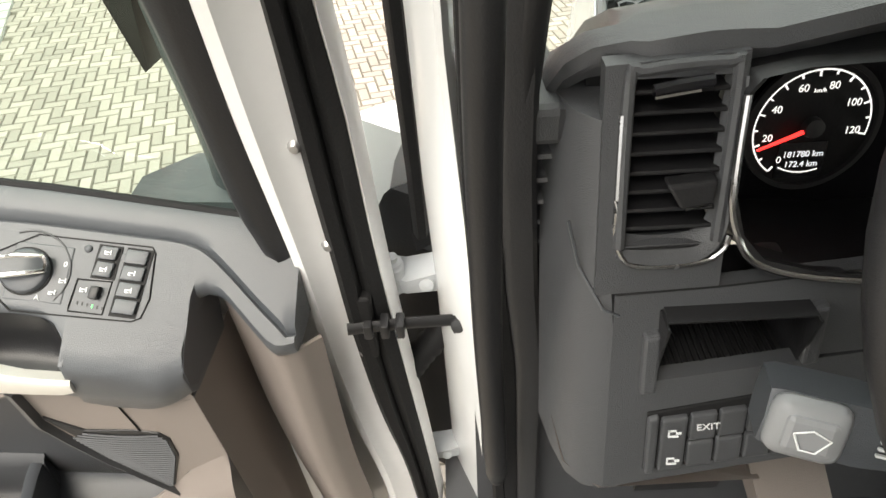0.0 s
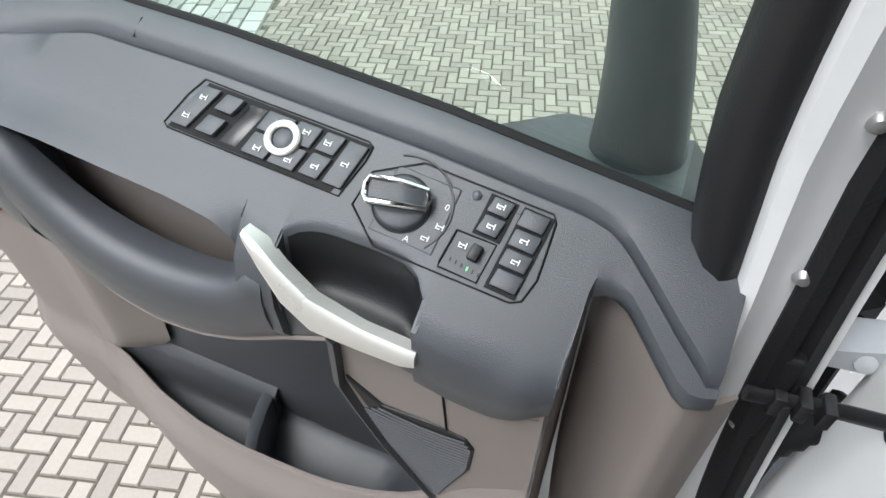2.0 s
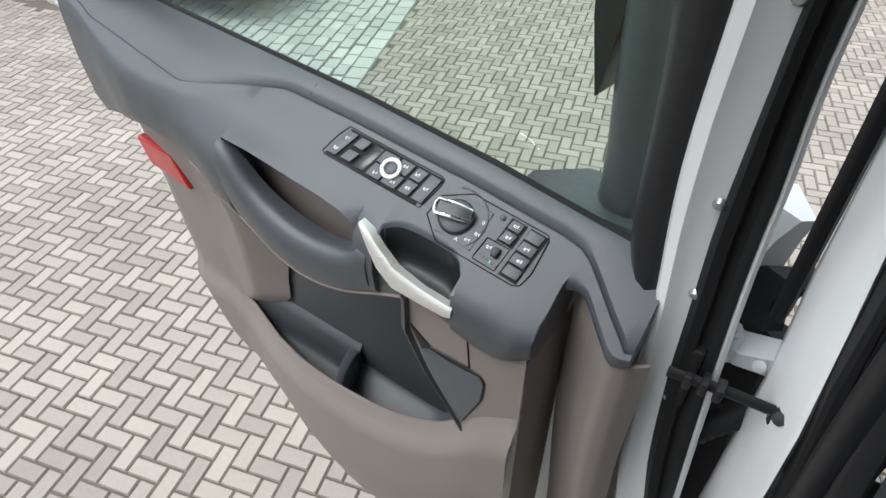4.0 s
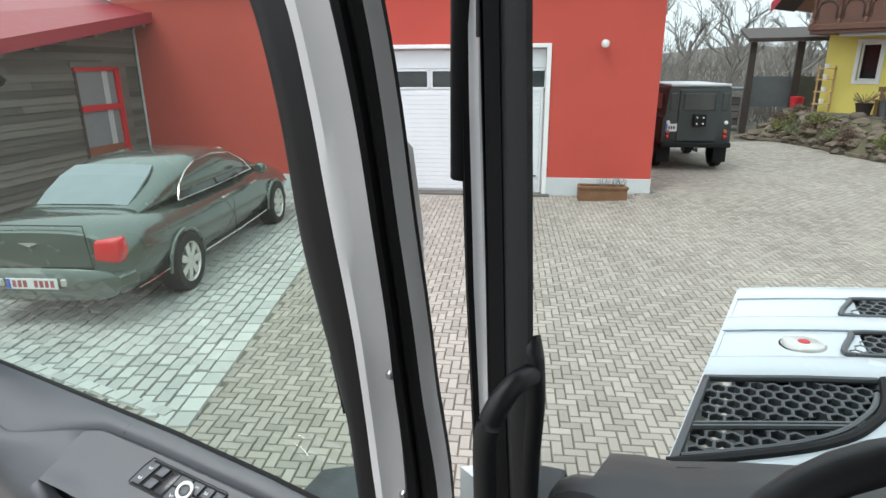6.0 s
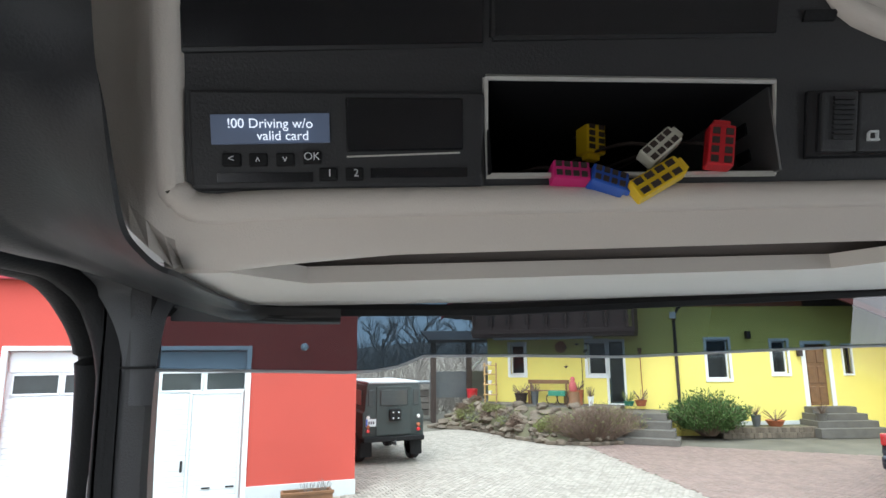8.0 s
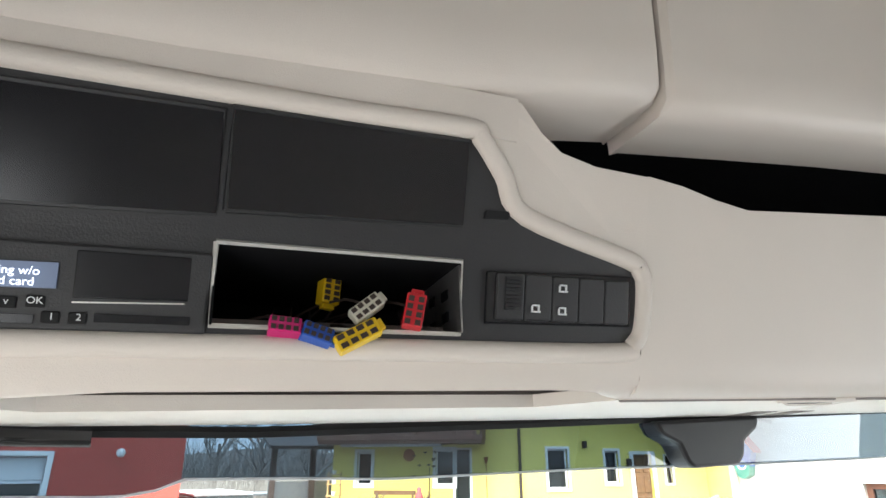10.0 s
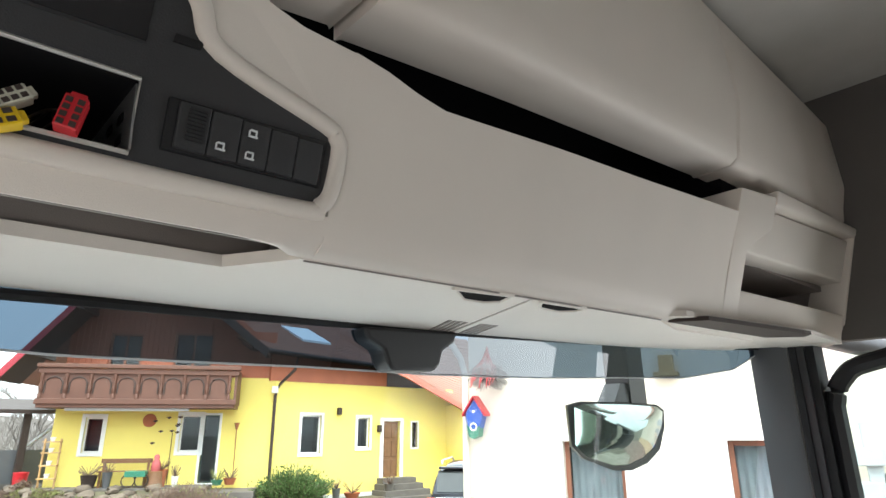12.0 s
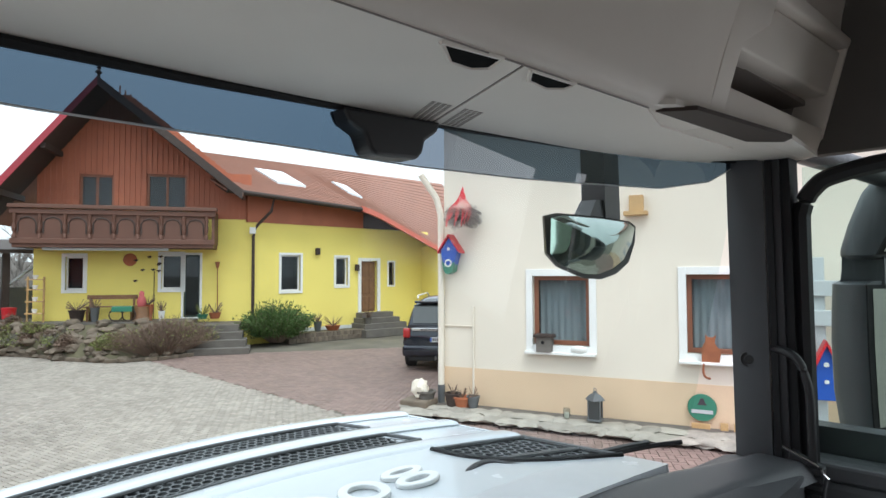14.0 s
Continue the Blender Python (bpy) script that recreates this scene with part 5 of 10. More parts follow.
plate_bars(est, 0.0, -0.955, 0.80, 0.5, 0.12, ink=M_INK)
for s in (-1, 1):
    part("tail_lamp", box(B(), s * 0.86 - 0.09, s * 0.86 + 0.09, -0.93, -0.80, 0.84, 1.08, 0.03, 3), M_REFLECT, est, smooth=True)
    for y in (0.0, 2.85):
        wheel(est, s * 0.88, y, 0.38, 0.26, s, 5)
part("bumper", box(B(), -0.96, 0.96, -1.02, -0.80, 0.38, 0.66, 0.06, 3), M_NAVY, est, smooth=True)
part("roof_spoiler", box(B(), -0.70, 0.70, -0.66, -0.40, 1.70, 1.76, 0.02), M_NAVY, est, smooth=True)
part("lower_skirt", box(B(), -0.80, 0.80, -0.98, -0.80, 0.26, 0.40, 0.03), M_TYRE, est, "black lower bumper skirt")
part("tow_hook", tube(B(), [(-0.10, -0.95, 0.34), (-0.10, -1.06, 0.32), (-0.10, -1.08, 0.40)], 0.025, 8), M_STEEL, est, smooth=True)
for s_ in (-1, 1):
    part("roof_rail", tube(B(), [(s_ * 0.66, -0.30, 1.80), (s_ * 0.68, -0.2, 1.88), (s_ * 0.68, 1.6, 1.90), (s_ * 0.66, 1.8, 1.80)], 0.022, 8), M_ALU, est, smooth=True)
part("wiper", tube(B(), [(-0.05, -0.80, 1.24), (0.35, -0.78, 1.27)], 0.015, 6), M_RUBBER, est)

# ---- garden before the farmhouse, trees behind ----
use(F_WORLD)


def stone_mesh(k, r):
    bm = B()
    bmesh.ops.create_icosphere(bm, subdivisions=2, radius=1.0)
    sx, sy, sz = random.uniform(0.8, 1.5), random.uniform(0.8, 1.3), random.uniform(0.5, 0.8)
    for v in bm.verts:
        v.co = Vector((v.co.x * sx, v.co.y * sy, v.co.z * sz)) * r * (1 + 0.45 * noise.noise(v.co * 1.4 + Vector((k * 2.7, 1, 0))))
    return bm


bedline = [(2.3, 21.6), (3.5, 20.7), (4.1, 19.6), (4.6, 18.0), (5.2, 17.0), (6.3, 16.6), (7.3, 16.8), (7.9, 17.6)]
backline = [(7.242 + 0.861 * a + 0.508 * b, 19.564 - 0.508 * a + 0.861 * b) for a, b in ((-4.4, 1.0), (-4.0, 0.05), (-3.7, -0.55), (-2.8, -0.9), (-1.7, -0.95), (-0.6, -1.05), (0.4, -1.15), (1.1, -1.25))]
bed = B()


def bed_at(u, v):
    i = min(int(u * 7), 6)
    f = u * 7 - i
    a = Vector((*bedline[i], 0)).lerp(Vector((*bedline[i + 1], 0)), f)
    b = Vector((*backline[i], 0)).lerp(Vector((*backline[i + 1], 0)), f)
    p = a.lerp(b, v)
    return Vector((p.x, p.y, 0.02 + 0.84 * v ** 0.75 + 0.05 * noise.noise(p * 1.7)))


sheet(bed, bed_at, 28, 10)
rockery = part("rockery_bed", bed, M_MOSS, None, "earth bank of the rockery before the terrace", "garden bed", kind="structure", smooth=True)
for k in range(230):
    u, v = random.random(), random.random() ** 1.3
    p = bed_at(u, v)
    bm = stone_mesh(k, random.uniform(0.06, 0.19))
    bmesh.ops.translate(bm, verts=bm.verts, vec=p + Vector((0, 0, 0.03)))
    tagged(part("rock", bm, M_STONE, None, "rough grey-brown rockery stone", "rock", group="rockery stones", smooth=True), kind="")
for k in range(26):
    u = k / 26
    p = bed_at(u, 0.0)
    q = bed_at(min(u + 0.03, 1), 0.0)
    bm = B()
    box(bm, -0.22, 0.22, -0.05, 0.05, 0.0, 0.10, 0.015)
    bmesh.ops.rotate(bm, verts=bm.verts, matrix=Matrix.Rotation(math.atan2(q.y - p.y, q.x - p.x), 3, "Z"))
    bmesh.ops.translate(bm, verts=bm.verts, vec=(p.x, p.y, 0.0))
    part("edging_stone", bm, M_STONE, rockery)


def twig_bush(name, label, x, y, z, rx, ry, h, n, material, leaf=None, leafn=0):
    ob = thing(name, label, "shrub", (x, y, z))
    bm = B()
    tips = []
    for k in range(n):
        a, r = random.uniform(0, 2 * math.pi), random.random() ** 0.6
        b = Vector((x + 0.35 * rx * r * math.cos(a), y + 0.35 * ry * r * math.sin(a), z))
        t = Vector((x + rx * r * math.cos(a + random.uniform(-0.3, 0.3)), y + ry * r * math.sin(a), z + h * random.uniform(0.45, 1.0) * (1 - 0.45 * r * r)))
        m_ = b.lerp(t, 0.5) + Vector((random.uniform(-0.06, 0.06), random.uniform(-0.06, 0.06), 0.08))
        tube(bm, [b, m_, t], 0.010, 3, taper=0.35)
        tips.append((m_, t))
        for _ in range(2):
            s0 = m_.lerp(t, random.random())
            tube(bm, [s0, s0 + Vector((random.uniform(-0.14, 0.14), random.uniform(-0.14, 0.14), random.uniform(0.02, 0.16)))], 0.006, 3, taper=0.4)
    part("branches", bm, material, ob)
    if leaf:
        lv, lf = [], []
        for k in range(leafn):
            m_, t = random.choice(tips)
            p = m_.lerp(t, random.uniform(0.2, 1.1)) + Vector([random.uniform(-0.07, 0.07) for _ in range(3)])
            d = Vector([random.uniform(-1, 1) for _ in range(3)]).normalized() * random.uniform(0.03, 0.06)
            e = d.cross(Vector((random.uniform(-1, 1), random.uniform(-1, 1), random.uniform(-1, 1)))).normalized() * 0.018
            i = len(lv)
            lv += [p - e, p + d * 0.5 - e * 1.6, p + d, p + d * 0.5 + e * 1.6]
            lf.append((i, i + 1, i + 2, i + 3))
        bm = B()
        vs = [bm.verts.new(v) for v in lv]
        for f in lf:
            bm.faces.new([vs[i] for i in f])
        part("foliage", bm, leaf, ob)
    return ob


twig_bush("bare_shrub", "bare red-brown winter shrub", 6.45, 17.0, 0.08, 1.55, 0.8, 1.15, 620, M_TWIG, M_LEAF2, 260)
twig_bush("bare_shrub", "bare brown shrub with a few dry leaves", 7.35, 17.25, 0.1, 1.0, 0.65, 0.95, 320, M_TWIG, M_LEAF2, 900)
twig_bush("green_shrub", "low pale green shrub in the rockery", 5.35, 17.7, 0.15, 0.45, 0.4, 0.6, 160, M_TWIG, M_LEAF2, 2200)
twig_bush("grey_shrub", "grey-green low shrub among the stones", 4.6, 19.2, 0.25, 0.6, 0.5, 0.5, 160, M_GREYTWIG, M_LEAF2, 700)
twig_bush("grey_shrub", "grey-green low shrub among the stones", 3.9, 20.6, 0.2, 0.6, 0.5, 0.5, 160, M_GREYTWIG, M_LEAF2, 600)
for k in range(16):
    p_ = bed_at(random.random(), random.uniform(0.15, 0.9))
    twig_bush("rockery_plant", "small evergreen cushion plant in the rockery" if k % 2 else "dry brown cushion plant in the rockery", p_.x, p_.y, p_.z, random.uniform(0.2, 0.4), random.uniform(0.2, 0.35), random.uniform(0.2, 0.38), 50, M_TWIG, M_LEAF2 if k % 2 else M_TWIG, 420)
# spreading juniper
jun = thing("juniper", "spreading dark green juniper by the steps", "shrub", (10.2, 17.4, 0))
bm = B()
lv = B()
for k in range(420):
    a, r = random.uniform(0, 2 * math.pi), random.random() ** 0.5
    b = Vector((10.15 + 0.2 * math.cos(a), 17.35 + 0.2 * math.sin(a), 0.1))
    t = Vector((10.15 + 1.3 * r * math.cos(a), 17.35 + 0.85 * r * math.sin(a), 0.32 + 1.2 * (1 - 0.55 * r) * random.uniform(0.45, 1.0)))
    tube(bm, [b, b.lerp(t, 0.5) + Vector((0, 0, 0.1)), t], 0.014, 3, taper=0.3)
    d0 = (t - b).normalized()
    for q in range(30):
        p = b.lerp(t, random.uniform(0.40, 1.05)) + Vector([random.uniform(-0.10, 0.10) for _ in range(3)])
        d = (d0 + Vector([random.uniform(-0.7, 0.7) for _ in range(3)])).normalized() * random.uniform(0.06, 0.13)
        e = d.cross(Vector((random.uniform(-1, 1), random.uniform(-1, 1), random.uniform(-1, 1)))).normalized() * 0.020
        vs = [lv.verts.new(x_) for x_ in (p - e, p + d * 0.4 - e, p + d, p + d * 0.4 + e)]
        lv.faces.new(vs)
part("branches", bm, M_TWIG, jun)
part("foliage", lv, M_LEAF, jun)


def bare_tree(x, y, h, seed):
    q = random.Random(seed)
    ob = thing("bare_tree", "leafless winter tree with fine grey branches", "tree", (x, y, 0), group="trees behind the yard")
    trunk, crown = B(), B()
    tube(trunk, [(x, y, 0), (x + q.uniform(-0.2, 0.2), y, h * 0.25), (x + q.uniform(-0.3, 0.3), y, h * 0.5)], h * 0.025, 7, taper=0.55)

    def grow(p, d, l, r, depth):
        e = p + d * l
        tube(crown, [p, p.lerp(e, 0.5) + Vector([q.uniform(-0.06, 0.06) * l for _ in range(3)]), e], r, 4 if depth < 2 else 3, taper=0.5)
        if depth < 4:
            for _ in range(3 if depth < 3 else 4):
                nd = (d + Vector((q.uniform(-0.8, 0.8), q.uniform(-0.8, 0.8), q.uniform(-0.2, 0.6)))).normalized()
                grow(p.lerp(e, q.uniform(0.4, 1.0)), nd, l * q.uniform(0.55, 0.8), r * 0.55, depth + 1)
    for k in range(5):
        a = 2 * math.pi * k / 5 + q.uniform(-0.4, 0.4)
        grow(Vector((x, y, h * q.uniform(0.25, 0.5))), Vector((math.cos(a) * 0.7, math.sin(a) * 0.7, 0.9)).normalized(), h * 0.24, h * 0.011, 0)
    part("trunk", trunk, M_GREYTWIG, ob, smooth=True)
    part("crown", crown, M_GREYTWIG, ob)


for k, (x, y, h) in enumerate(((1.0, 44, 7.5), (4.0, 48, 8.5), (7.5, 42, 6.5), (-2.0, 52, 9.0), (-9.5, 46, 9.5), (-13.5, 50, 9.0), (10.0, 50, 8.0), (3.0, 36, 5.5), (5.8, 34, 5.0), (31.0, 44, 11.0))):
    bare_tree(x, y, h, 11 + k)
# thicket and low sheds at the back of the yard
hd = B()
for k in range(2600):
    x, y = random.uniform(-4, 11), random.uniform(26, 34)
    p = Vector((x, y, 0))
    t = p + Vector((random.uniform(-0.7, 0.7), random.uniform(-0.5, 0.5), random.uniform(0.7, 2.3)))
    tube(hd, [p, p.lerp(t, 0.5) + Vector((random.uniform(-0.2, 0.2), 0, 0)), t], 0.014, 3, taper=0.3)
for k in range(3800):
    x, y = random.uniform(-16, 14), random.uniform(36, 46)
    z0 = random.uniform(0.5, 3.6) * (0.7 + 0.5 * noise.noise(Vector((x * 0.25, y * 0.1, 2))))
    p = Vector((x, y, z0))
    t = p + Vector((random.uniform(-0.9, 0.9), random.uniform(-0.5, 0.5), random.uniform(0.6, 1.9)))
    tube(hd, [p, p.lerp(t, 0.5) + Vector((random.uniform(-0.25, 0.25), 0, 0)), t], 0.022, 3, taper=0.25)
part("thicket", hd, M_GREYTWIG, None, "bare grey-brown winter thicket behind the yard", "thicket", kind="stuff")
shed = thing("open_shed", "dark open timber shed behind the rockery", "shed", (3.4, 24, 0))
part("roof", prism(B(), [(23.0, 3.0), (23.0, 3.12), (26.5, 3.6), (26.5, 3.48)], "x", 2.3, 5.4), M_DARKWOOD, shed)
for x in (2.5, 3.9, 5.2):
    part("post", box(B(), x - 0.1, x + 0.1, 23.2, 23.4, 0, 3.0), M_DARKWOOD, shed)
part("side_boards", box(B(), 2.4, 5.3, 23.6, 23.7, 0.9, 1.9), M_GALV, shed)
part("brace", tube(B(), [(3.9, 23.3, 1.9), (5.1, 23.3, 3.0)], 0.06, 6), M_GREYPAINT, shed)
log = thing("timber_stack", "grey stack of timber under a low roof", "timber stack", (0.6, 25, 0))
for k in range(14):
    part("beam", box(B(), -0.9, 2.4, 24.0 + 0.25 * (k % 4), 24.2 + 0.25 * (k % 4), 0.2 + 0.25 * (k // 4), 0.42 + 0.25 * (k // 4), 0.01), M_OLDWOOD, log)
part("cover", box(B(), -1.2, 2.7, 23.7, 25.3, 1.42, 1.50, 0.01), M_GALV, log)
for x in (-1.0, 2.5):
    part("post", box(B(), x - 0.06, x + 0.06, 23.9, 24.0, 0, 1.42), M_OLDWOOD, log)
rb = thing("red_bin", "small red bin by the terrace", "bin", (3.9, 22.3, 0.7))
part("body", lathe(B(), [(0.16, 0.0), (0.2, 0.5), (0.21, 0.5), (0.21, 0.54), (0.01, 0.56)], (3.85, 22.3, 0.75), sides=14), M_REDP, rb, smooth=True)
far = B()
prev = None
for k in range(41):
    x = lerp(-160, 200, k / 40)
    zt = 6 + 5 * noise.noise(Vector((x * 0.02, 0, 3)))
    a, b = far.verts.new((x, 230, -2)), far.verts.new((x, 235, zt))
    if prev:
        far.faces.new((prev[0], a, b, prev[1]))
    prev = (a, b)
part("backdrop_woods", far, M_GREYTWIG, None, "distant grey winter woods", "backdrop", kind="structure")

# ---- things on the terrace ----
use(F_GABLE)
TZ = 0.90
ben = thing("garden_bench", "weathered wooden garden bench on the terrace", "bench", (-1.1, -0.5, TZ))
for z, y in ((TZ + 0.42, -0.62), (TZ + 0.42, -0.50), (TZ + 0.42, -0.38)):
    part("seat_board", box(B(), -1.9, -0.5, y - 0.05, y + 0.05, z, z + 0.03, 0.006), M_OAK, ben)
part("back_board", box(B(), -1.9, -0.5, -0.32, -0.28, TZ + 0.65, TZ + 0.78, 0.006), M_OAK, ben)
for x in (-1.8, -0.6):
    for y in (-0.62, -0.32):
        part("leg", box(B(), x - 0.03, x + 0.03, y - 0.03, y + 0.03, TZ, TZ + (0.42 if y < -0.5 else 0.75)), M_OAK, ben)


def pot(x, y, r, h, material, label, dry=True):
    ob = thing("flower_pot", label, "flower pot", (x, y, TZ), group="pots on the terrace")
    part("pot", lathe(B(), [(r * 0.7, 0.0), (r, h), (r * 1.1, h + 0.03), (r * 0.85, h - 0.02), (0.001, h - 0.02)], (x, y, TZ), sides=14), material, ob, smooth=True)
    tw = B()
    for k in range(24):
        a = random.uniform(0, 6.28)
        tube(tw, [(x, y, TZ + h), (x + r * 1.3 * math.cos(a), y + r * 1.3 * math.sin(a), TZ + h + random.uniform(0.1, 0.35))], 0.008, 3)
    part("plant", tw, M_TWIG if dry else M_LEAF2, ob)


pot(-2.05, -0.7, 0.22, 0.32, M_DARKWOOD, "dark wooden tub with dry stems")
pot(-1.55, -0.8, 0.13, 0.40, M_GALV, "blue-grey bucket beside the bench")
pot(-0.15, -0.6, 0.16, 0.45, M_TERRA, "terracotta pot with a small bush")
pot(0.25, -0.7, 0.10, 0.26, M_WHITEP, "white bucket on the terrace")
pot(1.4, -0.5, 0.16, 0.12, M_GREENSIGN, "green watering tray by the door", False)
pot(1.75, -0.4, 0.18, 0.16, M_TERRA, "shallow terracotta bowl by the steps")
wheelb = thing("ornamental_cart", "small ornamental green garden cart", "cart", (-0.75, -0.9, TZ))
for x in (-0.95, -0.6):
    part("wheel", tube(B(), [(x + 0.18 * math.cos(a), -0.95, TZ + 0.20 + 0.18 * math.sin(a)) for a in [2 * math.pi * k / 16 for k in range(17)]], 0.02, 6), M_DARKWOOD, wheelb, smooth=True)
part("tray", box(B(), -1.05, -0.5, -1.05, -0.75, TZ + 0.30, TZ + 0.46, 0.01), M_GREENSIGN, wheelb)
gn = thing("garden_figure", "small faded red garden figure on a stump", "figure", (-0.3, -0.75, TZ))
part("body", lathe(B(), [(0.11, 0.44), (0.14, 0.56), (0.11, 0.70), (0.07, 0.76), (0.08, 0.83), (0.05, 0.89), (0.01, 0.91)], (-0.30, -0.75, TZ), sides=14), M_FADEDRED, gn, smooth=True)
stump = thing("tree_stump", "brown tree stump under the garden figure", "stump", (-0.30, -0.75, TZ))
part("trunk", lathe(B(), [(0.26, 0.0), (0.22, 0.10), (0.20, 0.42), (0.17, 0.44), (0.001, 0.43)], (-0.30, -0.75, TZ), sides=14), M_OAK, stump, smooth=True)
ep = thing("plant_ladder", "pale wooden plant ladder with pots", "shelf", (-3.2, -0.4, TZ))
for x in (-3.42, -3.0):
    part("rail", box(B(), x - 0.02, x + 0.02, -0.5, -0.44, TZ, TZ + 1.35), M_PINE, ep)
for z in (0.25, 0.6, 0.95, 1.25):
    part("tread", box(B(), -3.44, -2.98, -0.62, -0.40, TZ + z, TZ + z + 0.03), M_PINE, ep)
    part("pot", lathe(B(), [(0.05, 0.0), (0.08, 0.12), (0.01, 0.12)], (-3.22, -0.5, TZ + z + 0.03), sides=10), M_WHITEP, ep)
orn = thing("wall_ornament", "dark metal leaf ornament on the yellow wall", "ornament", (-0.2, -0.04, 2.4))
for k in range(9):
    x, z = random.uniform(-0.75, 0.05), random.uniform(2.1, 2.9)
    part("leaf", prism(B(), [(x, z), (x + 0.10, z + 0.03), (x + 0.16, z), (x + 0.08, z - 0.05)], "y", -0.05, -0.035), M_DARKWOOD, orn)
part("stem", tube(B(), [(-0.10, -0.05, TZ), (-0.10, -0.05, 2.4)], 0.012, 5), M_DARKWOOD, orn)
tl = thing("torch_lamp", "rusty metal garden torch against the wall", "lamp", (1.75, -0.1, TZ))
part("pole", tube(B(), [(1.80, -0.1, TZ), (1.78, -0.1, 2.5)], 0.015, 5), M_RUST, tl)
part("cup", lathe(B(), [(0.03, 0.0), (0.08, 0.2), (0.06, 0.2), (0.02, 0.02)], (1.78, -0.1, 2.5), sides=10), M_RUST, tl)
use(F_WING)
TZ = 0.32
low = thing("retaining_wall", "low pale stone wall along the wing", "wall", (2.5, -0.7, 0))
for k in range(26):
    x = 0.9 + k * 0.135
    part("stone", box(B(), x, x + 0.128, -0.85 + 0.02 * random.random(), -0.6, 0.0, 0.16, 0.012), M_STONE, low)
    part("stone", box(B(), x - 0.06, x + 0.068, -0.84 + 0.02 * random.random(), -0.6, 0.163, 0.31, 0.012), M_STONE, low)
part("bed", box(B(), 0.9, 4.0, -0.6, 0.0, 0.0, 0.30), M_MOSS, low)
pot(2.15, -0.5, 0.14, 0.30, M_GALV, "grey metal lantern pot by the wall")
pot(2.75, -0.5, 0.26, 0.14, M_TERRA, "wide red-brown bowl on the low wall")
pot(4.1, -0.7, 0.16, 0.35, M_CONCRETE, "stone pot beside the entrance steps")

# ---- the truck's cab: shell ----
use(F_CAB)
# closing walls, roof and floor behind and round the seats
part("wall_back", box(B(), -0.30, 2.25, -1.25, -1.20, 1.15, 3.30), M_CLOTH, None, "light grey padded rear wall of the cab", "wall", kind="structure")
part("wall_right_lower", box(B(), 2.16, 2.22, -1.20, 0.60, 1.15, 1.78), M_DASH, None, "dark inner side below the passenger window", "wall", kind="structure")
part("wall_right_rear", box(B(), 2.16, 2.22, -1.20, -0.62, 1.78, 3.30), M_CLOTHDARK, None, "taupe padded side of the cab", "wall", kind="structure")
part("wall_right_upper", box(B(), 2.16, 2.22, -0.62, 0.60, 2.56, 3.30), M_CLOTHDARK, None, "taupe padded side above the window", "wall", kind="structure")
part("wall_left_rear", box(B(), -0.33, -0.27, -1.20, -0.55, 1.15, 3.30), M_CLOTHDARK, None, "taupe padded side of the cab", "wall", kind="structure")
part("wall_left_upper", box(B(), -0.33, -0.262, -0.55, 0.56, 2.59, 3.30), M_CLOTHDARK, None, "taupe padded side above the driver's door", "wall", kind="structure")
part("ceiling", box(B(), -0.33, 2.25, -1.25, 0.85, 3.30, 3.36), M_CLOTH, None, "grey headliner of the high roof", "ceiling", kind="structure")
part("floor", box(B(), -0.25, 2.2, -1.2, 0.95, 1.10, 1.15), M_DASH, None, "dark rubber cab floor", "floor", kind="structure")
part("wall_bulkhead", box(B(), -0.2, 1.90, 0.62, 0.66, 1.15, 1.55), M_DASH, None, "dark bulkhead below the windscreen", "wall", kind="structure")
part("wall_front_upper", box(B(), -0.33, 2.25, 0.72, 0.78, 2.60, 3.30), M_CLOTH, None, "cab front above the windscreen", "wall", kind="structure")

# left front pillar: white outer skin, rubber seals, dark inner cover
pillar = thing("front_pillar", "black trimmed front pillar with rubber seals and white outer sheet", "pillar", (-0.19, 0.6, 1.8), kind="structure")


def upright(bm, xs, y0, y1, zs, dx=0.0, lean=0.0):
    """A bar that stands between heights; xs: left and right edge, lean: how far the top goes back."""
    rings = []
    for z, sx in zs:
        k = (z - zs[0][0]) / (zs[-1][0] - zs[0][0])
        a, b = xs[0] + sx, xs[1] + sx
        rings.append([(a, y0 - lean * k, z), (b, y0 - lean * k, z), (b, y1 - lean * k, z), (a, y1 - lean * k, z)])
    return loft(bm, rings)


PZ = [(1.20, 0.035), (1.60, 0.020), (1.72, 0.008), (1.84, 0.0), (2.0, -0.004), (2.2, -0.004), (2.40, -0.004), (2.56, 0.0)]
use(F_WORLD)
JAMB = [(1.05, -0.185, 0.745, -0.140, 0.640), (1.30, -0.195, 0.725, -0.152, 0.622), (1.50, -0.203, 0.705, -0.162, 0.612), (1.62, -0.208, 0.695, -0.170, 0.612), (1.75, -0.217, 0.695, -0.181, 0.630), (1.90, -0.223, 0.685, -0.196, 0.645), (2.10, -0.231, 0.675, -0.207, 0.645), (2.30, -0.236, 0.670, -0.217, 0.650), (2.55, -0.240, 0.665, -0.222, 0.650)]
part("white_skin", loft(B(), [[(a, b, z), (lerp(a, c, 0.1) - 0.002, lerp(b, d, 0.1) - 0.004, z), (lerp(a, c, 0.9) - 0.002, lerp(b, d, 0.9) - 0.004, z), (c, d, z), (c + 0.02, d + 0.05, z), (a + 0.02, b + 0.03, z)] for z, a, b, c, d in JAMB]), M_WHITE, pillar, "white painted door opening", smooth=True)
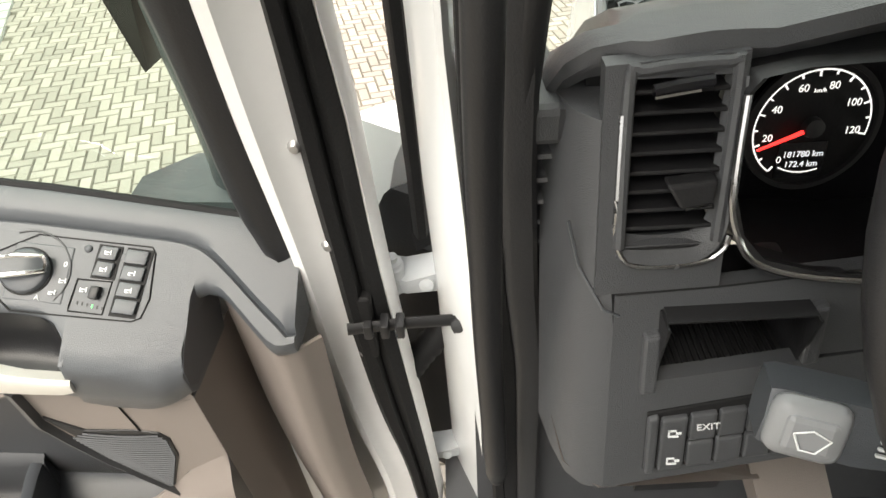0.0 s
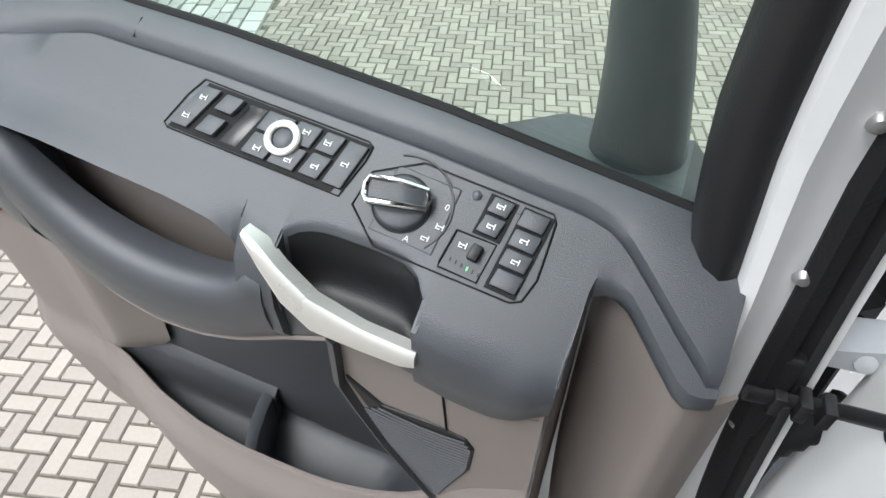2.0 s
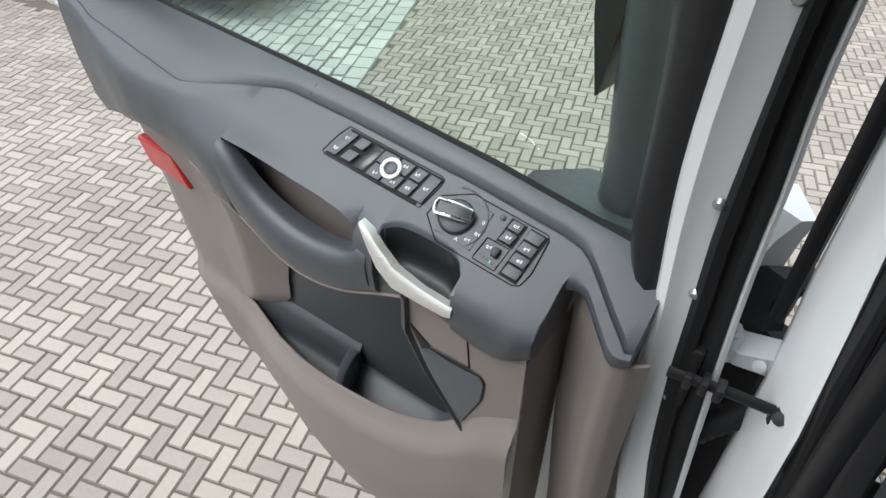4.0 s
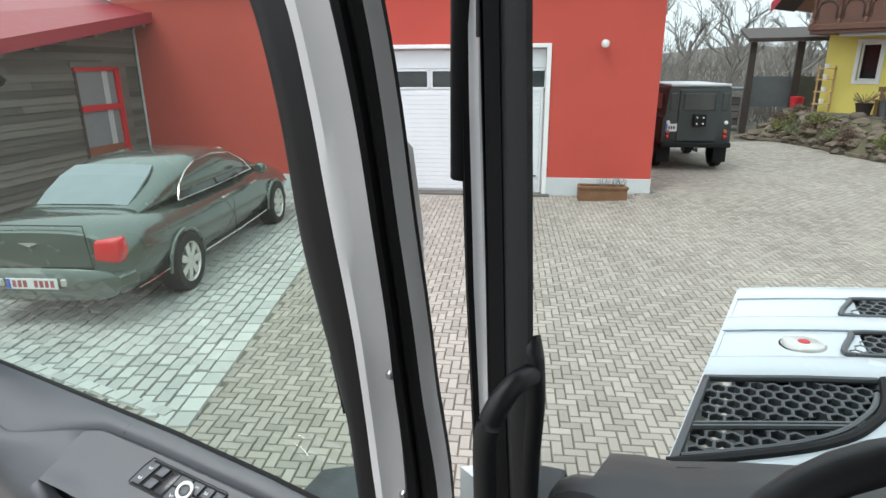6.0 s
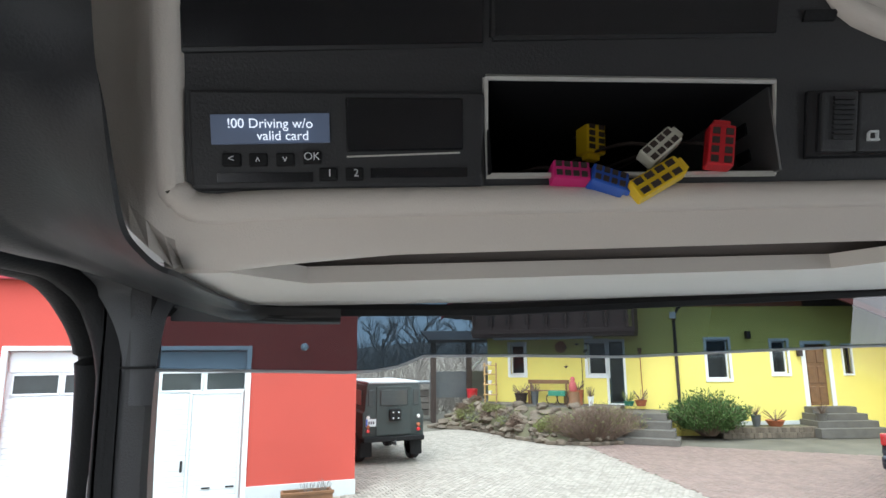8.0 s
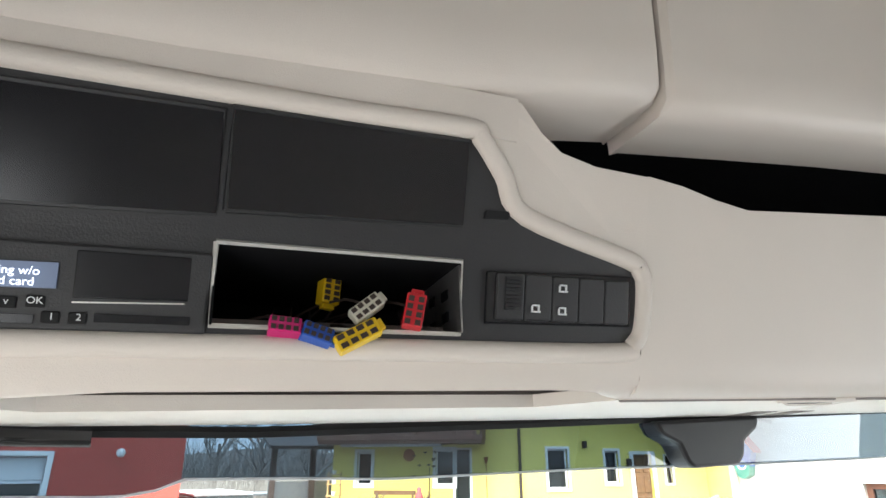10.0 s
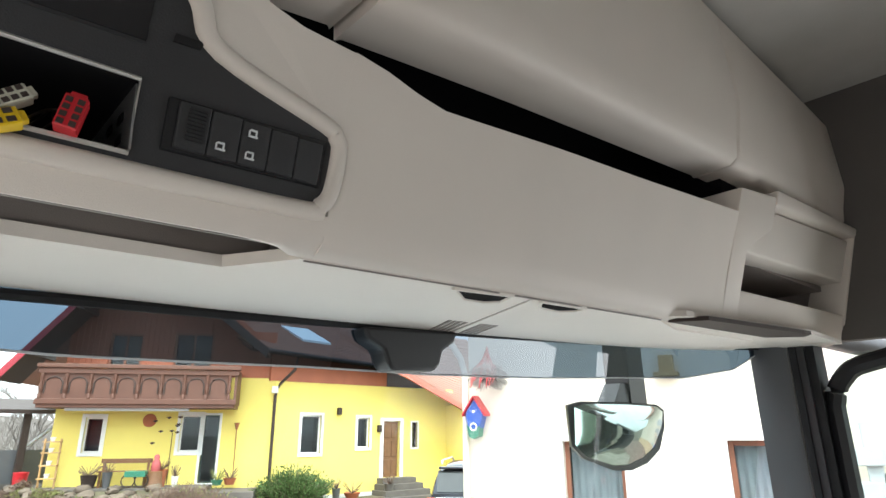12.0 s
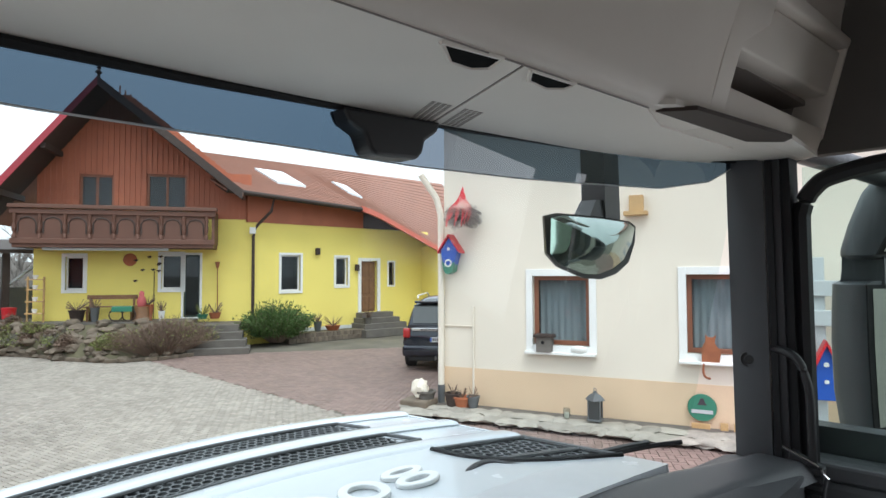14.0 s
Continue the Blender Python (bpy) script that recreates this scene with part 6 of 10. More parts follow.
part("outer_seal", loft(B(), [[(x, y, z), (x + 0.006, y - 0.010, z), (x + 0.014, y - 0.006, z), (x + 0.020, y + 0.02, z), (x + 0.004, y + 0.02, z)] for z, x, y in ((1.66, -0.230, 0.716), (1.75, -0.233, 0.712), (1.90, -0.239, 0.695), (2.10, -0.246, 0.686), (2.30, -0.251, 0.680), (2.50, -0.253, 0.676))]), M_RUBBER, pillar, smooth=True)
part("hinge_well", loft(B(), [[(-0.300, 0.80, z), (-0.205 + k, 0.735, z), (-0.19 + k, 0.76, z), (-0.300, 0.83, z)] for z, k in ((1.05, 0.02), (1.35, 0.008), (1.56, -0.002), (1.61, -0.004))]), M_RUBBER, pillar, "black hinge well")
part("wing_panel", loft(B(), [[(-0.300, 0.83, z), (-0.262 + k, 0.79, z), (-0.232 + k * 0.4, 0.80, z), (-0.25, 0.86, z)] for z, k in ((1.52, 0.0), (1.66, 0.004), (1.70, 0.012), (1.735, 0.026))]), M_WHITE, pillar, "white outer wing panel", smooth=True)
use(F_CAB)
edge_seal = B()
loft(edge_seal, [[(a, 0.596, z), (a + 0.004, 0.590, z), (-0.197 + sx, 0.590, z), (-0.194 + sx, 0.66, z), (a, 0.66, z)] for (z, sx), a in zip(PZ, (-0.177, -0.190, -0.200, -0.204, -0.204, -0.2025, -0.2015, -0.1975))])
part("seal", edge_seal, M_RUBBER, pillar)
part("seal", upright(B(), (-0.196, -0.180), 0.590, 0.66, PZ), M_RUBBER, pillar)
ic_ = B()
loft(ic_, [[(-0.180 + sx, 0.592, z), (-0.172 + sx, 0.585, z), (-0.156 + sx, 0.585, z), (-0.152 + sx, 0.590, z), (-0.172 + sx, 0.665, z), (-0.190 + sx, 0.665, z)] for z, sx in PZ])
part("inner_cover", ic_, M_PANELBLACK, pillar, "dark grained inner pillar cover", smooth=True)
# arch of the door opening and of the pillar top, curving back along the roof rail
use(F_WORLD)
rail = B()
tube(rail, [(-0.250, 0.690, 2.22), (-0.247, 0.682, 2.32), (-0.242, 0.668, 2.42), (-0.2425, 0.655, 2.497), (-0.245, 0.613, 2.540), (-0.245, 0.560, 2.561), (-0.245, 0.50, 2.564), (-0.246, 0.30, 2.562), (-0.25, -0.1, 2.560), (-0.25, -0.6, 2.560)], 0.0145, 10, steps=6)
part("roof_rail_seal", rail, M_RUBBER, pillar, smooth=True)
rail = B()
tube(rail, [(-0.196, 0.604, 2.36), (-0.1975, 0.604, 2.4575), (-0.1995, 0.604, 2.4816), (-0.2078, 0.604, 2.5135), (-0.2225, 0.598, 2.546), (-0.234, 0.556, 2.565), (-0.236, 0.486, 2.566), (-0.237, 0.30, 2.564), (-0.240, -0.6, 2.562)], 0.0145, 10, steps=6)
part("roof_rail_seal", rail, M_RUBBER, pillar, smooth=True)
# dark cover that sweeps from the roof rail round the console's end to the top of the windscreen
COVER_UP = smooth_path([(-0.118, 0.285, 2.80), (-0.1105, 0.312, 2.655), (-0.1055, 0.330, 2.607), (-0.1045, 0.350, 2.572), (-0.1045, 0.366, 2.555), (-0.097, 0.371, 2.5445), (-0.0905, 0.376, 2.5385), (-0.083, 0.384, 2.5355), (-0.084, 0.4374, 2.5345), (-0.0873, 0.532, 2.5345), (-0.084, 0.598, 2.5340), (-0.0626, 0.612, 2.5335), (-0.006, 0.622, 2.5335)], 6)
COVER_LOW = smooth_path([(-0.236, -0.60, 2.560), (-0.232, 0.15, 2.562), (-0.229, 0.36, 2.563), (-0.228, 0.474, 2.565), (-0.224, 0.550, 2.569), (-0.1936, 0.600, 2.559), (-0.152, 0.600, 2.5434), (-0.130, 0.600, 2.5365), (-0.110, 0.600, 2.531), (-0.090, 0.602, 2.527), (-0.0763, 0.602, 2.525), (-0.050, 0.610, 2.5246), (-0.006, 0.620, 2.5250)], 6)


def along_rail(line, u):
    k = u * (len(line) - 1)
    i = min(int(k), len(line) - 2)
    return line[i].lerp(line[i + 1], k - i)


def cover_skin(u, v):
    p = along_rail(COVER_LOW, u).lerp(along_rail(COVER_UP, u), v)
    wide = min(1.0, (along_rail(COVER_UP, u) - along_rail(COVER_LOW, u)).length / 0.12)
    roll = math.sin(math.pi * min(1.0, v / 0.30)) - 0.55 * math.sin(math.pi * max(0.0, min(1.0, (v - 0.30) / 0.5)))
    return p + Vector((0.25, -0.55, -0.55)) * 0.011 * roll * wide


part("corner_cover", sheet(B(), cover_skin, 96, 20, 0.003), M_PANELBLACK, pillar, "dark sweeping corner cover under the roof", smooth=True)
part("cover_edge", tube(B(), COVER_LOW, 0.0035, 8), M_RUBBER, pillar, smooth=True)
part("cover_joint", tube(B(), [Vector(cover_skin(0.27 - 0.014 * k, 0.30 + 0.05 * k)) + Vector((0.0, -0.001, 0)) for k in range(11)], 0.0018, 5), M_RUBBER, pillar)
ARCH_IN = smooth_path([(-0.226, 0.560, 2.567), (-0.216, 0.590, 2.551), (-0.1947, 0.592, 2.515), (-0.1855, 0.592, 2.4826), (-0.184, 0.592, 2.45)], 5)
GLASS_IN = smooth_path([(-0.1936, 0.599, 2.558), (-0.152, 0.597, 2.543), (-0.1545, 0.590, 2.522), (-0.159, 0.588, 2.4824), (-0.160, 0.588, 2.45)], 5)
part("pillar_head", sheet(B(), lambda u, v: along_rail(ARCH_IN, v).lerp(along_rail(GLASS_IN, v), u) + Vector((0, -0.004 * math.sin(math.pi * u), 0)), 8, 20, 0.003), M_DASH, pillar, "grey pillar head below the corner cover", smooth=True)
part("head_joint", box(B(), -0.186, -0.159, 0.5805, 0.590, 2.480, 2.4822), M_RUBBER, pillar)
part("header_strip", sheet(B(), lambda u, v: Vector((lerp(-0.155, -0.006, u), 0.600 + 0.02 * u + 0.006 * v, lerp(along_rail(COVER_LOW, lerp(0.5, 1.0, u)).z, 2.5225, v))), 20, 3, 0.003), M_DASH, pillar, "grey strip over the glass", smooth=True)
use(F_CAB)
# grab handle on the left pillar
grab = thing("grab_handle", "black plastic grab handle on the front pillar", "handle", (-0.16, 0.56, 2.0))
part("bar", tube(B(), [(-0.156, 0.585, 2.062), (-0.166, 0.560, 2.064), (-0.180, 0.545, 2.045), (-0.190, 0.540, 2.015), (-0.192, 0.540, 1.96), (-0.192, 0.540, 1.87), (-0.190, 0.540, 1.72), (-0.182, 0.54, 1.50), (-0.178, 0.57, 1.40)], 0.0115, 12, flat=0.85, steps=6), M_BLACK, grab, smooth=True)
part("mount", tube(B(), [(-0.160, 0.597, 2.095), (-0.155, 0.590, 2.075), (-0.154, 0.590, 2.03), (-0.159, 0.592, 1.97), (-0.163, 0.595, 1.90)], 0.010, 10, steps=4), M_BLACK, grab, smooth=True)

# right front pillar and passenger door frame
rp = thing("front_pillar", "dark plastic front pillar beside the passenger door", "pillar", (2.0, 0.5, 1.75), kind="structure")
RZ = [(1.20, 0.0), (1.75, 0.0), (2.1, 0.0), (2.40, 0.0), (2.56, 0.02)]
pc = B()
loft(pc, [[(2.00 + 0.02 * k, 0.575 - 0.02 * k, z), (1.985 + 0.02 * k, 0.53 - 0.02 * k, z), (2.00 + 0.02 * k, 0.478, z), (2.10, 0.48, z), (2.10, 0.60, z)] for z, k in RZ])
part("inner_cover", pc, M_DASH, rp, smooth=True)
part("cover_button", lathe(B(), [(0.001, 0.006), (0.011, 0.006), (0.014, 0.003), (0.021, 0.004), (0.023, 0.0), (0.023, -0.004)], (1.990, 0.528, 1.983), (-1, -0.35, 0), 24), M_BLACK, rp, smooth=True)
for k, (y, w, mt) in enumerate(((0.466, 0.010, M_RUBBER), (0.449, 0.012, M_BLACK), (0.430, 0.015, M_RUBBER))):
    part("seal", upright(B(), (2.00 + 0.008 * k, 2.10), y - w, y + w * 0.7, [(1.2, 0), (1.7, 0), (2.3, 0), (2.6, 0.0)]), mt, rp)
pdoor = thing("passenger_door", "closed passenger door with black window frame", "door", (2.1, 0.0, 1.5), kind="structure")
fr = B()
def arch(y0, z0, r=0.07):
    return [(2.055, y0, 1.70), (2.055, y0, 2.30), (2.06, y0 - 0.004, 2.40), (2.065, y0 - 0.03, 2.455), (2.07, y0 - 0.09, 2.49), (2.075, y0 - 0.3, 2.515), (2.08, -0.62, 2.52)]
tube(fr, arch(0.400, 0), 0.024, 8, steps=5)
part("window_frame", fr, M_BLACK, pdoor, smooth=True)
part("window_belt", box(B(), 2.05, 2.15, -0.62, 0.40, 1.66, 1.71, 0.01), M_DASH, pdoor)
part("door_panel", box(B(), 2.06, 2.16, -0.62, 0.42, 1.15, 1.66, 0.02), M_DASH, pdoor)
g = part("pane", box(B(), 2.085, 2.09, -0.62, 0.40, 1.70, 2.52), M_SHIELD, pdoor)
g.visible_shadow = False
gh = thing("grab_handle", "black grab handle by the passenger door", "handle", (2.0, 0.4, 1.9))
part("bar", tube(B(), [(2.02, 0.478, 2.012), (1.985, 0.44, 2.016), (1.975, 0.405, 2.000), (1.972, 0.385, 1.955), (1.972, 0.375, 1.88), (1.972, 0.376, 1.62)], 0.011, 10, steps=6), M_BLACK, gh, smooth=True)

# windscreen: bowed pane with the dark sun band along its top
HEADER = [(-0.19, 0.60, 2.54), (-0.05, 0.655, 2.538), (0.15, 0.69, 2.533), (0.5, 0.715, 2.537), (0.92, 0.725, 2.543), (1.4, 0.705, 2.548), (1.75, 0.65, 2.55), (2.03, 0.545, 2.55)]


def header_at(x):
    return curve_at([(p[0], p[1]) for p in HEADER], x), curve_at([(p[0], p[2]) for p in HEADER], x)


def band_low(x):
    return curve_at([(-0.19, 2.487), (0.02, 2.472), (0.055, 2.474), (0.082, 2.486), (0.20, 2.481), (0.32, 2.474), (0.64, 2.472), (0.9, 2.466), (1.2, 2.464), (1.5, 2.468), (1.75, 2.468), (1.92, 2.49), (2.03, 2.545)], x)


def shield_at(x, z):
    y, zt = header_at(x)
    return (x, y + (zt - z) * 0.22, z)


ws = thing("windscreen", "large bowed windscreen with a dark tinted top band", "windscreen", (0.92, 0.8, 1.9), kind="structure")
g = part("pane", sheet(B(), lambda u, v: shield_at(lerp(-0.19, 2.03, u), lerp(1.72, band_low(lerp(-0.19, 2.03, u)), v)), 60, 8), M_SHIELD, ws, smooth=True)
g.visible_shadow = False
g = part("sun_band", sheet(B(), lambda u, v: shield_at(lerp(-0.19, 2.03, u), lerp(band_low(lerp(-0.19, 2.03, u)), header_at(lerp(-0.19, 2.03, u))[1] + 0.02, v)), 80, 3), M_BAND, ws, "dark blue-grey tinted sun band", smooth=True)
g.visible_shadow = False
edge = B()
tube(edge, [Vector(shield_at(lerp(-0.19, 2.03, k / 80), band_low(lerp(-0.19, 2.03, k / 80)))) + Vector((0, -0.003, 0)) for k in range(81)], 0.0016, 5)
part("band_edge", edge, M_GREYPAINT, ws)
seal = B()
tube(seal, [(x, header_at(x)[0] - 0.012, header_at(x)[1] - 0.001) for x in [lerp(-0.17, 2.03, k / 60) for k in range(61)]], 0.007, 6)
part("top_seal", seal, M_RUBBER, ws, smooth=True)
sn = B()
prism(sn, [(0.725, 2.535), (0.735, 2.515), (0.765, 2.50), (0.775, 2.475), (0.785, 2.466), (0.875, 2.468), (0.888, 2.480), (0.895, 2.502), (0.925, 2.52), (0.935, 2.54)], "y", 0.690, 0.735, 0.006)
part("sensor_housing", sn, M_BLACK, ws, "black sensor housing at the windscreen")

# overhead console
con = thing("overhead_console", "cream plastic overhead console with black instrument panel and cubbies", "console", (0.9, 0.4, 2.56))
FACE = [(0.318, 2.775), (0.322, 2.755), (0.355, 2.655), (0.370, 2.60), (0.376, 2.575), (0.382, 2.556), (0.390, 2.546), (0.406, 2.541)]


def face_y(z):
    return curve_at([(p[1], p[0]) for p in reversed(FACE)], z)


def end_in(x):
    """How far the console's ends round back."""
    d = min((x + 0.116) * 1.3, 2.16 - x)
    return 0.0 if d > 0.05 else (0.06 if x > 1 else 0.003) * (1 - math.sqrt(max(0, 1 - (1 - d / 0.05) ** 2)))


def face_strip(name, xs, zlo, zhi, material=M_CREAM, extra=()):
    bm = B()
    prof = [p for p in FACE if zlo - 1e-6 <= p[1] <= zhi + 1e-6]
    if prof[0][1] < zhi - 1e-6:
        prof = [(face_y(zhi), zhi)] + prof
    if prof[-1][1] > zlo + 1e-6:
        prof = prof + [(face_y(zlo), zlo)]
    loft(bm, [[(x, y + end_in(x), z) for y, z in prof] + [(x, y + 0.02 + end_in(x) * 0.6, z) for y, z in reversed(prof)] for x in xs])
    return part(name, bm, material, con, smooth=True)


def xs_between(a, b, n):
    return [lerp(a, b, k / n) for k in range(n + 1)]


def end_foot(x):
    """The rounded lower corner of the console's end."""
    return curve_at([(-0.116, 2.60), (-0.108, 2.578), (-0.100, 2.564), (-0.0938, 2.557), (-0.087, 2.5495), (-0.0808, 2.5435), (-0.0755, 2.541)], x)


ENDL = [-0.116, -0.112, -0.106, -0.0985, -0.0900, -0.0808, -0.0755]
endb = B()
END_RINGS = []
for x in ENDL:
    prof = [(z, face_y(z) + end_in(x)) for z in [lerp(2.775, end_foot(x), (k / 12) ** 0.8) for k in range(13)]]
    lean = [-0.004 * sm((z - 2.58) / 0.17) * (-0.0755 - x) / 0.0205 for z, y in prof]
    END_RINGS.append([(x + a, y, z) for (z, y), a in zip(prof, lean)] + [(x + a, y + 0.02 + end_in(x) * 0.6, z) for (z, y), a in reversed(list(zip(prof, lean)))])
END_RINGS = [[(p[0] - 0.002, p[1] + 0.16, p[2] + 0.004) for p in END_RINGS[0]], [(p[0] - 0.001, p[1] + 0.008, p[2]) for p in END_RINGS[0]]] + END_RINGS
part("face_panel", loft(endb, END_RINGS), M_CREAM, con)
def face_foot(x):
    """The face's lower edge rises over the visor's pull recess."""
    return curve_at([(-0.06, 2.541), (-0.02, 2.5435), (0.05, 2.5465), (0.38, 2.5475), (0.42, 2.5455), (0.445, 2.541)], x)


loft_ = B()
loft(loft_, [[(x, face_y(z), z) for z in (2.5765, 2.568, 2.560, 2.553, face_foot(x) + 0.002, face_foot(x))] + [(x, face_y(z) + 0.012, z + 0.003) for z in (face_foot(x), 2.553, 2.560, 2.568, 2.5765)] for x in xs_between(-0.0755, 0.456, 30)])
part("face_panel", loft_, M_CREAM, con, smooth=True)
face_strip("face_panel", xs_between(-0.0755, 0.322, 12), 2.740, 2.775)
LOWTOP = 2.729
bm = B()
def top_at(x):
    return curve_at([(0.456, 2.729), (0.485, 2.727), (0.565, 2.711), (0.79, 2.727), (1.0, 2.738), (1.42, 2.765)], x)
loft(bm, [[(x, face_y(z) + 0.05 * sm((x - 1.0) / 0.8) * 0.0, z) for z in (2.541, 2.546, 2.556, 2.575, 2.60, 2.655, top_at(x))] + [(x, face_y(z) + 0.02, z) for z in (top_at(x), 2.655, 2.60, 2.575, 2.556, 2.552, 2.55)] for x in xs_between(0.456, 1.42, 24)])
part("face_panel", bm, M_CREAM, con, smooth=True)
up = B()
prism(up, [(0.287, 2.742), (0.314, 2.716), (0.336, 2.684), (0.442, 2.658), (0.456, 2.640), (0.457, 2.728), (0.40, 2.730), (0.365, 2.737), (0.345, 2.750), (0.325, 2.772), (0.287, 2.775)], "y", 0.0, 0.02)
for v in up.verts:
    v.co.y += face_y(v.co.z)
part("stepped_panel", up, M_CREAM, con)
# raised lip round the black panel
BEZEL = [(-0.070, 2.742), (0.170, 2.742), (0.276, 2.744), (0.290, 2.738), (0.312, 2.712), (0.334, 2.683), (0.436, 2.657), (0.451, 2.648), (0.456, 2.634), (0.454, 2.598), (0.445, 2.584), (0.430, 2.578), (0.27, 2.576), (0.0, 2.575), (-0.055, 2.573), (-0.070, 2.580), (-0.0755, 2.60)]
lip = B()
ring = smooth_path([Vector((x, face_y(z) + 0.0005, z)) for x, z in BEZEL + BEZEL[:1]], 5)
tube(lip, ring, 0.0088, 10, up=(0, 1, 0))
part("panel_lip", lip, M_CREAM, con, "smooth raised lip round the black panel", smooth=True)
# black instrument panel, open round the radio bay
SLOT = (0.100, 0.281, 2.588, 2.643)
pan = B()


def slab(bm, pts, out=0.0, deep=0.03, bevel=0.0):
    """A plate lying on the console face from (x, z) points; out: how far it stands proud."""
    old = set(bm.verts)
    prism(bm, pts, "y", 0.0, deep, bevel)
    for v in bm.verts:
        if v not in old:
            v.co.y += face_y(v.co.z) - 0.001 - out


for pts in ([(-0.073, 2.578), (SLOT[0], 2.578), (SLOT[0], 2.645), (-0.073, 2.645)], [(SLOT[0], 2.578), (SLOT[1], 2.578), (SLOT[1], SLOT[2]), (SLOT[0], SLOT[2])],
            [(SLOT[0], SLOT[3]), (SLOT[1], SLOT[3]), (SLOT[1], 2.645), (SLOT[0], 2.645)], [(SLOT[1], 2.578), (0.43, 2.580), (0.446, 2.588), (0.453, 2.60), (0.454, 2.634), (0.447, 2.645), (SLOT[1], 2.645)],
            [(-0.073, 2.645), (0.447, 2.645), (0.434, 2.656), (0.333, 2.682), (0.311, 2.711), (0.288, 2.738), (-0.073, 2.740)]):
    pan = B()
    slab(pan, pts)
    part("instrument_panel", pan, M_PANELBLACK, con, "matt black instrument panel")
cage = B()
sy = face_y(2.615)
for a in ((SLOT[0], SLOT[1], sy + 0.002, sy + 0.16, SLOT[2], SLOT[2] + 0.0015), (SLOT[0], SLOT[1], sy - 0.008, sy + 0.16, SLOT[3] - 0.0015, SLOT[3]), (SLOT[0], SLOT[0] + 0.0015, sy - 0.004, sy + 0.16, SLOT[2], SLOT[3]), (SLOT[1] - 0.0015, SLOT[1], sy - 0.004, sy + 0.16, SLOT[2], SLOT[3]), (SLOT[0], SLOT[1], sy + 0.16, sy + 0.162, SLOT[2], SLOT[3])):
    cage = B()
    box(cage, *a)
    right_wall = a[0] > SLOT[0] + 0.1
    # only the right wall shows metal; the others are blackened for shade
    part("bay_wall", cage, M_STEEL if right_wall else M_RECESSSHADE, con, "metal wall of the empty radio bay" if right_wall else "wall of the empty radio bay, painted black for its shade")
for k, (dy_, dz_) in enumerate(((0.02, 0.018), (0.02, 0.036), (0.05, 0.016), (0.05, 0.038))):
    # slots are black plates on the wall, coloured as shaded holes
    part("wall_slot", box(B(), SLOT[1] - 0.0024, SLOT[1] - 0.0012, sy + dy_, sy + dy_ + 0.014, SLOT[2] + dz_ - 0.004, SLOT[2] + dz_ + 0.004), M_RECESSSHADE, con)
rim = B()
tube(rim, [(SLOT[0], sy - 0.009, SLOT[3]), (SLOT[1], sy - 0.009, SLOT[3]), (SLOT[1], sy + 0.003, SLOT[2]), (SLOT[0], sy + 0.003, SLOT[2]), (SLOT[0], sy - 0.009, SLOT[3])], 0.002, 5)
part("bay_rim", rim, M_ALU, con)
for a, b, c, d in ((-0.066, 0.098, 2.655, 2.728), (0.104, 0.279, 2.664, 2.733)):
    bl = B()
    slab(bl, [(a, c), (b, c + 0.006), (b, d), (a, d - 0.002)], 0.0025, 0.02, 0.0)
    part("blank_cover", bl, M_GLOSSBLACK, con)
    fr = B()
    tube(fr, [(a, face_y(c) - 0.002, c), (b, face_y(c) - 0.002, c + 0.006), (b, face_y(d) - 0.002, d), (a, face_y(d) - 0.002, d - 0.002), (a, face_y(c) - 0.002, c)], 0.0022, 6)
    part("cover_rim", fr, M_BLACK, con)
vt = B()
slab(vt, [(0.297, 2.677), (0.318, 2.678), (0.320, 2.684), (0.298, 2.683)], 0.002, 0.01)
part("small_microphone", vt, M_RUBBER, con)
# tachograph
tac = B()
slab(tac, [(-0.064, 2.582), (0.098, 2.582), (0.099, 2.634), (-0.064, 2.634)], 0.004, 0.02, 0.002)
tacho = part("tachograph", tac, M_PANELBLACK, con, "black tachograph with a lit two-line display")
dsp = B()
slab(dsp, [(-0.052, 2.605), (0.011, 2.606), (0.011, 2.621), (-0.052, 2.620)], 0.006, 0.01)
part("display", dsp, M_LCD, tacho)
TILT = radians(90 + 17)
for words, z, x in (("!00 Driving w/o", 2.6148, -0.0205), ("valid card", 2.6085, -0.014)):
    lettering("display_words", words, 0.0072, Matrix.Translation((x, face_y(z) - 0.0085, z)) @ Matrix.Rotation(radians(107), 4, "X"), M_LCDINK, tacho, 0.0003)
for x, z, w in ((-0.042, 2.597, 0.010), (-0.028, 2.597, 0.010), (-0.0135, 2.597, 0.010), (0.001, 2.598, 0.010), (0.0095, 2.589, 0.010), (0.024, 2.589, 0.010)):
    kb = B()
    slab(kb, [(x - w / 2, z - 0.0035), (x + w / 2, z - 0.0035), (x + w / 2, z + 0.0035), (x - w / 2, z + 0.0035)], 0.006, 0.008, 0.001)
    key = part("key", kb, M_RUBBER, tacho)
for words, x, z in (("OK", 0.001, 2.598), ("1", 0.0105, 2.589), ("2", 0.025, 2.589), ("^", -0.028, 2.5955), ("v", -0.0135, 2.597), ("<", -0.042, 2.597)):
    lettering("key_mark", words, 0.006, Matrix.Translation((x, face_y(z) - 0.0076, z)) @ Matrix.Rotation(radians(107), 4, "X"), M_ICON, tacho, 0.0002)
for a, b, c, d in ((-0.050, 0.001, 2.585, 2.590), (0.033, 0.088, 2.587, 2.592)):
    sb = B()
    slab(sb, [(a, c), (b, c), (b, d), (a, d)], 0.0052, 0.006)
    part("card_tray", sb, M_GLOSSBLACK, tacho)
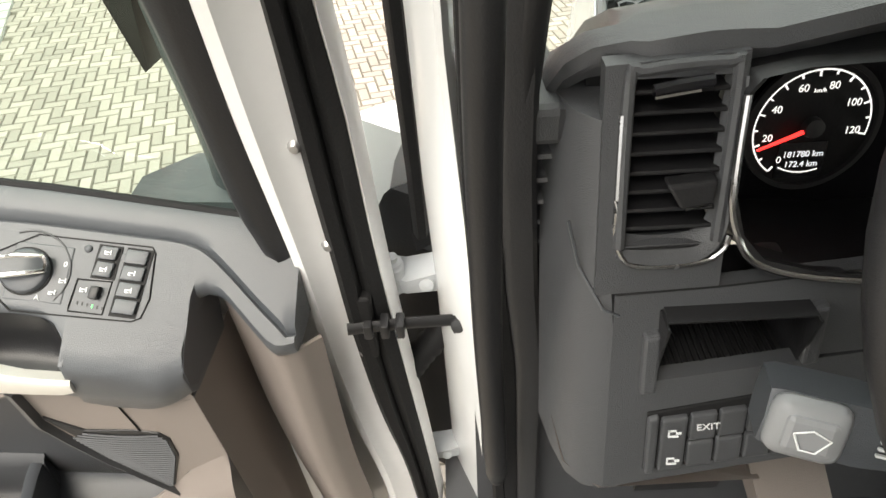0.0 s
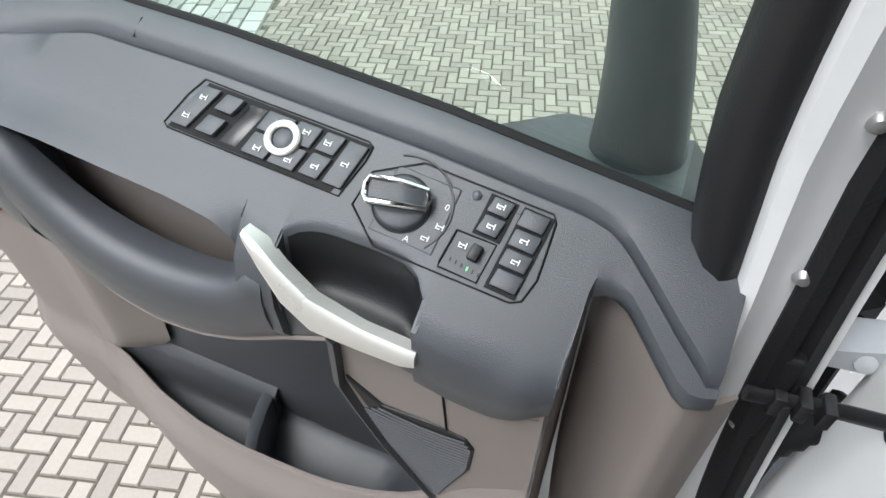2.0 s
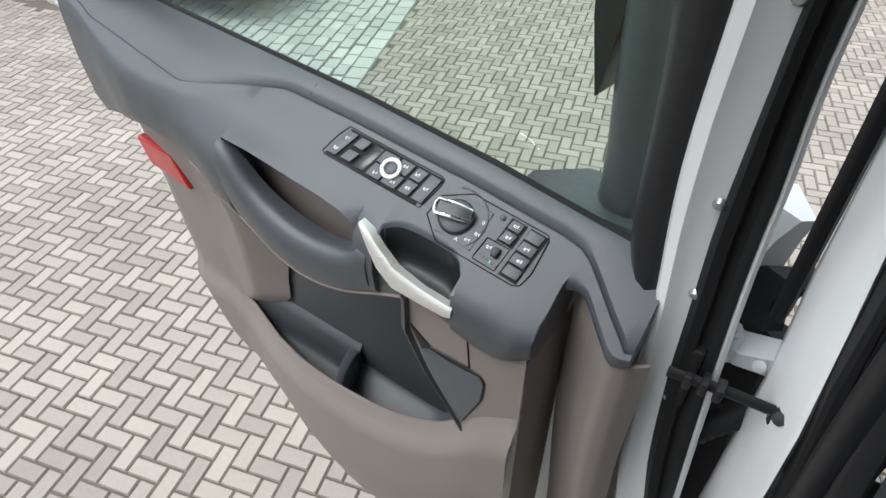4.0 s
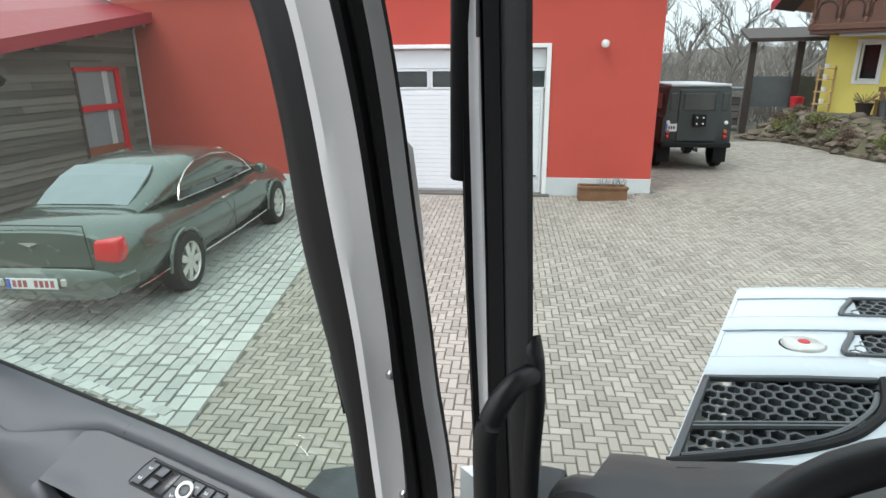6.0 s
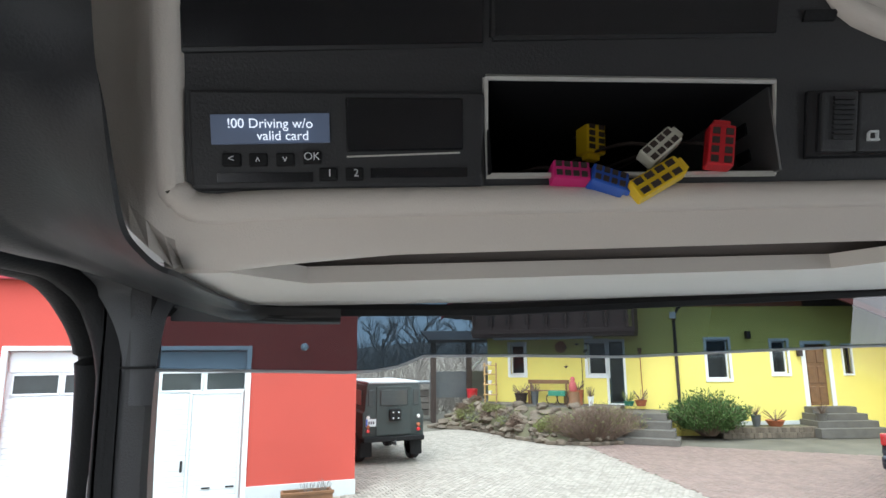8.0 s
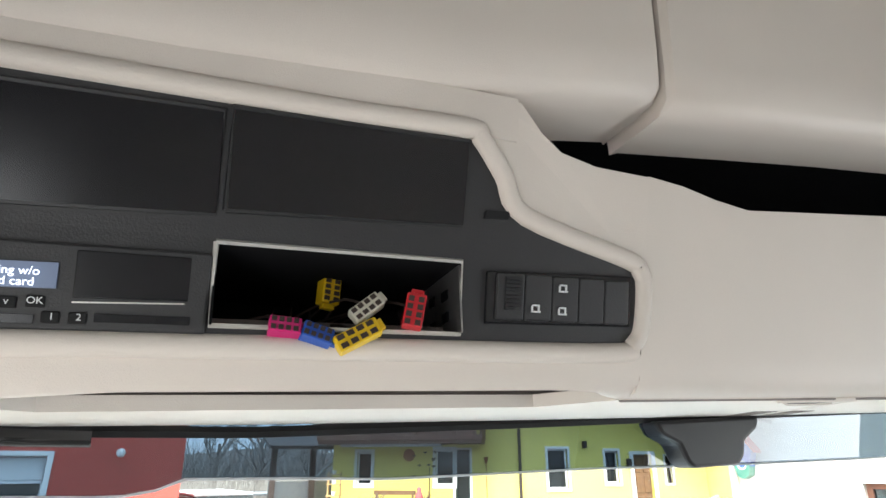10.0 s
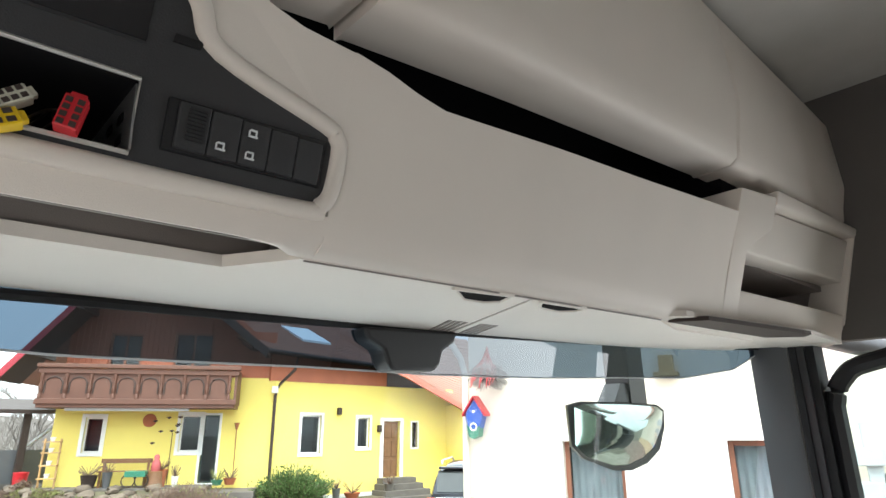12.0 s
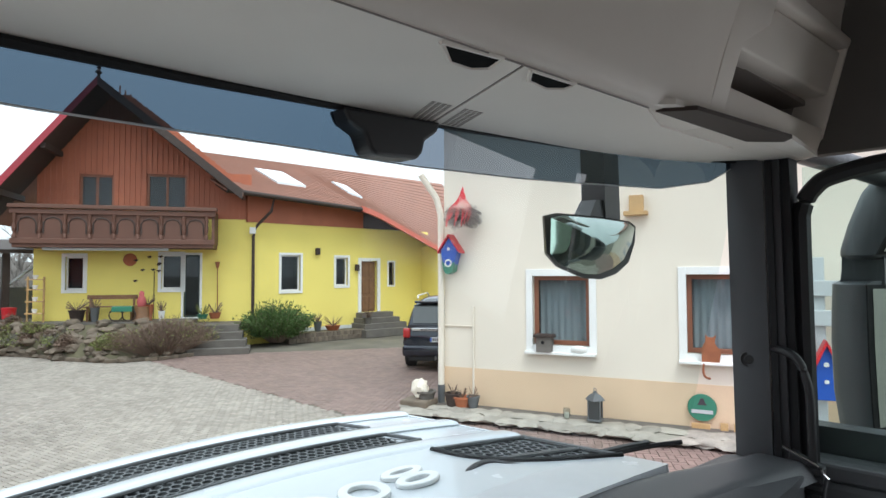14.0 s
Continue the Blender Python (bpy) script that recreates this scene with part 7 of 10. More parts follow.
sb = B()
slab(sb, [(0.020, 2.598), (0.084, 2.600), (0.084, 2.6008), (0.020, 2.5988)], 0.0050, 0.005)
part("printer_edge", sb, M_ALU, tacho)
sb = B()
slab(sb, [(0.020, 2.601), (0.086, 2.602), (0.086, 2.630), (0.020, 2.630)], 0.0052, 0.006, 0.001)
part("printer_drawer", sb, M_GLOSSBLACK, tacho)
# switch row
swb = B()
slab(swb, [(0.302, 2.597), (0.441, 2.599), (0.441, 2.641), (0.302, 2.637)], 0.003, 0.02, 0.001)
swp = part("switch_plate", swb, M_GLOSSBLACK, con, "row of black roof switches with white symbols")
for k in range(5):
    a = 0.310 + k * 0.0255
    sb = B()
    slab(sb, [(a, 2.600), (a + 0.0245, 2.600), (a + 0.0245, 2.636), (a, 2.635)], 0.006, 0.012, 0.0012)
    key = part("switch", sb, M_PANELBLACK, swp)
rl = B()
for k in range(9):
    z = 2.607 + k * 0.0029
    slab(rl, [(0.317, z), (0.331, z), (0.331, z + 0.0017), (0.317, z + 0.0017)], 0.0075, 0.006)
part("roller", rl, M_BLACK, swp, kind="stuff")
for x, z in ((0.345, 2.609), (0.370, 2.626), (0.370, 2.608)):
    ic = B()
    for a in ((x - 0.004, x + 0.004, z - 0.003, z - 0.002), (x - 0.003, x + 0.003, z + 0.002, z + 0.003), (x - 0.004, x - 0.003, z - 0.003, z + 0.002), (x + 0.002, x + 0.003, z - 0.002, z + 0.003)):
        slab(ic, [(a[0], a[2]), (a[1], a[2]), (a[1], a[3]), (a[0], a[3])], 0.0078, 0.002)
    part("symbol", ic, M_ICON, swp)
# loose connectors hanging out of the radio bay
def connector(name, label, material, at, turn, size):
    ob = thing(name, label, "connector", at, group="loose radio connectors")
    m = PLACE["at"] @ Matrix.Translation(at) @ Matrix.Rotation(radians(turn), 4, "Y") @ Matrix.Rotation(radians(-15), 4, "X")
    a, b, c = size
    bm = B()
    box(bm, -a / 2, a / 2, -b / 2, b / 2, -c / 2, c / 2, 0.0012)
    box(bm, a / 2 - 0.001, a / 2 + 0.004, -b / 4, b / 4, -c / 3, c / 3, 0.0008)
    pins = B()
    for k in range(4):
        x = -a / 2 + a * (k + 0.6) / 4.4
        for z in (-c / 4, c / 4):
            box(pins, x - a * 0.075, x + a * 0.075, -b / 2 - 0.0010, -b / 2 + 0.001, z - c * 0.14, z + c * 0.14)
    part("housing", bm, material, ob, m=m)
    part("socket_field", pins, M_DARKWOOD, ob, "dark contact sockets", kind="stuff", m=m)
    wires = B()
    for k in range(3):
        p0 = Vector(at) + Vector((0.002 * k, 0.004, 0.003))
        tube(wires, [p0, p0 + Vector((-0.01, 0.03, 0.012)), p0 + Vector((0.012 * k - 0.03, 0.09, 0.016 + 0.004 * k)), (SLOT[0] + 0.05 + 0.02 * k, 0.52, 2.61)], 0.0011, 5, steps=4)
    part("wires", wires, M_RUBBER if k % 2 else M_DARKWOOD, ob, smooth=True)
    return ob


connector("connector", "yellow loose plug hanging over the bay edge", M_YELLOWP, (0.199, 0.361, 2.582), -28, (0.034, 0.010, 0.013))
connector("connector", "ivory loose plug in the open bay", M_IVORYP, (0.207, 0.368, 2.604), -38, (0.026, 0.010, 0.012))
connector("connector", "red loose plug in the open bay", M_REDP, (0.242, 0.362, 2.602), -78, (0.026, 0.012, 0.015))
connector("connector", "blue loose plug at the bay edge", M_BLUEP, (0.171, 0.366, 2.583), 18, (0.022, 0.012, 0.012))
connector("connector", "pink loose plug at the bay edge", M_PINKP, (0.149, 0.368, 2.588), 5, (0.022, 0.012, 0.012))
connector("connector", "yellow plug deep inside the bay", M_YELLOWP, (0.190, 0.430, 2.632), 95, (0.022, 0.014, 0.016))

# underside: panels with reading-lamp dents (their shade painted on), seam, pull recess
UZ = 2.5405


def under(name, pts, z0=UZ, z1=UZ + 0.012, material=M_CREAM2, bevel=0.0, label=""):
    return part(name, prism(B(), pts, "z", z0, z1, bevel), material, con, label)


def hy(x):
    return header_at(x)[0] - 0.012


under("visor_panel", [(-0.086, 0.398), (-0.050, 0.404), (-0.012, 0.466), (0.40, 0.474), (0.445, 0.404), (0.792, 0.404), (0.928, hy(0.928))] + [(x, hy(x)) for x in (0.8, 0.65, 0.456, 0.3, 0.15, 0.06)] + [(0.0, hy(0.0) - 0.005), (-0.05, 0.635), (-0.082, 0.605), (-0.085, 0.50)])
under("visor_panel", [(0.798, 0.404), (1.13, 0.404), (1.30, 0.456), (1.70, 0.456), (1.90, hy(1.90))] + [(x, hy(x)) for x in (1.7, 1.5, 1.3, 1.1, 0.934)])
under("visor_panel", [(1.13, 0.404), (1.17, 0.37), (1.72, 0.33), (2.08, 0.36), (2.02, 0.44), (1.90, hy(1.90)), (1.70, 0.47), (1.30, 0.47)], UZ + 0.004, UZ + 0.014)
# recess walls in taupe, not cream: the pocket's shade put into the colour
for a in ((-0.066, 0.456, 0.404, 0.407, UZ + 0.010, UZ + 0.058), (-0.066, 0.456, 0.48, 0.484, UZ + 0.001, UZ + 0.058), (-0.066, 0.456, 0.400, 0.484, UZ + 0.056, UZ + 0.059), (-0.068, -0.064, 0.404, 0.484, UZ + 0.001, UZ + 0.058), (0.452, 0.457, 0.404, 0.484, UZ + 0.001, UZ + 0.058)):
    part("recess_wall", box(B(), *a), M_TAUPE, con, "wall of the visor's pull recess, taupe to paint its shade")
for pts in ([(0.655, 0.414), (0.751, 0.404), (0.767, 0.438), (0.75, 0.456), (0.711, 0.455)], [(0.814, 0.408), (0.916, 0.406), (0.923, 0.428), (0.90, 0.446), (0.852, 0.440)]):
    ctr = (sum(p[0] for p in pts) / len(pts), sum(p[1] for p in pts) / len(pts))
    # no hollow is cut: a flat black plate paints the dent's shade
    under("dent_shade", pts, UZ - 0.0012, UZ + 0.002, M_RECESSSHADE, 0.0, "flat black plate, painted shade of a finger dent")
    lipb = B()
    tube(lipb, [(*p, UZ - 0.0005) for p in pts] + [(*pts[0], UZ - 0.0005)], 0.0035, 6)
    part("dent_lip", lipb, M_CREAM2, con, smooth=True)
# the grip slot's shade, painted as a dark plate on the uncut underside
under("slot_shade", [(1.17, 0.405), (1.215, 0.352), (1.66, 0.318), (1.70, 0.345), (1.62, 0.40)], UZ - 0.002, UZ + 0.006, M_DARKWOOD, 0.0, "flat dark plate, painted shade of a grip slot")
for gx in (0.0, 0.075):
    gb = B()
    for i in range(12):
        for j in range(4):
            x, y = 0.845 + gx + j * 0.012 + i * 0.004 - 0.02, 0.60 + i * 0.0085
            box(gb, x, x + 0.0075, y, y + 0.0045, UZ - 0.0009, UZ + 0.001)
    part("speaker_grille", gb, M_TAUPE, con, kind="stuff")
part("under_seam", tube(B(), [(0.795, 0.404, UZ + 0.004), (0.931, hy(0.931), UZ + 0.004)], 0.003, 5), M_DARKWOOD, con)
sem = B()
tube(sem, [(0.45, 0.406, UZ - 0.0005), (0.6, 0.405, UZ - 0.0005), (1.14, 0.4035, UZ - 0.0005)], 0.0014, 5)
part("face_seam", sem, M_TAUPE, con)

# open tray above the face on the passenger side, flaps above
tray = B()
tray.verts.ensure_lookup_table()
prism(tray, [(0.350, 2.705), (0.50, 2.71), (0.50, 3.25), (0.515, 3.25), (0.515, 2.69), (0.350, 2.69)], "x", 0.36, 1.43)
# tray painted black for the shade inside it
part("open_tray", tray, M_RECESSSHADE, con, "long open tray, painted black for its shade")
# solid black block standing for the shade at the tray's end
part("tray_end_shade", box(B(), 1.43, 1.80, 0.372, 0.50, 2.775, 3.22), M_RECESSSHADE, con)


def flap_low(x):
    return 0.012 * sm((x - 0.25) / 0.12) * (x < 0.475) + curve_at([(-0.13, 2.762), (0.03, 2.762), (0.34, 2.774), (0.46, 2.790), (0.52, 2.797), (0.78, 2.820), (1.0, 2.836), (1.38, 2.864), (2.14, 2.888)], x)


for a, b in ((-0.13, 0.472), (0.478, 1.372), (1.378, 2.20)):
    fl = B()
    loft(fl, [[(x, y, z) for y, z in ((0.345 + e, flap_low(x)), (0.322 + e, flap_low(x) + 0.001), (0.309 + e, flap_low(x) + 0.012), (0.304 + e, flap_low(x) + 0.05), (0.29 + e, 3.00), (0.30 + e, 3.20), (0.34 + e, 3.29), (0.40 + e, 3.29), (0.40 + e, flap_low(x)))] for x, e in [(a, 0.006), (a + 0.006, 0.0)] + [(lerp(a + 0.006, b - 0.006, k / 6), 0.0) for k in range(1, 6)] + [(b - 0.006, 0.0), (b, 0.006)]])
    part("flap_door", fl, M_CREAM, con, "closed cream flap of an overhead locker", smooth=True)
# dark tube drawn as the shadow line under the flap; no gap there
part("flap_gap_shade", tube(B(), [(x, 0.3255, flap_low(x) - 0.001) for x in xs_between(-0.09, 0.29, 12)], 0.0024, 6), M_DARKWOOD, con)
# cubby at the passenger end
def on_face(bm, pts, out, deep, bevel=0.0):
    old = set(bm.verts)
    prism(bm, pts, "y", 0, deep, bevel)
    for v in bm.verts:
        if v not in old:
            v.co.y += curve_at([(2.54, 0.392), (2.56, 0.378), (2.66, 0.350), (2.87, 0.290)], v.co.z) - out
    return bm


for name, pts, out, deep, lab in (("lower_lip", [(1.40, 2.543), (2.10, 2.543), (2.18, 2.56), (2.22, 2.60), (2.222, 2.632), (1.40, 2.618)], 0.0, 0.10, ""), ("left_cheek", [(1.34, 2.55), (1.415, 2.55), (1.425, 2.70), (1.545, 2.760), (1.55, 2.83), (1.36, 2.81)], 0.001, 0.10, ""), ("upper_pad", [(1.415, 2.698), (2.145, 2.722), (2.16, 2.84), (1.59, 2.806), (1.545, 2.765)], -0.012, 0.06, ""), ("top_rim", [(1.54, 2.808), (2.22, 2.850), (2.225, 2.876), (1.54, 2.842)], 0.006, 0.08, ""), ("right_cheek", [(2.145, 2.60), (2.222, 2.60), (2.228, 2.86), (2.155, 2.855)], 0.004, 0.10, "")):
    part(name, on_face(B(), pts, out, deep, 0.006), M_CREAM if name != "upper_pad" else M_CREAM2, con, smooth=True)
# inner walls darker than the cream, painting the shade of the deep cubby
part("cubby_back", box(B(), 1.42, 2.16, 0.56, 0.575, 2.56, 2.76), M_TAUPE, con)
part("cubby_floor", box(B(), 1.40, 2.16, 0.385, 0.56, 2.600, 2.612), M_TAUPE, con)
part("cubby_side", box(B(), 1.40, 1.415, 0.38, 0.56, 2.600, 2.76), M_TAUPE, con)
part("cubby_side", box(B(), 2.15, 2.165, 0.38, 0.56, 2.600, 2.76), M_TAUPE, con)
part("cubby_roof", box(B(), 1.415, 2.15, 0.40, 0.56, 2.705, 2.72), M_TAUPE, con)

# ---- the driver's door, wide open ----
use(F_DOOR)
door = thing("driver_door", "open truck door with grey armrest, taupe panel and tinted window", "door", (0.5, 0, 1.0))


def zb(u):
    return curve_at([(0.0, 1.712), (0.076, 1.726), (0.25, 1.757), (0.44, 1.782), (0.90, 1.822), (1.13, 1.84)], u)


# outer skin and sheet metal
outline = [(-0.03, 0.98), (0.0, 0.92), (0.55, 0.82), (0.86, 0.86), (1.00, 1.02), (1.07, 1.20), (1.125, 1.56), (1.13, 1.74), (0.02, 1.62), (-0.03, 1.60)]
part("outer_skin", prism(B(), [(u, z) for u, z in outline], "y", -0.085, -0.055, 0.01), M_WHITE, door, "white painted outer door skin")
part("inner_sheet", prism(B(), [(u * 0.985 + 0.005, z + 0.01) for u, z in outline], "y", -0.055, -0.012, 0.008), M_WHITE, door)

# trim: lower panel, a tub that swells out towards the hinge
def belly(u):
    """How far the lower panel stands out along the door."""
    return curve_at([(0.12, 0.112), (0.2, 0.115), (0.35, 0.112), (0.5, 0.100), (0.6, 0.085), (0.7, 0.062), (0.8, 0.030), (0.88, 0.012), (1.0, 0.008), (1.13, 0.006)], u)


def bin_rim(u):
    """Upper edge of the bin's front wall."""
    return curve_at([(0.127, 1.50), (0.180, 1.46), (0.213, 1.415), (0.25, 1.370), (0.295, 1.333), (0.34, 1.307), (0.39, 1.283), (0.44, 1.265), (0.488, 1.250), (0.56, 1.226), (0.634, 1.208), (0.70, 1.197), (0.784, 1.189), (0.83, 1.192), (0.855, 1.207), (0.868, 1.235)], u)


def fin_line(u):
    return curve_at([(0.213, 1.417), (0.238, 1.455), (0.263, 1.493), (0.283, 1.535), (0.297, 1.566)], u)


def panel_foot(u):
    return curve_at([(0.1, 0.93), (0.55, 0.835), (0.9, 0.87), (1.0, 0.97), (1.13, 1.10)], u)


def rear_edge(z):
    return curve_at([(0.83, 0.547), (0.87, 0.84), (1.0, 0.98), (1.17, 1.045), (1.40, 1.062), (1.56, 1.08), (1.85, 1.10)], z)


def recess_edge(z):
    """Where the panel behind the bin turns in towards the dark back wall."""
    return curve_at([(1.16, 0.84), (1.20, 0.775), (1.256, 0.705), (1.322, 0.695), (1.40, 0.672), (1.50, 0.635), (1.62, 0.585)], z)


def swell(u, z):
    """Depth of the panel below the rim: a rounded belly that runs back in towards the foot."""
    k = max(bin_rim(min(u, 0.85)) - z, 0.0)
    return max(belly(u) + 0.022 * sm(k / 0.06) - 0.03 * sm((k - 0.14) / 0.3), 0.004) - 0.014 * sm((u - rear_edge(z) + 0.05) / 0.05)


low = B()
sheet(low, lambda a, b: (lambda u: (min(u, rear_edge(lerp(panel_foot(u), bin_rim(u), b))), swell(u, lerp(panel_foot(u), bin_rim(u), b)), lerp(panel_foot(u), bin_rim(u), b)))(lerp(0.127, 0.868, a)), 60, 30)
sheet(low, lambda a, b: (lambda u: (u, belly(u), lerp(bin_rim(u), 1.625, b)))(lerp(0.127, 0.213, a)), 10, 16)
sheet(low, lambda a, b: (lambda u: (u, belly(u), lerp(fin_line(u), 1.625, b)))(lerp(0.213, 0.297, a)), 14, 10)
bmesh.ops.remove_doubles(low, verts=low.verts, dist=0.0004)
part("lower_panel", low, M_TAUPE, door, "taupe moulded lower door panel", smooth=True)
rearp = B()
def rear_panel(a, b):
    z = lerp(panel_foot(1.0), 1.70, b)
    u = lerp(recess_edge(z) if z > 1.20 else 0.855, rear_edge(z), a)
    d = swell(u, z) if z < 1.2 else min(belly(u), 0.004 + 0.42 * max(u - recess_edge(z), 0)) + 0.020 * sm((z - 1.42) / 0.2) * sm((1.04 - u) / 0.1)
    return (u, d - (0.014 * sm((u - rear_edge(z) + 0.05) / 0.05) if z >= 1.2 else 0.0), z)
sheet(rearp, rear_panel, 24, 40)
part("rear_panel", rearp, M_TAUPE, door, "taupe rear part of the door panel", smooth=True)
part("panel_seam", tube(B(), [(0.203, belly(0.203) + 0.0005, 1.61), (0.199, belly(0.2) + 0.0008, 1.552)], 0.0011, 4), M_RUBBER, door)
# bin behind the opening
part("bin_back", sheet(B(), lambda a, b: (lerp(0.20, 0.90, a), -0.004 + 0.010 * sm((0.34 - lerp(0.20, 0.90, a)) / 0.1), lerp(1.02, 1.66, b)), 20, 12), M_DASH, door, "dark grey back wall of the door bin", smooth=True)
binf = B()
rim = [lerp(0.213, 0.866, k / 50) for k in range(51)]
loft(binf, [[(u, belly(u) + 0.001, bin_rim(u) - 0.002), (u, belly(u) - 0.001, bin_rim(u) + 0.003), (u, belly(u) - 0.005, bin_rim(u) + 0.003), (u, belly(u) - 0.008, bin_rim(u) - 0.004), (u, max(belly(u) - 0.012, -0.003), 1.06)] for u in rim], close=False)
part("bin_front", binf, M_TAUPE, door, "rounded taupe rim of the bin", smooth=True)
ins = B()
sheet(ins, lambda a, b: (lerp(0.225, 0.535, a), curve_at([(0, -0.002), (0.12, 0.006), (1, 0.10)], b), curve_at([(0, 1.176), (0.12, 1.168), (1, 1.13)], b) + 0.10 * sm((0.34 - lerp(0.225, 0.535, a)) / 0.11)), 12, 10, 0.002)
part("bin_liner", ins, M_SHELF, door, "grey moulded floor of the deep compartment", smooth=True)
fl_ = B()
sheet(fl_, lambda a, b: (lerp(0.52, 0.86, a), min(curve_at([(0, -0.003), (0.08, 0.008), (0.45, 0.020), (1, 0.095)], b), max(belly(lerp(0.52, 0.86, a)) - 0.010, -0.003)), curve_at([(0, 1.236), (0.08, 1.226), (0.45, 1.150), (1, 1.128)], b)), 10, 14, 0.002)
part("shallow_liner", fl_, M_DASH, door, "grey liner of the shallow compartment", smooth=True)
dv = B()
loft(dv, [[(u - w, d, z - 0.002), (u - w * 0.6, d, z), (u + w * 0.6, d, z), (u + w, d, z - 0.002), (u + w, d, 1.08), (u - w, d, 1.08)] for u, d, z, w in ((0.536, -0.003, 1.224, 0.0095), (0.526, 0.03, 1.231, 0.0095), (0.508, 0.07, 1.241, 0.009), (0.492, 0.096, 1.248, 0.009))])
part("bin_divider", dv, M_SHELF, door, "grey plastic bin divider", smooth=True)
# speaker grille with a fin beside it
sp = B()
prism(sp, [(0.290, 1.573), (0.257, 1.549), (0.205, 1.553), (0.182, 1.548), (0.175, 1.536), (0.178, 1.499), (0.207, 1.424), (0.215, 1.421)], "y", 0.098, 0.1165, 0.0015)
grille = part("speaker_grille", sp, M_BLACK, door, "black ribbed speaker grille")
for k in range(25):
    z = 1.430 + k * 0.0048
    a = curve_at([(1.424, 0.2085), (1.499, 0.1805), (1.536, 0.1770), (1.548, 0.184)], z)
    b = curve_at([(1.424, 0.2130), (1.493, 0.2560), (1.535, 0.2750), (1.549, 0.255)], z)
    if b - a > 0.006:
        part("rib", tube(B(), [(lerp(a, b, q / 4), 0.1172, z - 0.004 * math.sin(math.pi * q / 4)) for q in range(5)], 0.0013, 4), M_DASH, grille)
fin = B()
loft(fin, [[(u, 0.121, z), (u - 0.006, 0.122, z - 0.004), (u - 0.007, 0.09, z - 0.004), (u + 0.002, 0.02, z)] for u, z in ((0.296, 1.625), (0.297, 1.595), (0.2985, 1.566), (0.285, 1.535), (0.264, 1.493), (0.239, 1.455), (0.217, 1.422), (0.211, 1.412))])
part("bin_fin", fin, M_DASH, door, "dark grey fin beside the speaker", smooth=True)

# shelf and armrest moulding
def shelf_edge(u):
    return curve_at([(0.03, 0.084), (0.045, 0.0895), (0.053, 0.087), (0.074, 0.070), (0.094, 0.053), (0.102, 0.0495), (0.110, 0.048), (0.117, 0.050), (0.1225, 0.054), (0.124, 0.098), (0.135, 0.104), (0.152, 0.110), (0.174, 0.116), (0.1945, 0.119), (0.335, 0.114), (0.36, 0.104), (0.372, 0.095), (0.395, 0.086), (0.425, 0.081), (0.48, 0.077), (0.60, 0.075), (0.67, 0.075), (0.71, 0.083), (0.78, 0.089), (0.857, 0.085), (0.92, 0.072), (1.0, 0.050), (1.12, 0.025)], u)


def arm_groove(u):
    """The seam between the shelf and the lip by the window, which turns down towards the front and away at the back."""
    return curve_at([(0.03, 0.084), (0.040, 0.0755), (0.048, 0.069), (0.063, 0.0585), (0.088, 0.039), (0.109, 0.0235), (0.122, 0.018), (0.14, 0.0155), (0.56, 0.0185), (0.60, 0.030), (0.63, 0.040), (0.67, 0.053), (0.70, 0.062), (0.73, 0.070), (1.2, 0.03)], u)


def grip_top(u):
    """Upper edge of the grip opening."""
    return curve_at([(0.368, 1.664), (0.375, 1.684), (0.388, 1.697), (0.427, 1.707), (0.48, 1.714), (0.55, 1.724), (0.60, 1.727)], u)


def grip_low(u):
    """Lower edge of the grip opening, the top of the pull bar."""
    return curve_at([(0.36, 1.672), (0.368, 1.662), (0.380, 1.653), (0.40, 1.647), (0.43, 1.645), (0.46, 1.647), (0.49, 1.653), (0.52, 1.664), (0.545, 1.679), (0.565, 1.697), (0.580, 1.712), (0.60, 1.727)], u)


def crease(u):
    """Lower edge of the armrest moulding."""
    return curve_at([(0.11, 1.622), (0.13, 1.612), (0.164, 1.598), (0.195, 1.600), (0.24, 1.613), (0.285, 1.624), (0.31, 1.612), (0.347, 1.594), (0.39, 1.577), (0.43, 1.568), (0.477, 1.567), (0.53, 1.578), (0.58, 1.598), (0.63, 1.612), (0.682, 1.632), (0.75, 1.650), (0.85, 1.655), (1.0, 1.61), (1.12, 1.57)], u)


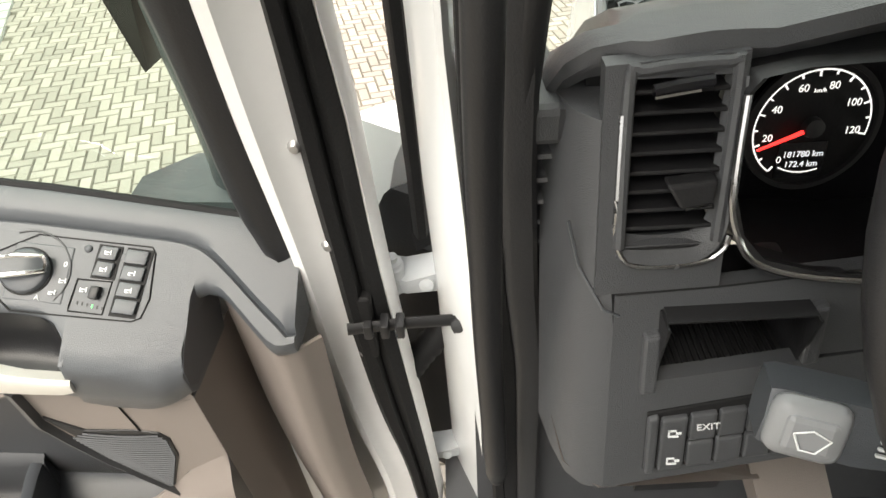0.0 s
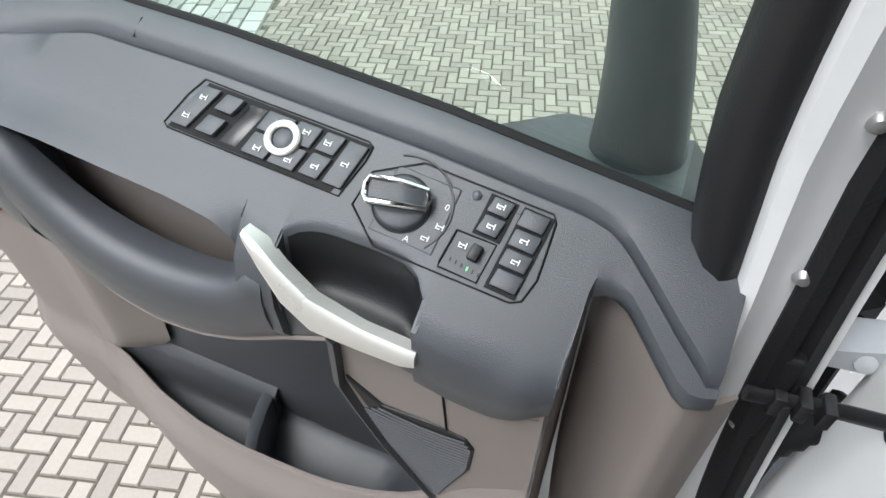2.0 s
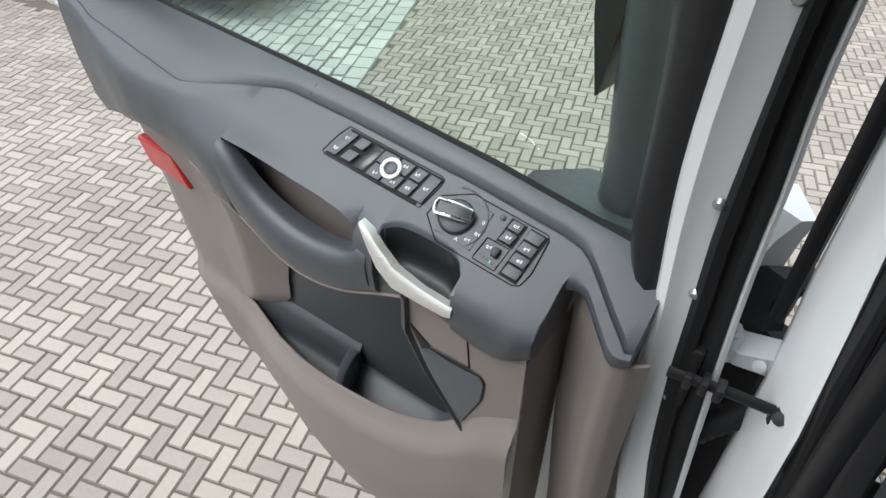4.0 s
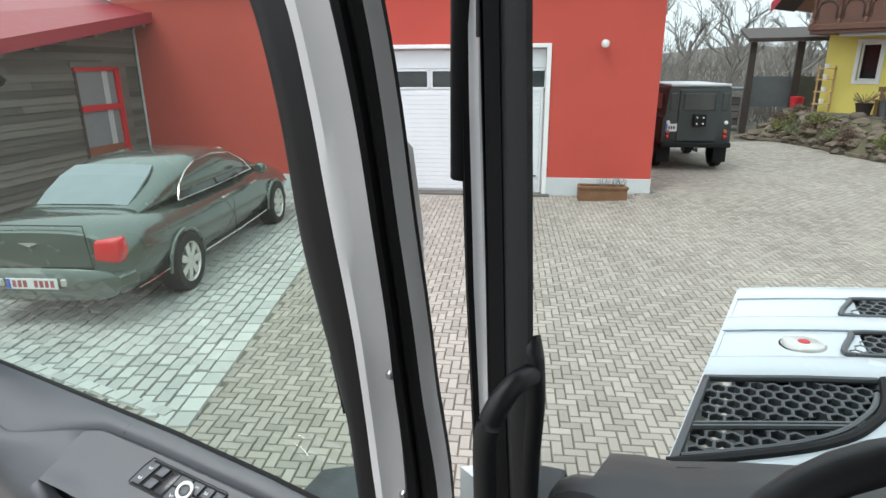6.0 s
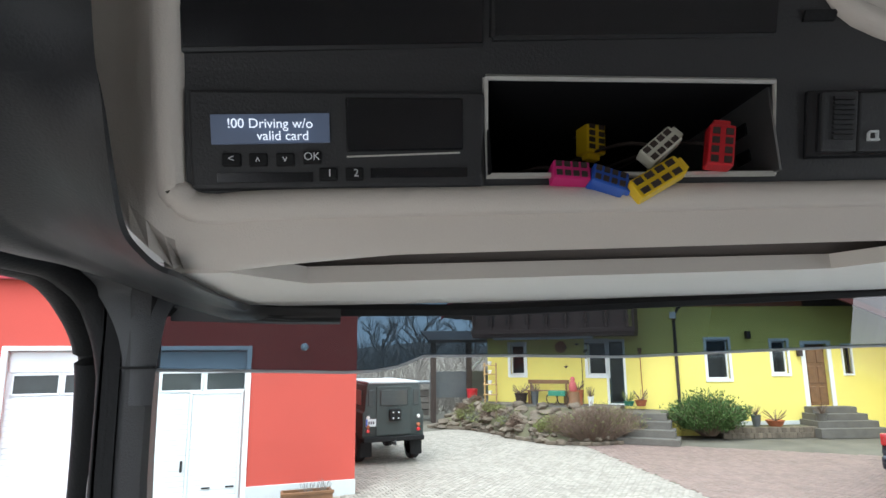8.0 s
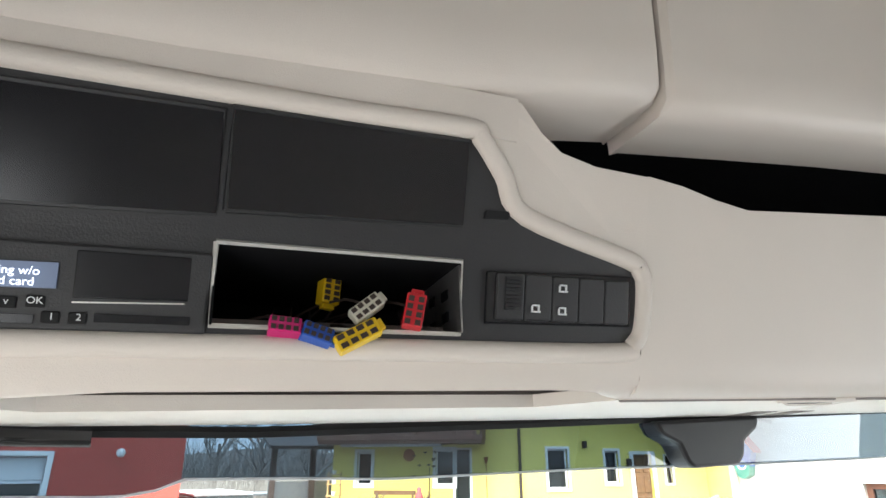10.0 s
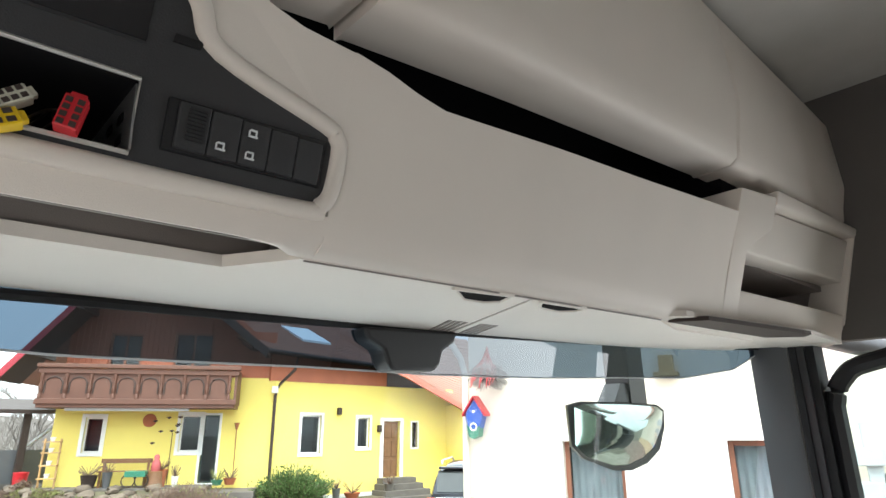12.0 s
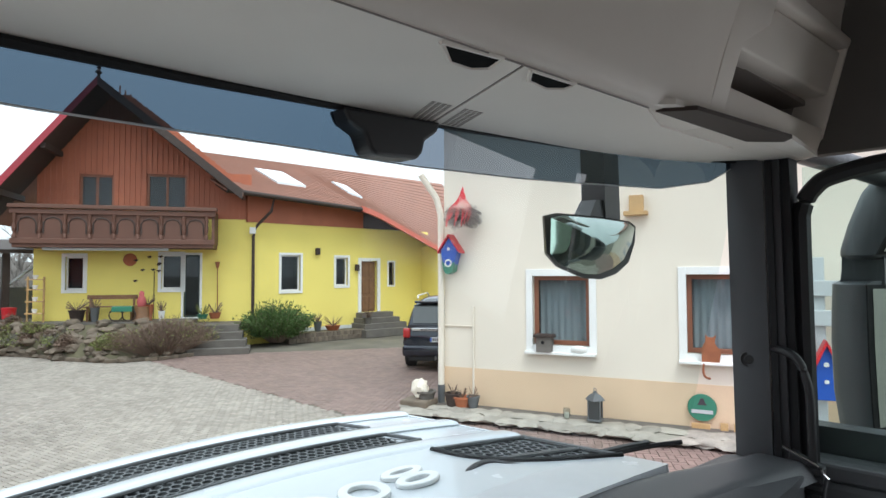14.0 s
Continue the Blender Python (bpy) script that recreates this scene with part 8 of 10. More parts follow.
def shelf_section(u):
    b, e = zb(u), shelf_edge(u)
    g = min(arm_groove(u), e - 0.009)
    def zz(d):
        return b - 0.018 - 0.62 * (d - 0.02)
    up = lerp(0.0035, 0.0, sm((u - 0.60) / 0.12))
    cut = lerp(0.004, 0.0, sm((u - 0.56) / 0.08)) if u > 0.3 else 0.004
    top = [(-0.010, b + 0.001), (-0.004, b + 0.0005), (lerp(0.0, g, 0.55), lerp(b - 0.001, zz(g) + up, 0.55) + 0.001), (g - 0.0035, zz(g - 0.0035) + up), (g - 0.0012, zz(g) - cut), (g + 0.0012, zz(g) - cut), (g + 0.003, zz(g + 0.003)), (lerp(g, e, 0.5), zz(lerp(g, e, 0.5))), (lerp(g, e, 0.88), zz(lerp(g, e, 0.88)))]
    ze = zz(e)
    if u < 0.123:
        return top + [(e - 0.001, ze - 0.003), (e, ze - 0.008), (e - 0.002, ze - 0.015), (e - 0.012, ze - 0.020), (0.02, ze - 0.022), (0.01, ze - 0.022)]
    if 0.3682 < u < 0.60:
        t = grip_top(u)
        return top + [(e + 0.001, ze - 0.002), (lerp(e, 0.108, 0.6), lerp(ze, t, 0.45)), (0.108, t + 0.003), (0.105, t - 0.001), (0.085, t + 0.003), (0.03, t + 0.006)]
    c = crease(u)
    far = lerp(0.127, e + 0.012, sm((u - 0.60) / 0.2)) if u > 0.5 else 0.125 - 0.010 * sm((0.15 - u) / 0.03)
    return top + [(e + 0.002, ze - 0.004), (lerp(e, far, 0.7), lerp(ze, c, 0.22)), (far, lerp(ze, c, 0.5)), (far - 0.002, lerp(ze, c, 0.85)), (far - 0.010, c), (0.03, c - 0.004)]


def notch(u):
    return 0.222 < u < 0.335


sh = B()
us = sorted([lerp(0.03, 1.098, k / 130) for k in range(131)] + [0.1229, 0.1231, 0.1239, 0.1241, 0.3681, 0.3683, 0.372, 0.376, 0.5999, 0.6001, 0.2219, 0.2221, 0.3349, 0.3351, 0.228, 0.232, 0.325, 0.33])
rowsv = []
for u in us:
    sec = shelf_section(u)
    if notch(u):
        # open tray: the floor of the shelf drops behind the silver pull
        inner = curve_at([(0.222, 0.112), (0.2325, 0.099), (0.2444, 0.0937), (0.2717, 0.093), (0.303, 0.0946), (0.316, 0.097), (0.3274, 0.1023), (0.335, 0.110)], u) - 0.012
        z0 = zb(u) - 0.018 - 0.62 * (inner - 0.02)
        sec[7] = (inner * 0.6, zb(u) - 0.018 - 0.62 * (inner * 0.6 - 0.02))
        sec[8] = (inner - 0.002, z0 + 0.0012)
        sec[9] = (inner + 0.002, z0 - 0.003)
        sec[10] = (inner + 0.005, z0 - 0.045)
        sec[11] = (inner + 0.012, z0 - 0.056)
        sec[12] = (0.116, z0 - 0.060)
        sec[13] = (0.116, min(z0 - 0.066, crease(u) + 0.004))
    rowsv.append([sh.verts.new((u, d, z)) for d, z in sec])
for a, b in zip(rowsv, rowsv[1:]):
    for k in range(len(a) - 1):
        sh.faces.new((a[k], b[k], b[k + 1], a[k + 1]))
sh.faces.new(rowsv[0])
part("armrest_shelf", sh, M_SHELF, door, "dark grey soft armrest shelf", smooth=True)
part("lip_seam", tube(B(), [(0.5165, d, zb(0.5165) - 0.018 - 0.62 * (d - 0.02) + 0.0028 * (d > 0.008) + 0.004 * (d <= 0.008)) for d in (0.002, 0.008, 0.0165)], 0.0008, 4), M_RUBBER, door)
tl_ = B()
def liner(a, b):
    u = lerp(0.226, 0.331, a)
    inner = curve_at([(0.222, 0.112), (0.2325, 0.099), (0.2444, 0.0937), (0.2717, 0.093), (0.303, 0.0946), (0.316, 0.097), (0.3274, 0.1023), (0.335, 0.110)], u) - 0.012
    z0 = zb(u) - 0.018 - 0.62 * (inner - 0.02)
    d = curve_at([(0.0, inner + 0.0034), (0.45, inner + 0.0062), (0.55, inner + 0.0125), (1.0, 0.121)], b)
    return (u, d, curve_at([(0.0, z0 - 0.007), (0.45, z0 - 0.044), (0.55, z0 - 0.0545), (1.0, z0 - 0.059)], b))
sheet(tl_, liner, 16, 10)
part("tray_liner", tl_, M_BLACK, door, "black liner of the small tray", smooth=True)
se = B()
prism(se, [(0.03, zb(0.124) - 0.030), (0.050, zb(0.124) - 0.037), (0.097, zb(0.124) - 0.066), (0.112, zb(0.124) - 0.080), (0.113, zb(0.124) - 0.100), (0.104, zb(0.124) - 0.112), (0.03, zb(0.124) - 0.118)], "x", 0.1225, 0.1245)
part("shelf_end", se, M_SHELF, door)
bl_ = B()
loft(bl_, [[(u, -0.016, zb(u) - 0.006), (u, -0.014, zb(u) + 0.0040), (u, -0.010, zb(u) + 0.0045), (u, -0.0075, zb(u) + 0.0015), (u, -0.0075, zb(u) - 0.006)] for u in (0.05, 0.15, 0.25, 0.35, 0.44, 0.6, 0.75, 0.93)])
part("belt_seal", bl_, M_RUBBER, door, "black window belt seal")
nb = B()
for u in (0.2215, 0.3355):
    b = zb(u)
    prism(nb, [(0.085, b - 0.060), (0.120, b - 0.082), (0.120, b - 0.13), (0.085, b - 0.13)], "x", u - 0.002, u + 0.002)
part("tray_sides", nb, M_SHELF, door)
part("grip_back", sheet(B(), lambda a, b: (lerp(0.36, 0.61, a), 0.074 - 0.004 * b, lerp(1.585, 1.716, b)), 10, 4), M_TAUPE, door, "taupe wall behind the grip opening")
# pull bar below the grip opening
gb = B()
rings = []
for k in range(37):
    u = lerp(0.345, 0.606, k / 36)
    t, c = grip_low(u), crease(u)
    o = 0.012 * math.sin(math.pi * min(max((u - 0.345) / 0.26, 0), 1))
    rings.append([(u, q + (o if 0.1 < q else 0), lerp(c, t, f)) for q, f in ((0.092, 0.80), (0.098, 0.96), (0.107, 1.0), (0.116, 0.975), (0.1225, 0.90), (0.126, 0.72), (0.1265, 0.5), (0.124, 0.25), (0.119, 0.08), (0.113, 0.0), (0.10, 0.02), (0.09, 0.3))])
loft(gb, rings)
part("grip_bar", gb, M_SHELF, door, "grey padded pull bar", smooth=True)
part("crease_piping", tube(B(), [(u, (0.114 + 0.012 * math.sin(math.pi * min(max((u - 0.345) / 0.26, 0), 1))) if u < 0.62 else lerp(0.114, 0.098, (u - 0.62) / 0.1), crease(u) - 0.001) for u in [lerp(0.30, 0.72, k / 40) for k in range(41)]], 0.0032, 6), M_TAUPE, door, smooth=True)
part("armrest_belly", sheet(B(), lambda a, b: (lerp(0.13, 0.70, a), lerp(0.113, 0.0, b), crease(lerp(0.13, 0.70, a)) - 0.002 - 0.012 * b), 24, 4), M_TAUPE, door, smooth=True)
# silver door pull
ph = B()
rings = []
for u, d, z, w, h in ((0.356, 0.112, 1.703, 0.004, 0.004), (0.342, 0.116, 1.690, 0.006, 0.012), (0.325, 0.121, 1.671, 0.006, 0.019), (0.30, 0.125, 1.655, 0.006, 0.017), (0.26, 0.126, 1.650, 0.005, 0.012), (0.228, 0.125, 1.647, 0.005, 0.010), (0.218, 0.124, 1.647, 0.004, 0.008)):
    rings.append([(u, d + w, z - h * 0.6), (u, d + w * 0.9, z + h * 0.5), (u, d, z + h), (u, d - w * 2, z + h * 0.8), (u, d - w * 2, z - h * 0.6)])
loft(ph, rings)
part("door_pull", ph, M_ALU, door, "satin silver door pull", smooth=True)
# hollow cover next to the hinge
fl = B()
def flap(u, v):
    uu = lerp(0.012, 0.1222, u)
    d = curve_at([(0.012, 0.060), (0.030, 0.078), (0.045, 0.0835), (0.055, 0.081), (0.074, 0.064), (0.092, 0.046), (0.106, 0.034), (0.115, 0.024), (0.1222, 0.008)], uu)
    top = zb(uu) - 0.032 - 0.62 * (shelf_edge(min(max(uu, 0.045), 0.122)) - 0.02)
    z = lerp(0.95, top, v)
    return (uu - 0.02 * sm((1.5 - z) / 0.5), d - 0.012 * sm((1.45 - z) / 0.4), z)
sheet(fl, flap, 26, 24, 0.004)
part("front_flap", fl, M_TAUPE, door, "taupe hollow front cover of the door panel", smooth=True)
part("panel_side", sheet(B(), lambda a, b: (0.1245, lerp(0.0, 0.1145, a), lerp(0.93, 1.615, b)), 2, 10), M_TAUPE, door, "dark-shaded side of the panel", smooth=True)
# switch islands on the sloping shelf
SLOPE = math.atan(0.62)


def on_shelf(u, d):
    """The pose of a small thing that lies on the sloping shelf top; x runs along the door, y outwards and down the slope."""
    b = zb(u)
    z = b - 0.018 - 0.62 * (d - 0.02)
    lean = math.atan2(zb(u + 0.05) - zb(u - 0.05), 0.1)
    return PLACE["at"] @ Matrix.Translation((u, d, z)) @ Matrix.Rotation(-lean, 4, "Y") @ Matrix.Rotation(-SLOPE, 4, "X")


def plate(name, u, d, w, h, t, material, parent, label="", bevel=0.0015, lift=0.0, turn=0.0):
    return part(name, box(B(), -w / 2, w / 2, -h / 2, h / 2, lift - 0.002, lift + t, bevel), material, parent, label, m=on_shelf(u, d) @ Matrix.Rotation(radians(turn), 4, "Z"))


def symbol(u, d, parent, k):
    bm = B()
    q = random.Random(k)
    box(bm, -0.004, 0.004, -0.0008, 0.0004, 0, 0.0006)
    box(bm, -0.004, -0.0028, -0.003, 0.003, 0, 0.0006)
    box(bm, q.uniform(-0.002, 0.001), 0.004, 0.002, 0.0032, 0, 0.0006)
    box(bm, 0.0028, 0.004, -0.003 * q.random(), 0.003, 0, 0.0006)
    return part("symbol", bm, M_ICON, parent, m=on_shelf(u, d) @ Matrix.Translation((0, 0, 0.0038)) @ Matrix.Scale(0.72, 4))


def key(name, parent, u0, u1, d0, d1, shear, t=0.0035, material=M_SHELF, label="", gap=0.0009):
    """A key on the shelf between two lines across it; shear leans it along the door."""
    um, dm = (u0 + u1) / 2, (d0 + d1) / 2
    w, h = abs(u1 - u0) / 2 - gap, (d1 - d0) / 2 * 1.176 - gap
    k = shear / 1.176
    pts = [(-w - k * h, -h), (w - k * h, -h), (w + k * h, h), (-w + k * h, h)]
    return part(name, prism(B(), pts, "z", -0.003, t, 0.0012, 2), material, parent, label, m=on_shelf(um + shear * (dm - 0.0305), dm), smooth=True)


def outline_seam(parent, pts):
    bm = B()
    tube(bm, [PLACE["at"].inverted() @ on_shelf(u, d) @ Vector((0, 0, 0.0002)) for u, d in pts + [pts[0]]], 0.0009, 4)
    return part("panel_seam", bm, M_RUBBER, parent)


wsw = plate("window_switches", 0.374, 0.0463, 0.142, 0.0375, 0.0002, M_SHELF, door, "island of window and mirror switches")
outline_seam(wsw, [(0.4406, 0.0265), (0.405, 0.0268), (0.2996, 0.0264), (0.295, 0.029), (0.2963, 0.0387), (0.3054, 0.0652), (0.3316, 0.0652), (0.4205, 0.0655), (0.4529, 0.0653), (0.4575, 0.0628), (0.449, 0.040)])
bed_ = part("switch_bed", prism(B(), [(-0.078, -0.0215), (0.064, -0.0215), (0.078, 0.0215), (-0.064, 0.0215)], "z", -0.003, 0.0007), M_RUBBER, wsw, "dark gaps between the switches", m=on_shelf(0.374, 0.0463))
key("switch", wsw, 0.4387, 0.4215, 0.0303, 0.0626, 0.41)
key("switch", wsw, 0.4165, 0.3990, 0.0308, 0.0445, 0.41, 0.005)
key("switch", wsw, 0.4165, 0.3990, 0.0475, 0.0618, 0.41, 0.005)
# the well is not hollow: a low black plate paints its shade
key("switch_well", wsw, 0.3990, 0.3810, 0.0303, 0.0625, 0.33, 0.0009, M_GLOSSBLACK, "deep dark switch well")
key("switch", wsw, 0.3805, 0.3555, 0.0303, 0.0460, 0.25)
key("switch", wsw, 0.3550, 0.3340, 0.0295, 0.0460, 0.25)
key("switch", wsw, 0.3805, 0.3585, 0.0463, 0.0632, 0.25)
key("switch", wsw, 0.3580, 0.3345, 0.0463, 0.0632, 0.25)
key("switch", wsw, 0.3318, 0.3145, 0.0297, 0.0448, 0.28)
key("switch", wsw, 0.3318, 0.3145, 0.0452, 0.0622, 0.28)
key("switch", wsw, 0.3142, 0.2968, 0.0300, 0.0620, 0.20)
for k, (a, d) in enumerate(((0.433, 0.039), (0.440, 0.054), (0.410, 0.037), (0.4165, 0.0545), (0.3675, 0.0365), (0.345, 0.036), (0.376, 0.057), (0.350, 0.0565), (0.3265, 0.0375), (0.329, 0.054), (0.3085, 0.046))):
    symbol(a, d, wsw, k)
rg = B()
lathe(rg, [(0.0085, 0.003), (0.0085, 0.0060), (0.0100, 0.0072), (0.0130, 0.0070), (0.0140, 0.006), (0.0140, 0.002)], (0, 0, 0), sides=28)
part("mirror_dial", rg, M_ALU, wsw, "silver ring of the mirror dial", smooth=True, m=on_shelf(0.3600, 0.0454))
part("dial_cap", lathe(B(), [(0.001, 0.0055), (0.007, 0.0053), (0.0084, 0.004), (0.0084, 0.0)], (0, 0, 0), sides=20), M_SHELF, wsw, smooth=True, m=on_shelf(0.3600, 0.0454))
lsw = plate("light_switch", 0.250, 0.055, 0.050, 0.052, 0.0002, M_SHELF, door, "headlamp switch plate")
outline_seam(lsw, [(0.2549, 0.0262), (0.2886, 0.0432), (0.2935, 0.0664), (0.2682, 0.0850), (0.1877, 0.0830), (0.1687, 0.0824), (0.1615, 0.0790), (0.1562, 0.0643), (0.1562, 0.0293), (0.1596, 0.0246), (0.2366, 0.0262)])
part("scale_ring", tube(B(), [(0.036 * math.cos(a), 0.036 * math.sin(a), 0.0) for a in [radians(140 + 14 * k) for k in range(12)]], 0.0010, 6, flat=1.0), M_DASH, lsw, smooth=True, m=on_shelf(0.2600, 0.0545))
knob = part("knob", lathe(B(), [(0.001, 0.006), (0.0175, 0.006), (0.0195, 0.0045), (0.0205, 0.0)], (0, 0, 0), sides=36), M_SHELF, lsw, "grey rotary light knob", smooth=True, m=on_shelf(0.2600, 0.0548))
part("knob_gap", lathe(B(), [(0.0198, 0.0), (0.0198, 0.0014), (0.0215, 0.0014), (0.0215, 0.0)], (0, 0, 0), sides=36), M_RUBBER, knob, m=on_shelf(0.2600, 0.0548))
KB = on_shelf(0.2605, 0.0525) @ Matrix.Rotation(radians(14), 4, "Z")
part("knob_bar", loft(B(), [[(x, -0.0085 * k, 0.004), (x, 0.0085 * k, 0.004), (x, 0.0075 * k, h), (x, -0.0075 * k, h)] for x, k, h in ((-0.0195, 0.7, 0.008), (-0.016, 0.95, 0.012), (0.0, 1.0, 0.016), (0.020, 1.0, 0.017), (0.023, 0.9, 0.014))]), M_SHELF, knob, smooth=True, m=KB)
part("knob_rim", tube(B(), [(-0.0185, -0.0065, 0.0095), (0.0, -0.0080, 0.0162), (0.0215, -0.0082, 0.0165), (0.0240, -0.004, 0.0150), (0.0240, 0.004, 0.0150), (0.0215, 0.0082, 0.0165), (0.0, 0.0080, 0.0162), (-0.0185, 0.0065, 0.0095), (-0.020, 0.0, 0.0085), (-0.0185, -0.0065, 0.0095)], 0.0022, 7), M_CHROME, knob, "chrome knob edge", smooth=True, m=KB)
for words, a, d in (("0", 0.2292, 0.0465), ("A", 0.2482, 0.0735)):
    lettering("switch_mark", words, 0.0065, PLACE["at"].inverted() @ on_shelf(a, d) @ Matrix.Rotation(math.pi, 4, "Z") @ Matrix.Translation((0, 0, 0.0006)), M_ICON, lsw, 0.0002)


def small_symbol(u, d, parent, k):
    ob = symbol(u, d, parent, k)
    ob.data.transform(PLACE["at"] @ Matrix.Identity(4) @ PLACE["at"].inverted() @ Matrix.Translation((0, 0, -0.0032)))
    return ob


for k, (a, d) in enumerate(((0.2295, 0.0575), (0.2365, 0.067))):
    small_symbol(a, d, lsw, 40 + k)
part("light_sensor", lathe(B(), [(0.0035, -0.001), (0.0035, 0.0012), (0.002, 0.0022), (0.0005, 0.0024)], (0, 0, 0), sides=14), M_SHELF, lsw, smooth=True, m=on_shelf(0.2128, 0.0322))
fsw = plate("lamp_switches", 0.183, 0.053, 0.040, 0.050, 0.0002, M_SHELF, door, "group of lamp switches")
part("switch_bed", prism(B(), [(-0.0128, -0.031), (0.0100, -0.031), (0.0128, 0.031), (-0.0100, 0.031)], "z", -0.003, 0.0007), M_RUBBER, fsw, "dark gaps between the switches", m=on_shelf(0.1727, 0.0538))
part("switch_bed", prism(B(), [(-0.0108, -0.0155), (0.0098, -0.0155), (0.0108, 0.0155), (-0.0098, 0.0155)], "z", -0.003, 0.0007), M_RUBBER, fsw, m=on_shelf(0.1955, 0.0407))
key("switch", fsw, 0.2022, 0.1855, 0.0282, 0.0398, 0.18, 0.004)
key("switch", fsw, 0.2022, 0.1855, 0.0402, 0.0530, 0.18, 0.004)
for k in range(4):
    key("switch", fsw, 0.1806, 0.1600, 0.0282 + 0.0127 * k, 0.0405 + 0.0127 * k, 0.11, 0.004)
outline_seam(fsw, [(0.2176, 0.0560), (0.1890, 0.0550), (0.1935, 0.0800), (0.2215, 0.0803), (0.2215, 0.0770)])
key("thumb_wheel", fsw, 0.2020, 0.1925, 0.0592, 0.0704, 0.1, 0.0065, M_BLACK)
for k, (a, d) in enumerate(((0.1945, 0.0335), (0.1965, 0.0465), (0.1725, 0.0470), (0.1735, 0.0600), (0.2100, 0.0635))):
    symbol(a, d, fsw, 60 + k)
for k in range(6):
    plate("led", 0.2150 - k * 0.0042, 0.0735 + 0.0004 * k, 0.0010, 0.0030, 0.0006, M_GREENLED if k == 3 else M_BLACK, fsw, bevel=0.0)
# red reflector on the rear edge
part("reflector", prism(B(), [(1.050, 1.530), (0.945, 1.522), (0.915, 1.452), (1.035, 1.470)], "y", 0.004, 0.0215, 0.004), M_REFLECT, door, "red reflector at the door edge")

# window frame: dark inner frame, silver sheet strip with rivets, seals
DARK_IN = [(0.045, 1.655), (0.076, 1.735), (0.088, 1.874), (0.098, 1.95), (0.132, 2.13), (0.148, 2.288), (0.168, 2.40), (0.185, 2.435), (0.225, 2.470), (0.40, 2.478), (0.72, 2.470), (0.84, 2.44), (0.885, 2.34), (0.905, 2.05), (0.915, 1.82)]
DARK_SILVER = [(-0.012, 1.10), (-0.004, 1.25), (0.016, 1.40), (0.030, 1.55), (0.034, 1.66), (0.044, 1.77), (0.052, 1.85), (0.058, 1.95), (0.066, 2.05), (0.086, 2.20), (0.098, 2.30), (0.115, 2.40), (0.143, 2.475), (0.175, 2.525), (0.225, 2.545), (0.40, 2.55), (1.12, 2.54)]
SILVER_SEAL = [(-0.055, 1.12), (-0.040, 1.28), (-0.018, 1.42), (-0.003, 1.58), (0.003, 1.70), (0.008, 1.79), (0.012, 1.90), (0.018, 1.98), (0.022, 2.06), (0.036, 2.20), (0.048, 2.30), (0.066, 2.40), (0.090, 2.50), (0.112, 2.55), (0.155, 2.58), (0.21, 2.587), (0.40, 2.59), (1.12, 2.58)]
SEAL_LIP = [(-0.085, 1.12), (-0.070, 1.30), (-0.056, 1.45), (-0.046, 1.56), (-0.034, 1.71), (-0.026, 1.84), (-0.012, 1.95), (-0.004, 2.05), (0.012, 2.20), (0.022, 2.30), (0.036, 2.40), (0.056, 2.50), (0.075, 2.585), (0.137, 2.605), (0.211, 2.607), (0.40, 2.61), (1.12, 2.60)]
OUTER = [(u - (0.007 if z < 2.45 else 0.003), z + (0.010 if u > 0.06 else 0.0)) for u, z in SEAL_LIP]


def along(line, n=70):
    pts = smooth_path([(u, 0, z) for u, z in line], 5)
    run = [0.0]
    for p, q in zip(pts, pts[1:]):
        run.append(run[-1] + (q - p).length)
    out = []
    for k in range(n + 1):
        t = run[-1] * k / n
        i = max(j for j in range(len(run)) if run[j] <= t + 1e-9)
        i = min(i, len(pts) - 2)
        f = (t - run[i]) / max(run[i + 1] - run[i], 1e-9)
        out.append(pts[i].lerp(pts[i + 1], min(f, 1)))
    return out


LEAN_EYE = Vector((-0.21, 0.54, 2.29))


def tuck(p):
    """The upper part of the door leans in towards the cab."""
    p = Vector(p)
    t = curve_at([(1.80, 0.0), (1.90, 0.012), (2.03, 0.042), (2.16, 0.065), (2.41, 0.09), (2.62, 0.10)], p.z)
    return p + (LEAN_EYE - p) * (t / 0.54)


def band(la, lb, prof):
    """A moulded strip between two lines; prof: (share across, depth) pairs, then closed at the back."""
    bm = B()
    loft(bm, [[tuck((lerp(p.x, q.x, k), d, lerp(p.z, q.z, k))) for k, d in prof] for p, q in zip(along(la), along(lb))])
    return bm


part("sheet_strip", band(DARK_SILVER, SILVER_SEAL, [(-0.05, 0.0), (0.0, 0.020), (0.10, 0.027), (0.35, 0.028), (0.55, 0.020), (0.8, 0.014), (1.0, 0.010), (1.03, -0.05), (-0.05, -0.05)]), M_SILVER, door, "silver painted sheet strip with rivets", smooth=True)
part("front_seal", band(SILVER_SEAL, SEAL_LIP, [(0.0, -0.01), (0.0, 0.014), (0.2, 0.022), (0.45, 0.018), (0.5, 0.006), (0.75, 0.010), (1.0, 0.0), (1.0, -0.05), (0.0, -0.05)]), M_RUBBER, door, "black ribbed rubber door seal", smooth=True)
part("outer_lip", band(SEAL_LIP, OUTER, [(0.0, -0.02), (0.0, -0.002), (0.5, 0.004), (0.9, -0.004), (0.85, -0.03), (0.0, -0.03)]), M_SILVER, door, smooth=True)
FRONT_IN = DARK_SILVER[4:14] + [(0.225, 2.545), (0.40, 2.55), (0.80, 2.545), (0.95, 2.50), (1.02, 2.35), (1.06, 2.05), (1.09, 1.83)]
